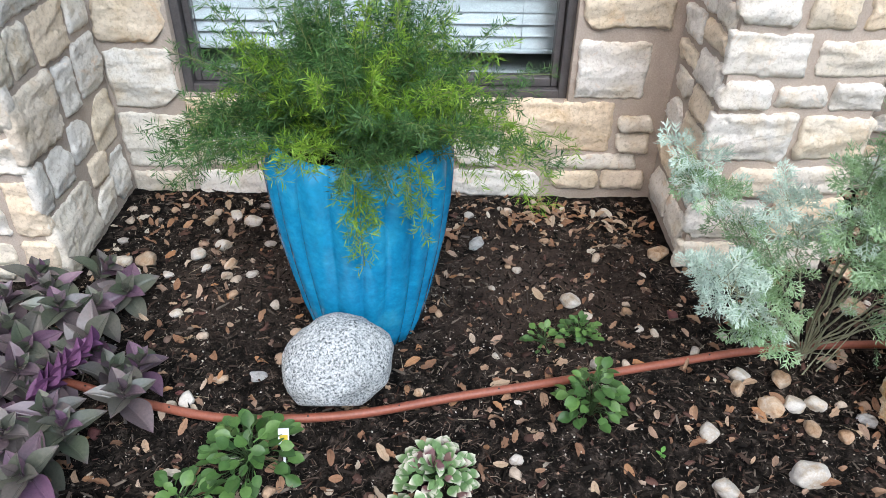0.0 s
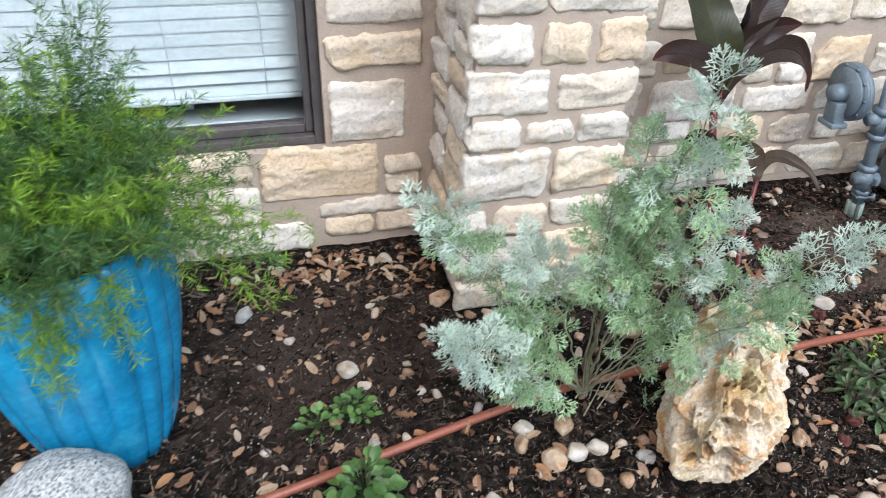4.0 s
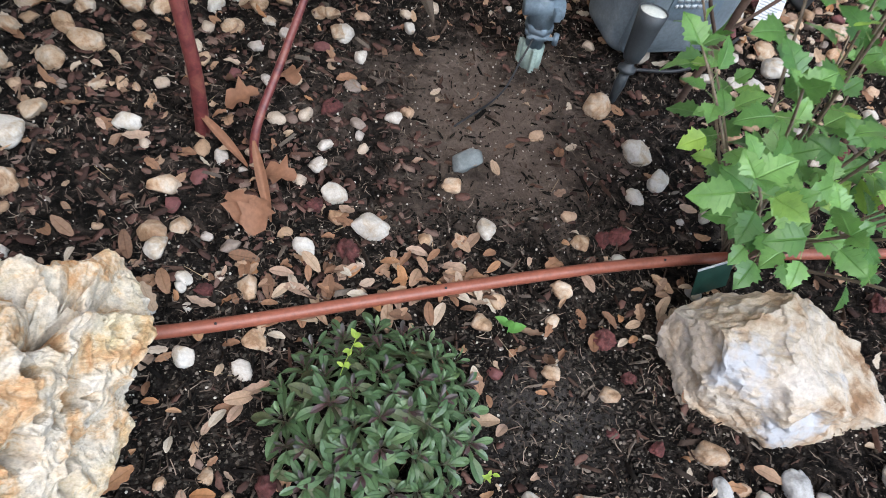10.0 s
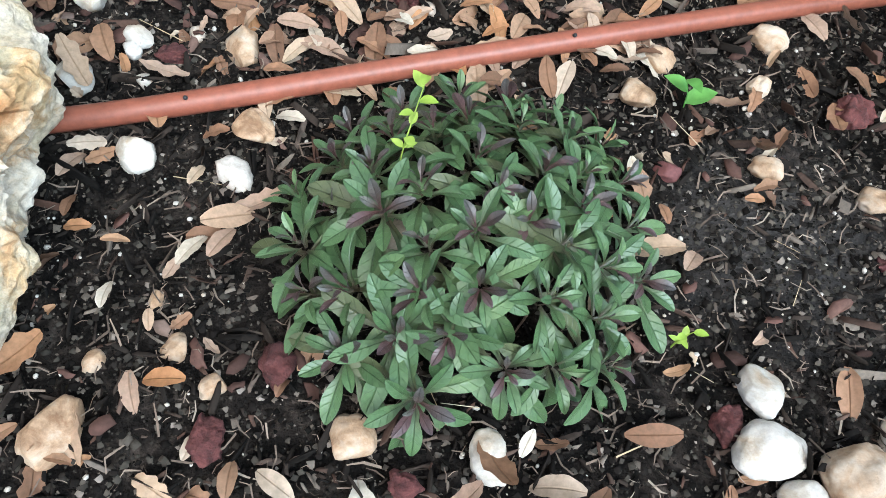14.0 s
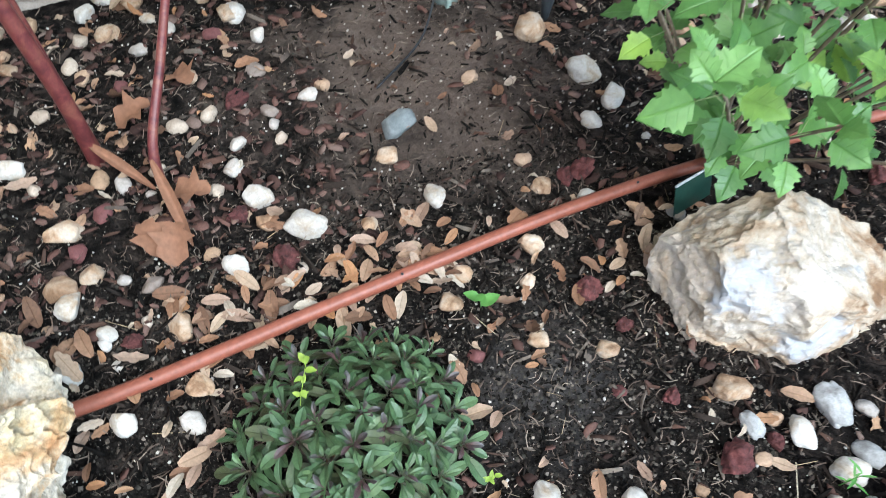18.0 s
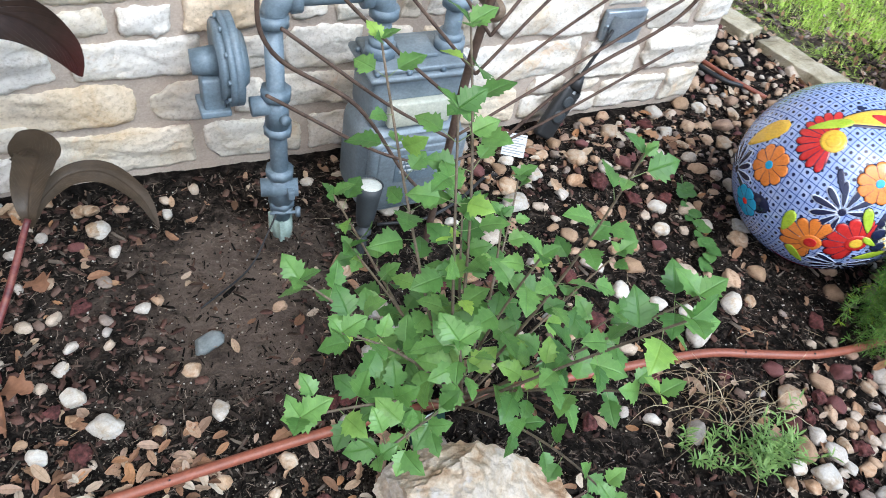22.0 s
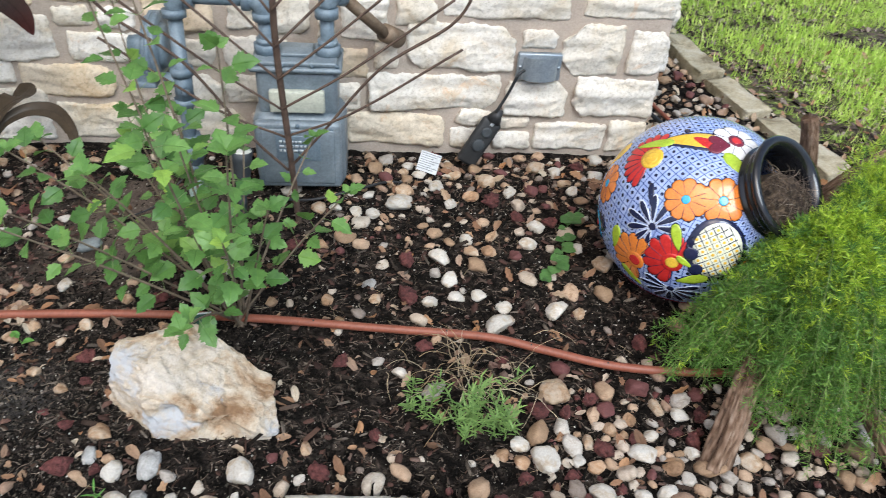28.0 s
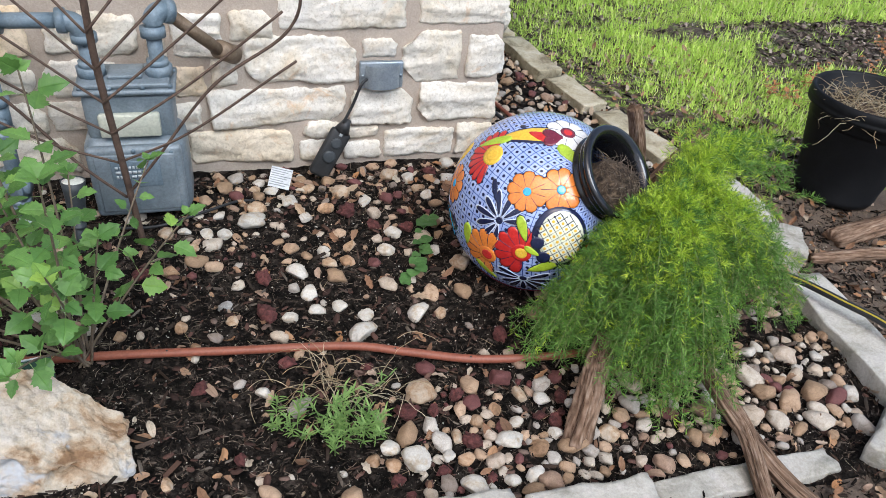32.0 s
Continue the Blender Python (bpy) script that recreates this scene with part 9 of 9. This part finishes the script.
p[:, 2] += 0.006
way, up = flat_ways(300, 0.12)
v, f, a = scatter((np.array([(-0.012, 0, 0), (0.012, 0, 0), (0.008, 1, 0), (-0.008, 1, 0)]), np.array([(0, 1, 2, 3)]), np.array([0, 0, 1, 1.0])), p, way, up, nrng.uniform(0.02, 0.06, 300))
tagged(new("straw_litter", mesh_of("straw_litter", v, f, m_straw, a)), "thin pale straw and twig fragments", "straw litter", kind="stuff")
p = strew(9500, lambda x, y: 1.0, (-1.1, 5.2, 0.6, 2.4))
p[:, 2] += 0.002
way, up = flat_ways(9500, 0.3)
bm = rough_ball(5, (1, 0.8, 0.7), 1, 0.2)
grit = (np.array([v.co[:] for v in bm.verts]), np.array([[v.index for v in f.verts] for f in bm.faces]), np.zeros(len(bm.verts)))
bm.free()
v, f, a = scatter(grit, p, way, up, 0.0009 + 0.0026 * nrng.random(9500) ** 2)
tagged(new("white_grit", mesh_of("white_grit", v, f, m_white_pebble, a)), "tiny white grit specks in the soil", "grit", kind="stuff")

p = np.concatenate([strew(75000, soil_only, (-1.1, 4.9, 0.75, 2.36)), strew(42000, soil_only, (1.45, 2.5, 0.9, 1.65))])
way, up = flat_ways(len(p), 0.5)
clod = (np.array([(1, 0, 0), (-0.9, 0.1, 0), (0, 0.9, 0.1), (0.1, -0.8, 0), (0, 0.1, 0.75), (0, 0, -0.6)]), np.array([(0, 2, 4), (2, 1, 4), (1, 3, 4), (3, 0, 4)]), np.zeros(6))
v, f, a = scatter(clod, p, way, up, 0.0011 + 0.0048 * nrng.random(len(p)) ** 4)
m_clod = foliage("soil_crumb", [(0, (0.005, 0.0045, 0.004)), (0.45, (0.013, 0.011, 0.0097)), (0.75, (0.05, 0.045, 0.037)), (0.93, (0.1, 0.083, 0.068)), (1, (0.2, 0.175, 0.15))], None, 0.97, 0, 0.05, 300)
tagged(new("soil_crumbs", mesh_of("soil_crumbs", v, f, m_clod, a, True)), "loose dark crumbs of potting soil", "soil", kind="stuff")

# ---- lawn ----
m_grass = foliage("lawn_grass", [(0, (0.3, 0.48, 0.07)), (0.4, (0.5, 0.72, 0.12)), (0.8, (0.64, 0.8, 0.2)), (0.94, (0.68, 0.74, 0.32)), (1, (0.58, 0.5, 0.34))], None, 0.5, 0.35, 0.35, 6)


def grass_cover(x, y):
    edge = x - lawn_edge(y)
    if edge < 0.02 or (x > 5.0 and y < 2.35) or y < 2.1:
        return 0.0
    k = 0.55 + 0.7 * noise.noise(Vector((x * 1.9, y * 1.9, 4))) + 0.7 * noise.noise(Vector((x * 9, y * 9, 2)))
    rag = 0.35 * noise.noise(Vector((x * 2.6, y * 2.6, 8)))
    if ((x - 5.95) / 0.55) ** 2 + ((y - 3.62) / 0.16) ** 2 < 1 + 2 * rag or ((x - 6.75) / 0.85) ** 2 + ((y - 3.35) / 0.45) ** 2 < 1 + 2 * rag:
        k -= 0.75
    if y < 2.55 + 0.5 * rag or edge < 0.16 + 0.3 * rag:
        k -= 0.25
    return max(0.0, min(1.0, k * min(1.0, 0.35 + edge * 2)))


p = []
while len(p) < 210000:
    x, y = 4.5 + 5.5 * nrng.random() ** 1.15, 2.1 + 5.9 * nrng.random() ** 1.2
    if nrng.random() < grass_cover(x, y):
        p.append((x, y, ground_z(x, y)))
p = np.array(p)
n = len(p)
b = nrng.uniform(0, 2 * math.pi, n)
way = np.stack([np.cos(b) * 0.9, np.sin(b) * 0.9, nrng.uniform(0.25, 1.2, n)], 1)
v, f, a = scatter(blade(1, 0.11, 2, 0.2, 1.3, lambda t: 1 - t ** 2, 1), p, way, np.stack([np.cos(b), np.sin(b), np.ones(n) * 0.4], 1), (0.018 + 0.045 * nrng.random(n) ** 1.3) * (1 + 0.1 * np.maximum(0, p[:, 0] - 5.0) + 0.1 * np.maximum(0, p[:, 1] - 3.0)))
tagged(new("lawn_grass", mesh_of("lawn_grass", v, f, m_grass, a)), "patchy bright green lawn grass", "grass", kind="stuff")
m_lawn_chip = foliage("lawn_bark_chip", [(0, (0.02, 0.015, 0.012)), (0.45, (0.07, 0.055, 0.045)), (0.8, (0.15, 0.12, 0.1)), (1, (0.34, 0.29, 0.25))], None, 0.95, 0, 0.1, 200)
chip = (np.array([(-0.3, 0, 0), (0.25, -0.05, 0), (0.35, 0.5, 0.04), (0.2, 1.0, 0), (-0.25, 0.9, 0.02), (-0.34, 0.45, 0.05), (0, 0.45, 0.22)]), np.array([(0, 1, 6), (1, 2, 6), (2, 3, 6), (3, 4, 6), (4, 5, 6), (5, 0, 6)]), np.zeros(7))
p = strew(15000, lambda x, y: 0.0 if x < lawn_edge(y) + 0.08 else 1.0 - 0.9 * grass_cover(x, y), (4.6, 8.2, 2.0, 4.6))
way, up = flat_ways(len(p), 0.35)
v, f, a = scatter(chip, p + np.array([0, 0, 0.004]), way, up, 0.012 + 0.03 * nrng.random(len(p)) ** 2)
tagged(new("lawn_mulch", mesh_of("lawn_mulch", v, f, m_lawn_chip, a)), "grey-brown bark chips over bare lawn patches", "mulch", kind="stuff")
m_bed = foliage("orange_dry_foliage", [(0, (0.3, 0.11, 0.04)), (1, (0.46, 0.22, 0.09))], None, 0.7, 0.15)
for i, (x, y) in enumerate(((5.75, 2.75), (6.05, 2.85), (6.3, 2.8), (6.9, 3.25), (6.7, 3.0), (7.1, 3.35), (6.5, 2.9), (7.25, 3.1))):
    r = np.random.default_rng(i + 80)
    ob = thing("dried_seedling_clump", "clump of orange-brown dried foliage on the bare lawn patch", "dried plant", group="dried clumps")
    lines = [arching((x + r.normal(0, 0.06), y + r.normal(0, 0.06), 0), (r.normal(0, 0.4), r.normal(0, 0.4), 1), r.uniform(0.05, 0.14), 0.8, 6, r) for _ in range(12)]
    v, f, a = ribbons(lines, [0.0016] * 12)
    part("stem", mesh_of("clump_stems", v, f, m_straw), ob)["kind"] = "stuff"
    q = np.concatenate([l[2:] for l in lines])
    g = r.uniform(0, 6.28, len(q))
    v, f, a = scatter(blade(1, 0.4, 4, 0.2, 1.0), q, np.stack([np.cos(g), np.sin(g), 0.2 * np.ones(len(q))], 1), np.tile([0, 0, 1.0], (len(q), 1)), r.uniform(0.02, 0.045, len(q)))
    part("leaf", mesh_of("clump_leaves", v, f, m_bed, a), ob)["kind"] = "stuff"
cpot = thing("corner_pot", "dark plastic pot of leafy plant behind the house corner", "pot", pose(4.3, 3.75, 0))
part("body", bm_mesh("corner_pot", lathe(bmesh.new(), [(0.1, 0), (0.11, 0.01), (0.14, 0.26), (0.15, 0.265), (0.15, 0.3), (0.138, 0.3), (0.13, 0.26)], 40), m_black), cpot)
r = np.random.default_rng(90)
g = r.uniform(0, 6.28, 60)
v, f, a = scatter(blade(1, 0.5, 5, 0.2, 0.8), np.stack([0.1 * np.cos(g), 0.1 * np.sin(g), 0.3 + 0.12 * r.random(60)], 1), np.stack([np.cos(g), np.sin(g), r.uniform(0.1, 0.9, 60)], 1), np.tile([0, 0, 1.0], (60, 1)), r.uniform(0.06, 0.11, 60))
part("leaf", mesh_of("corner_leaves", v, f, m_weed, a, True), cpot, "green leaves with white flowers")["kind"] = "stuff"
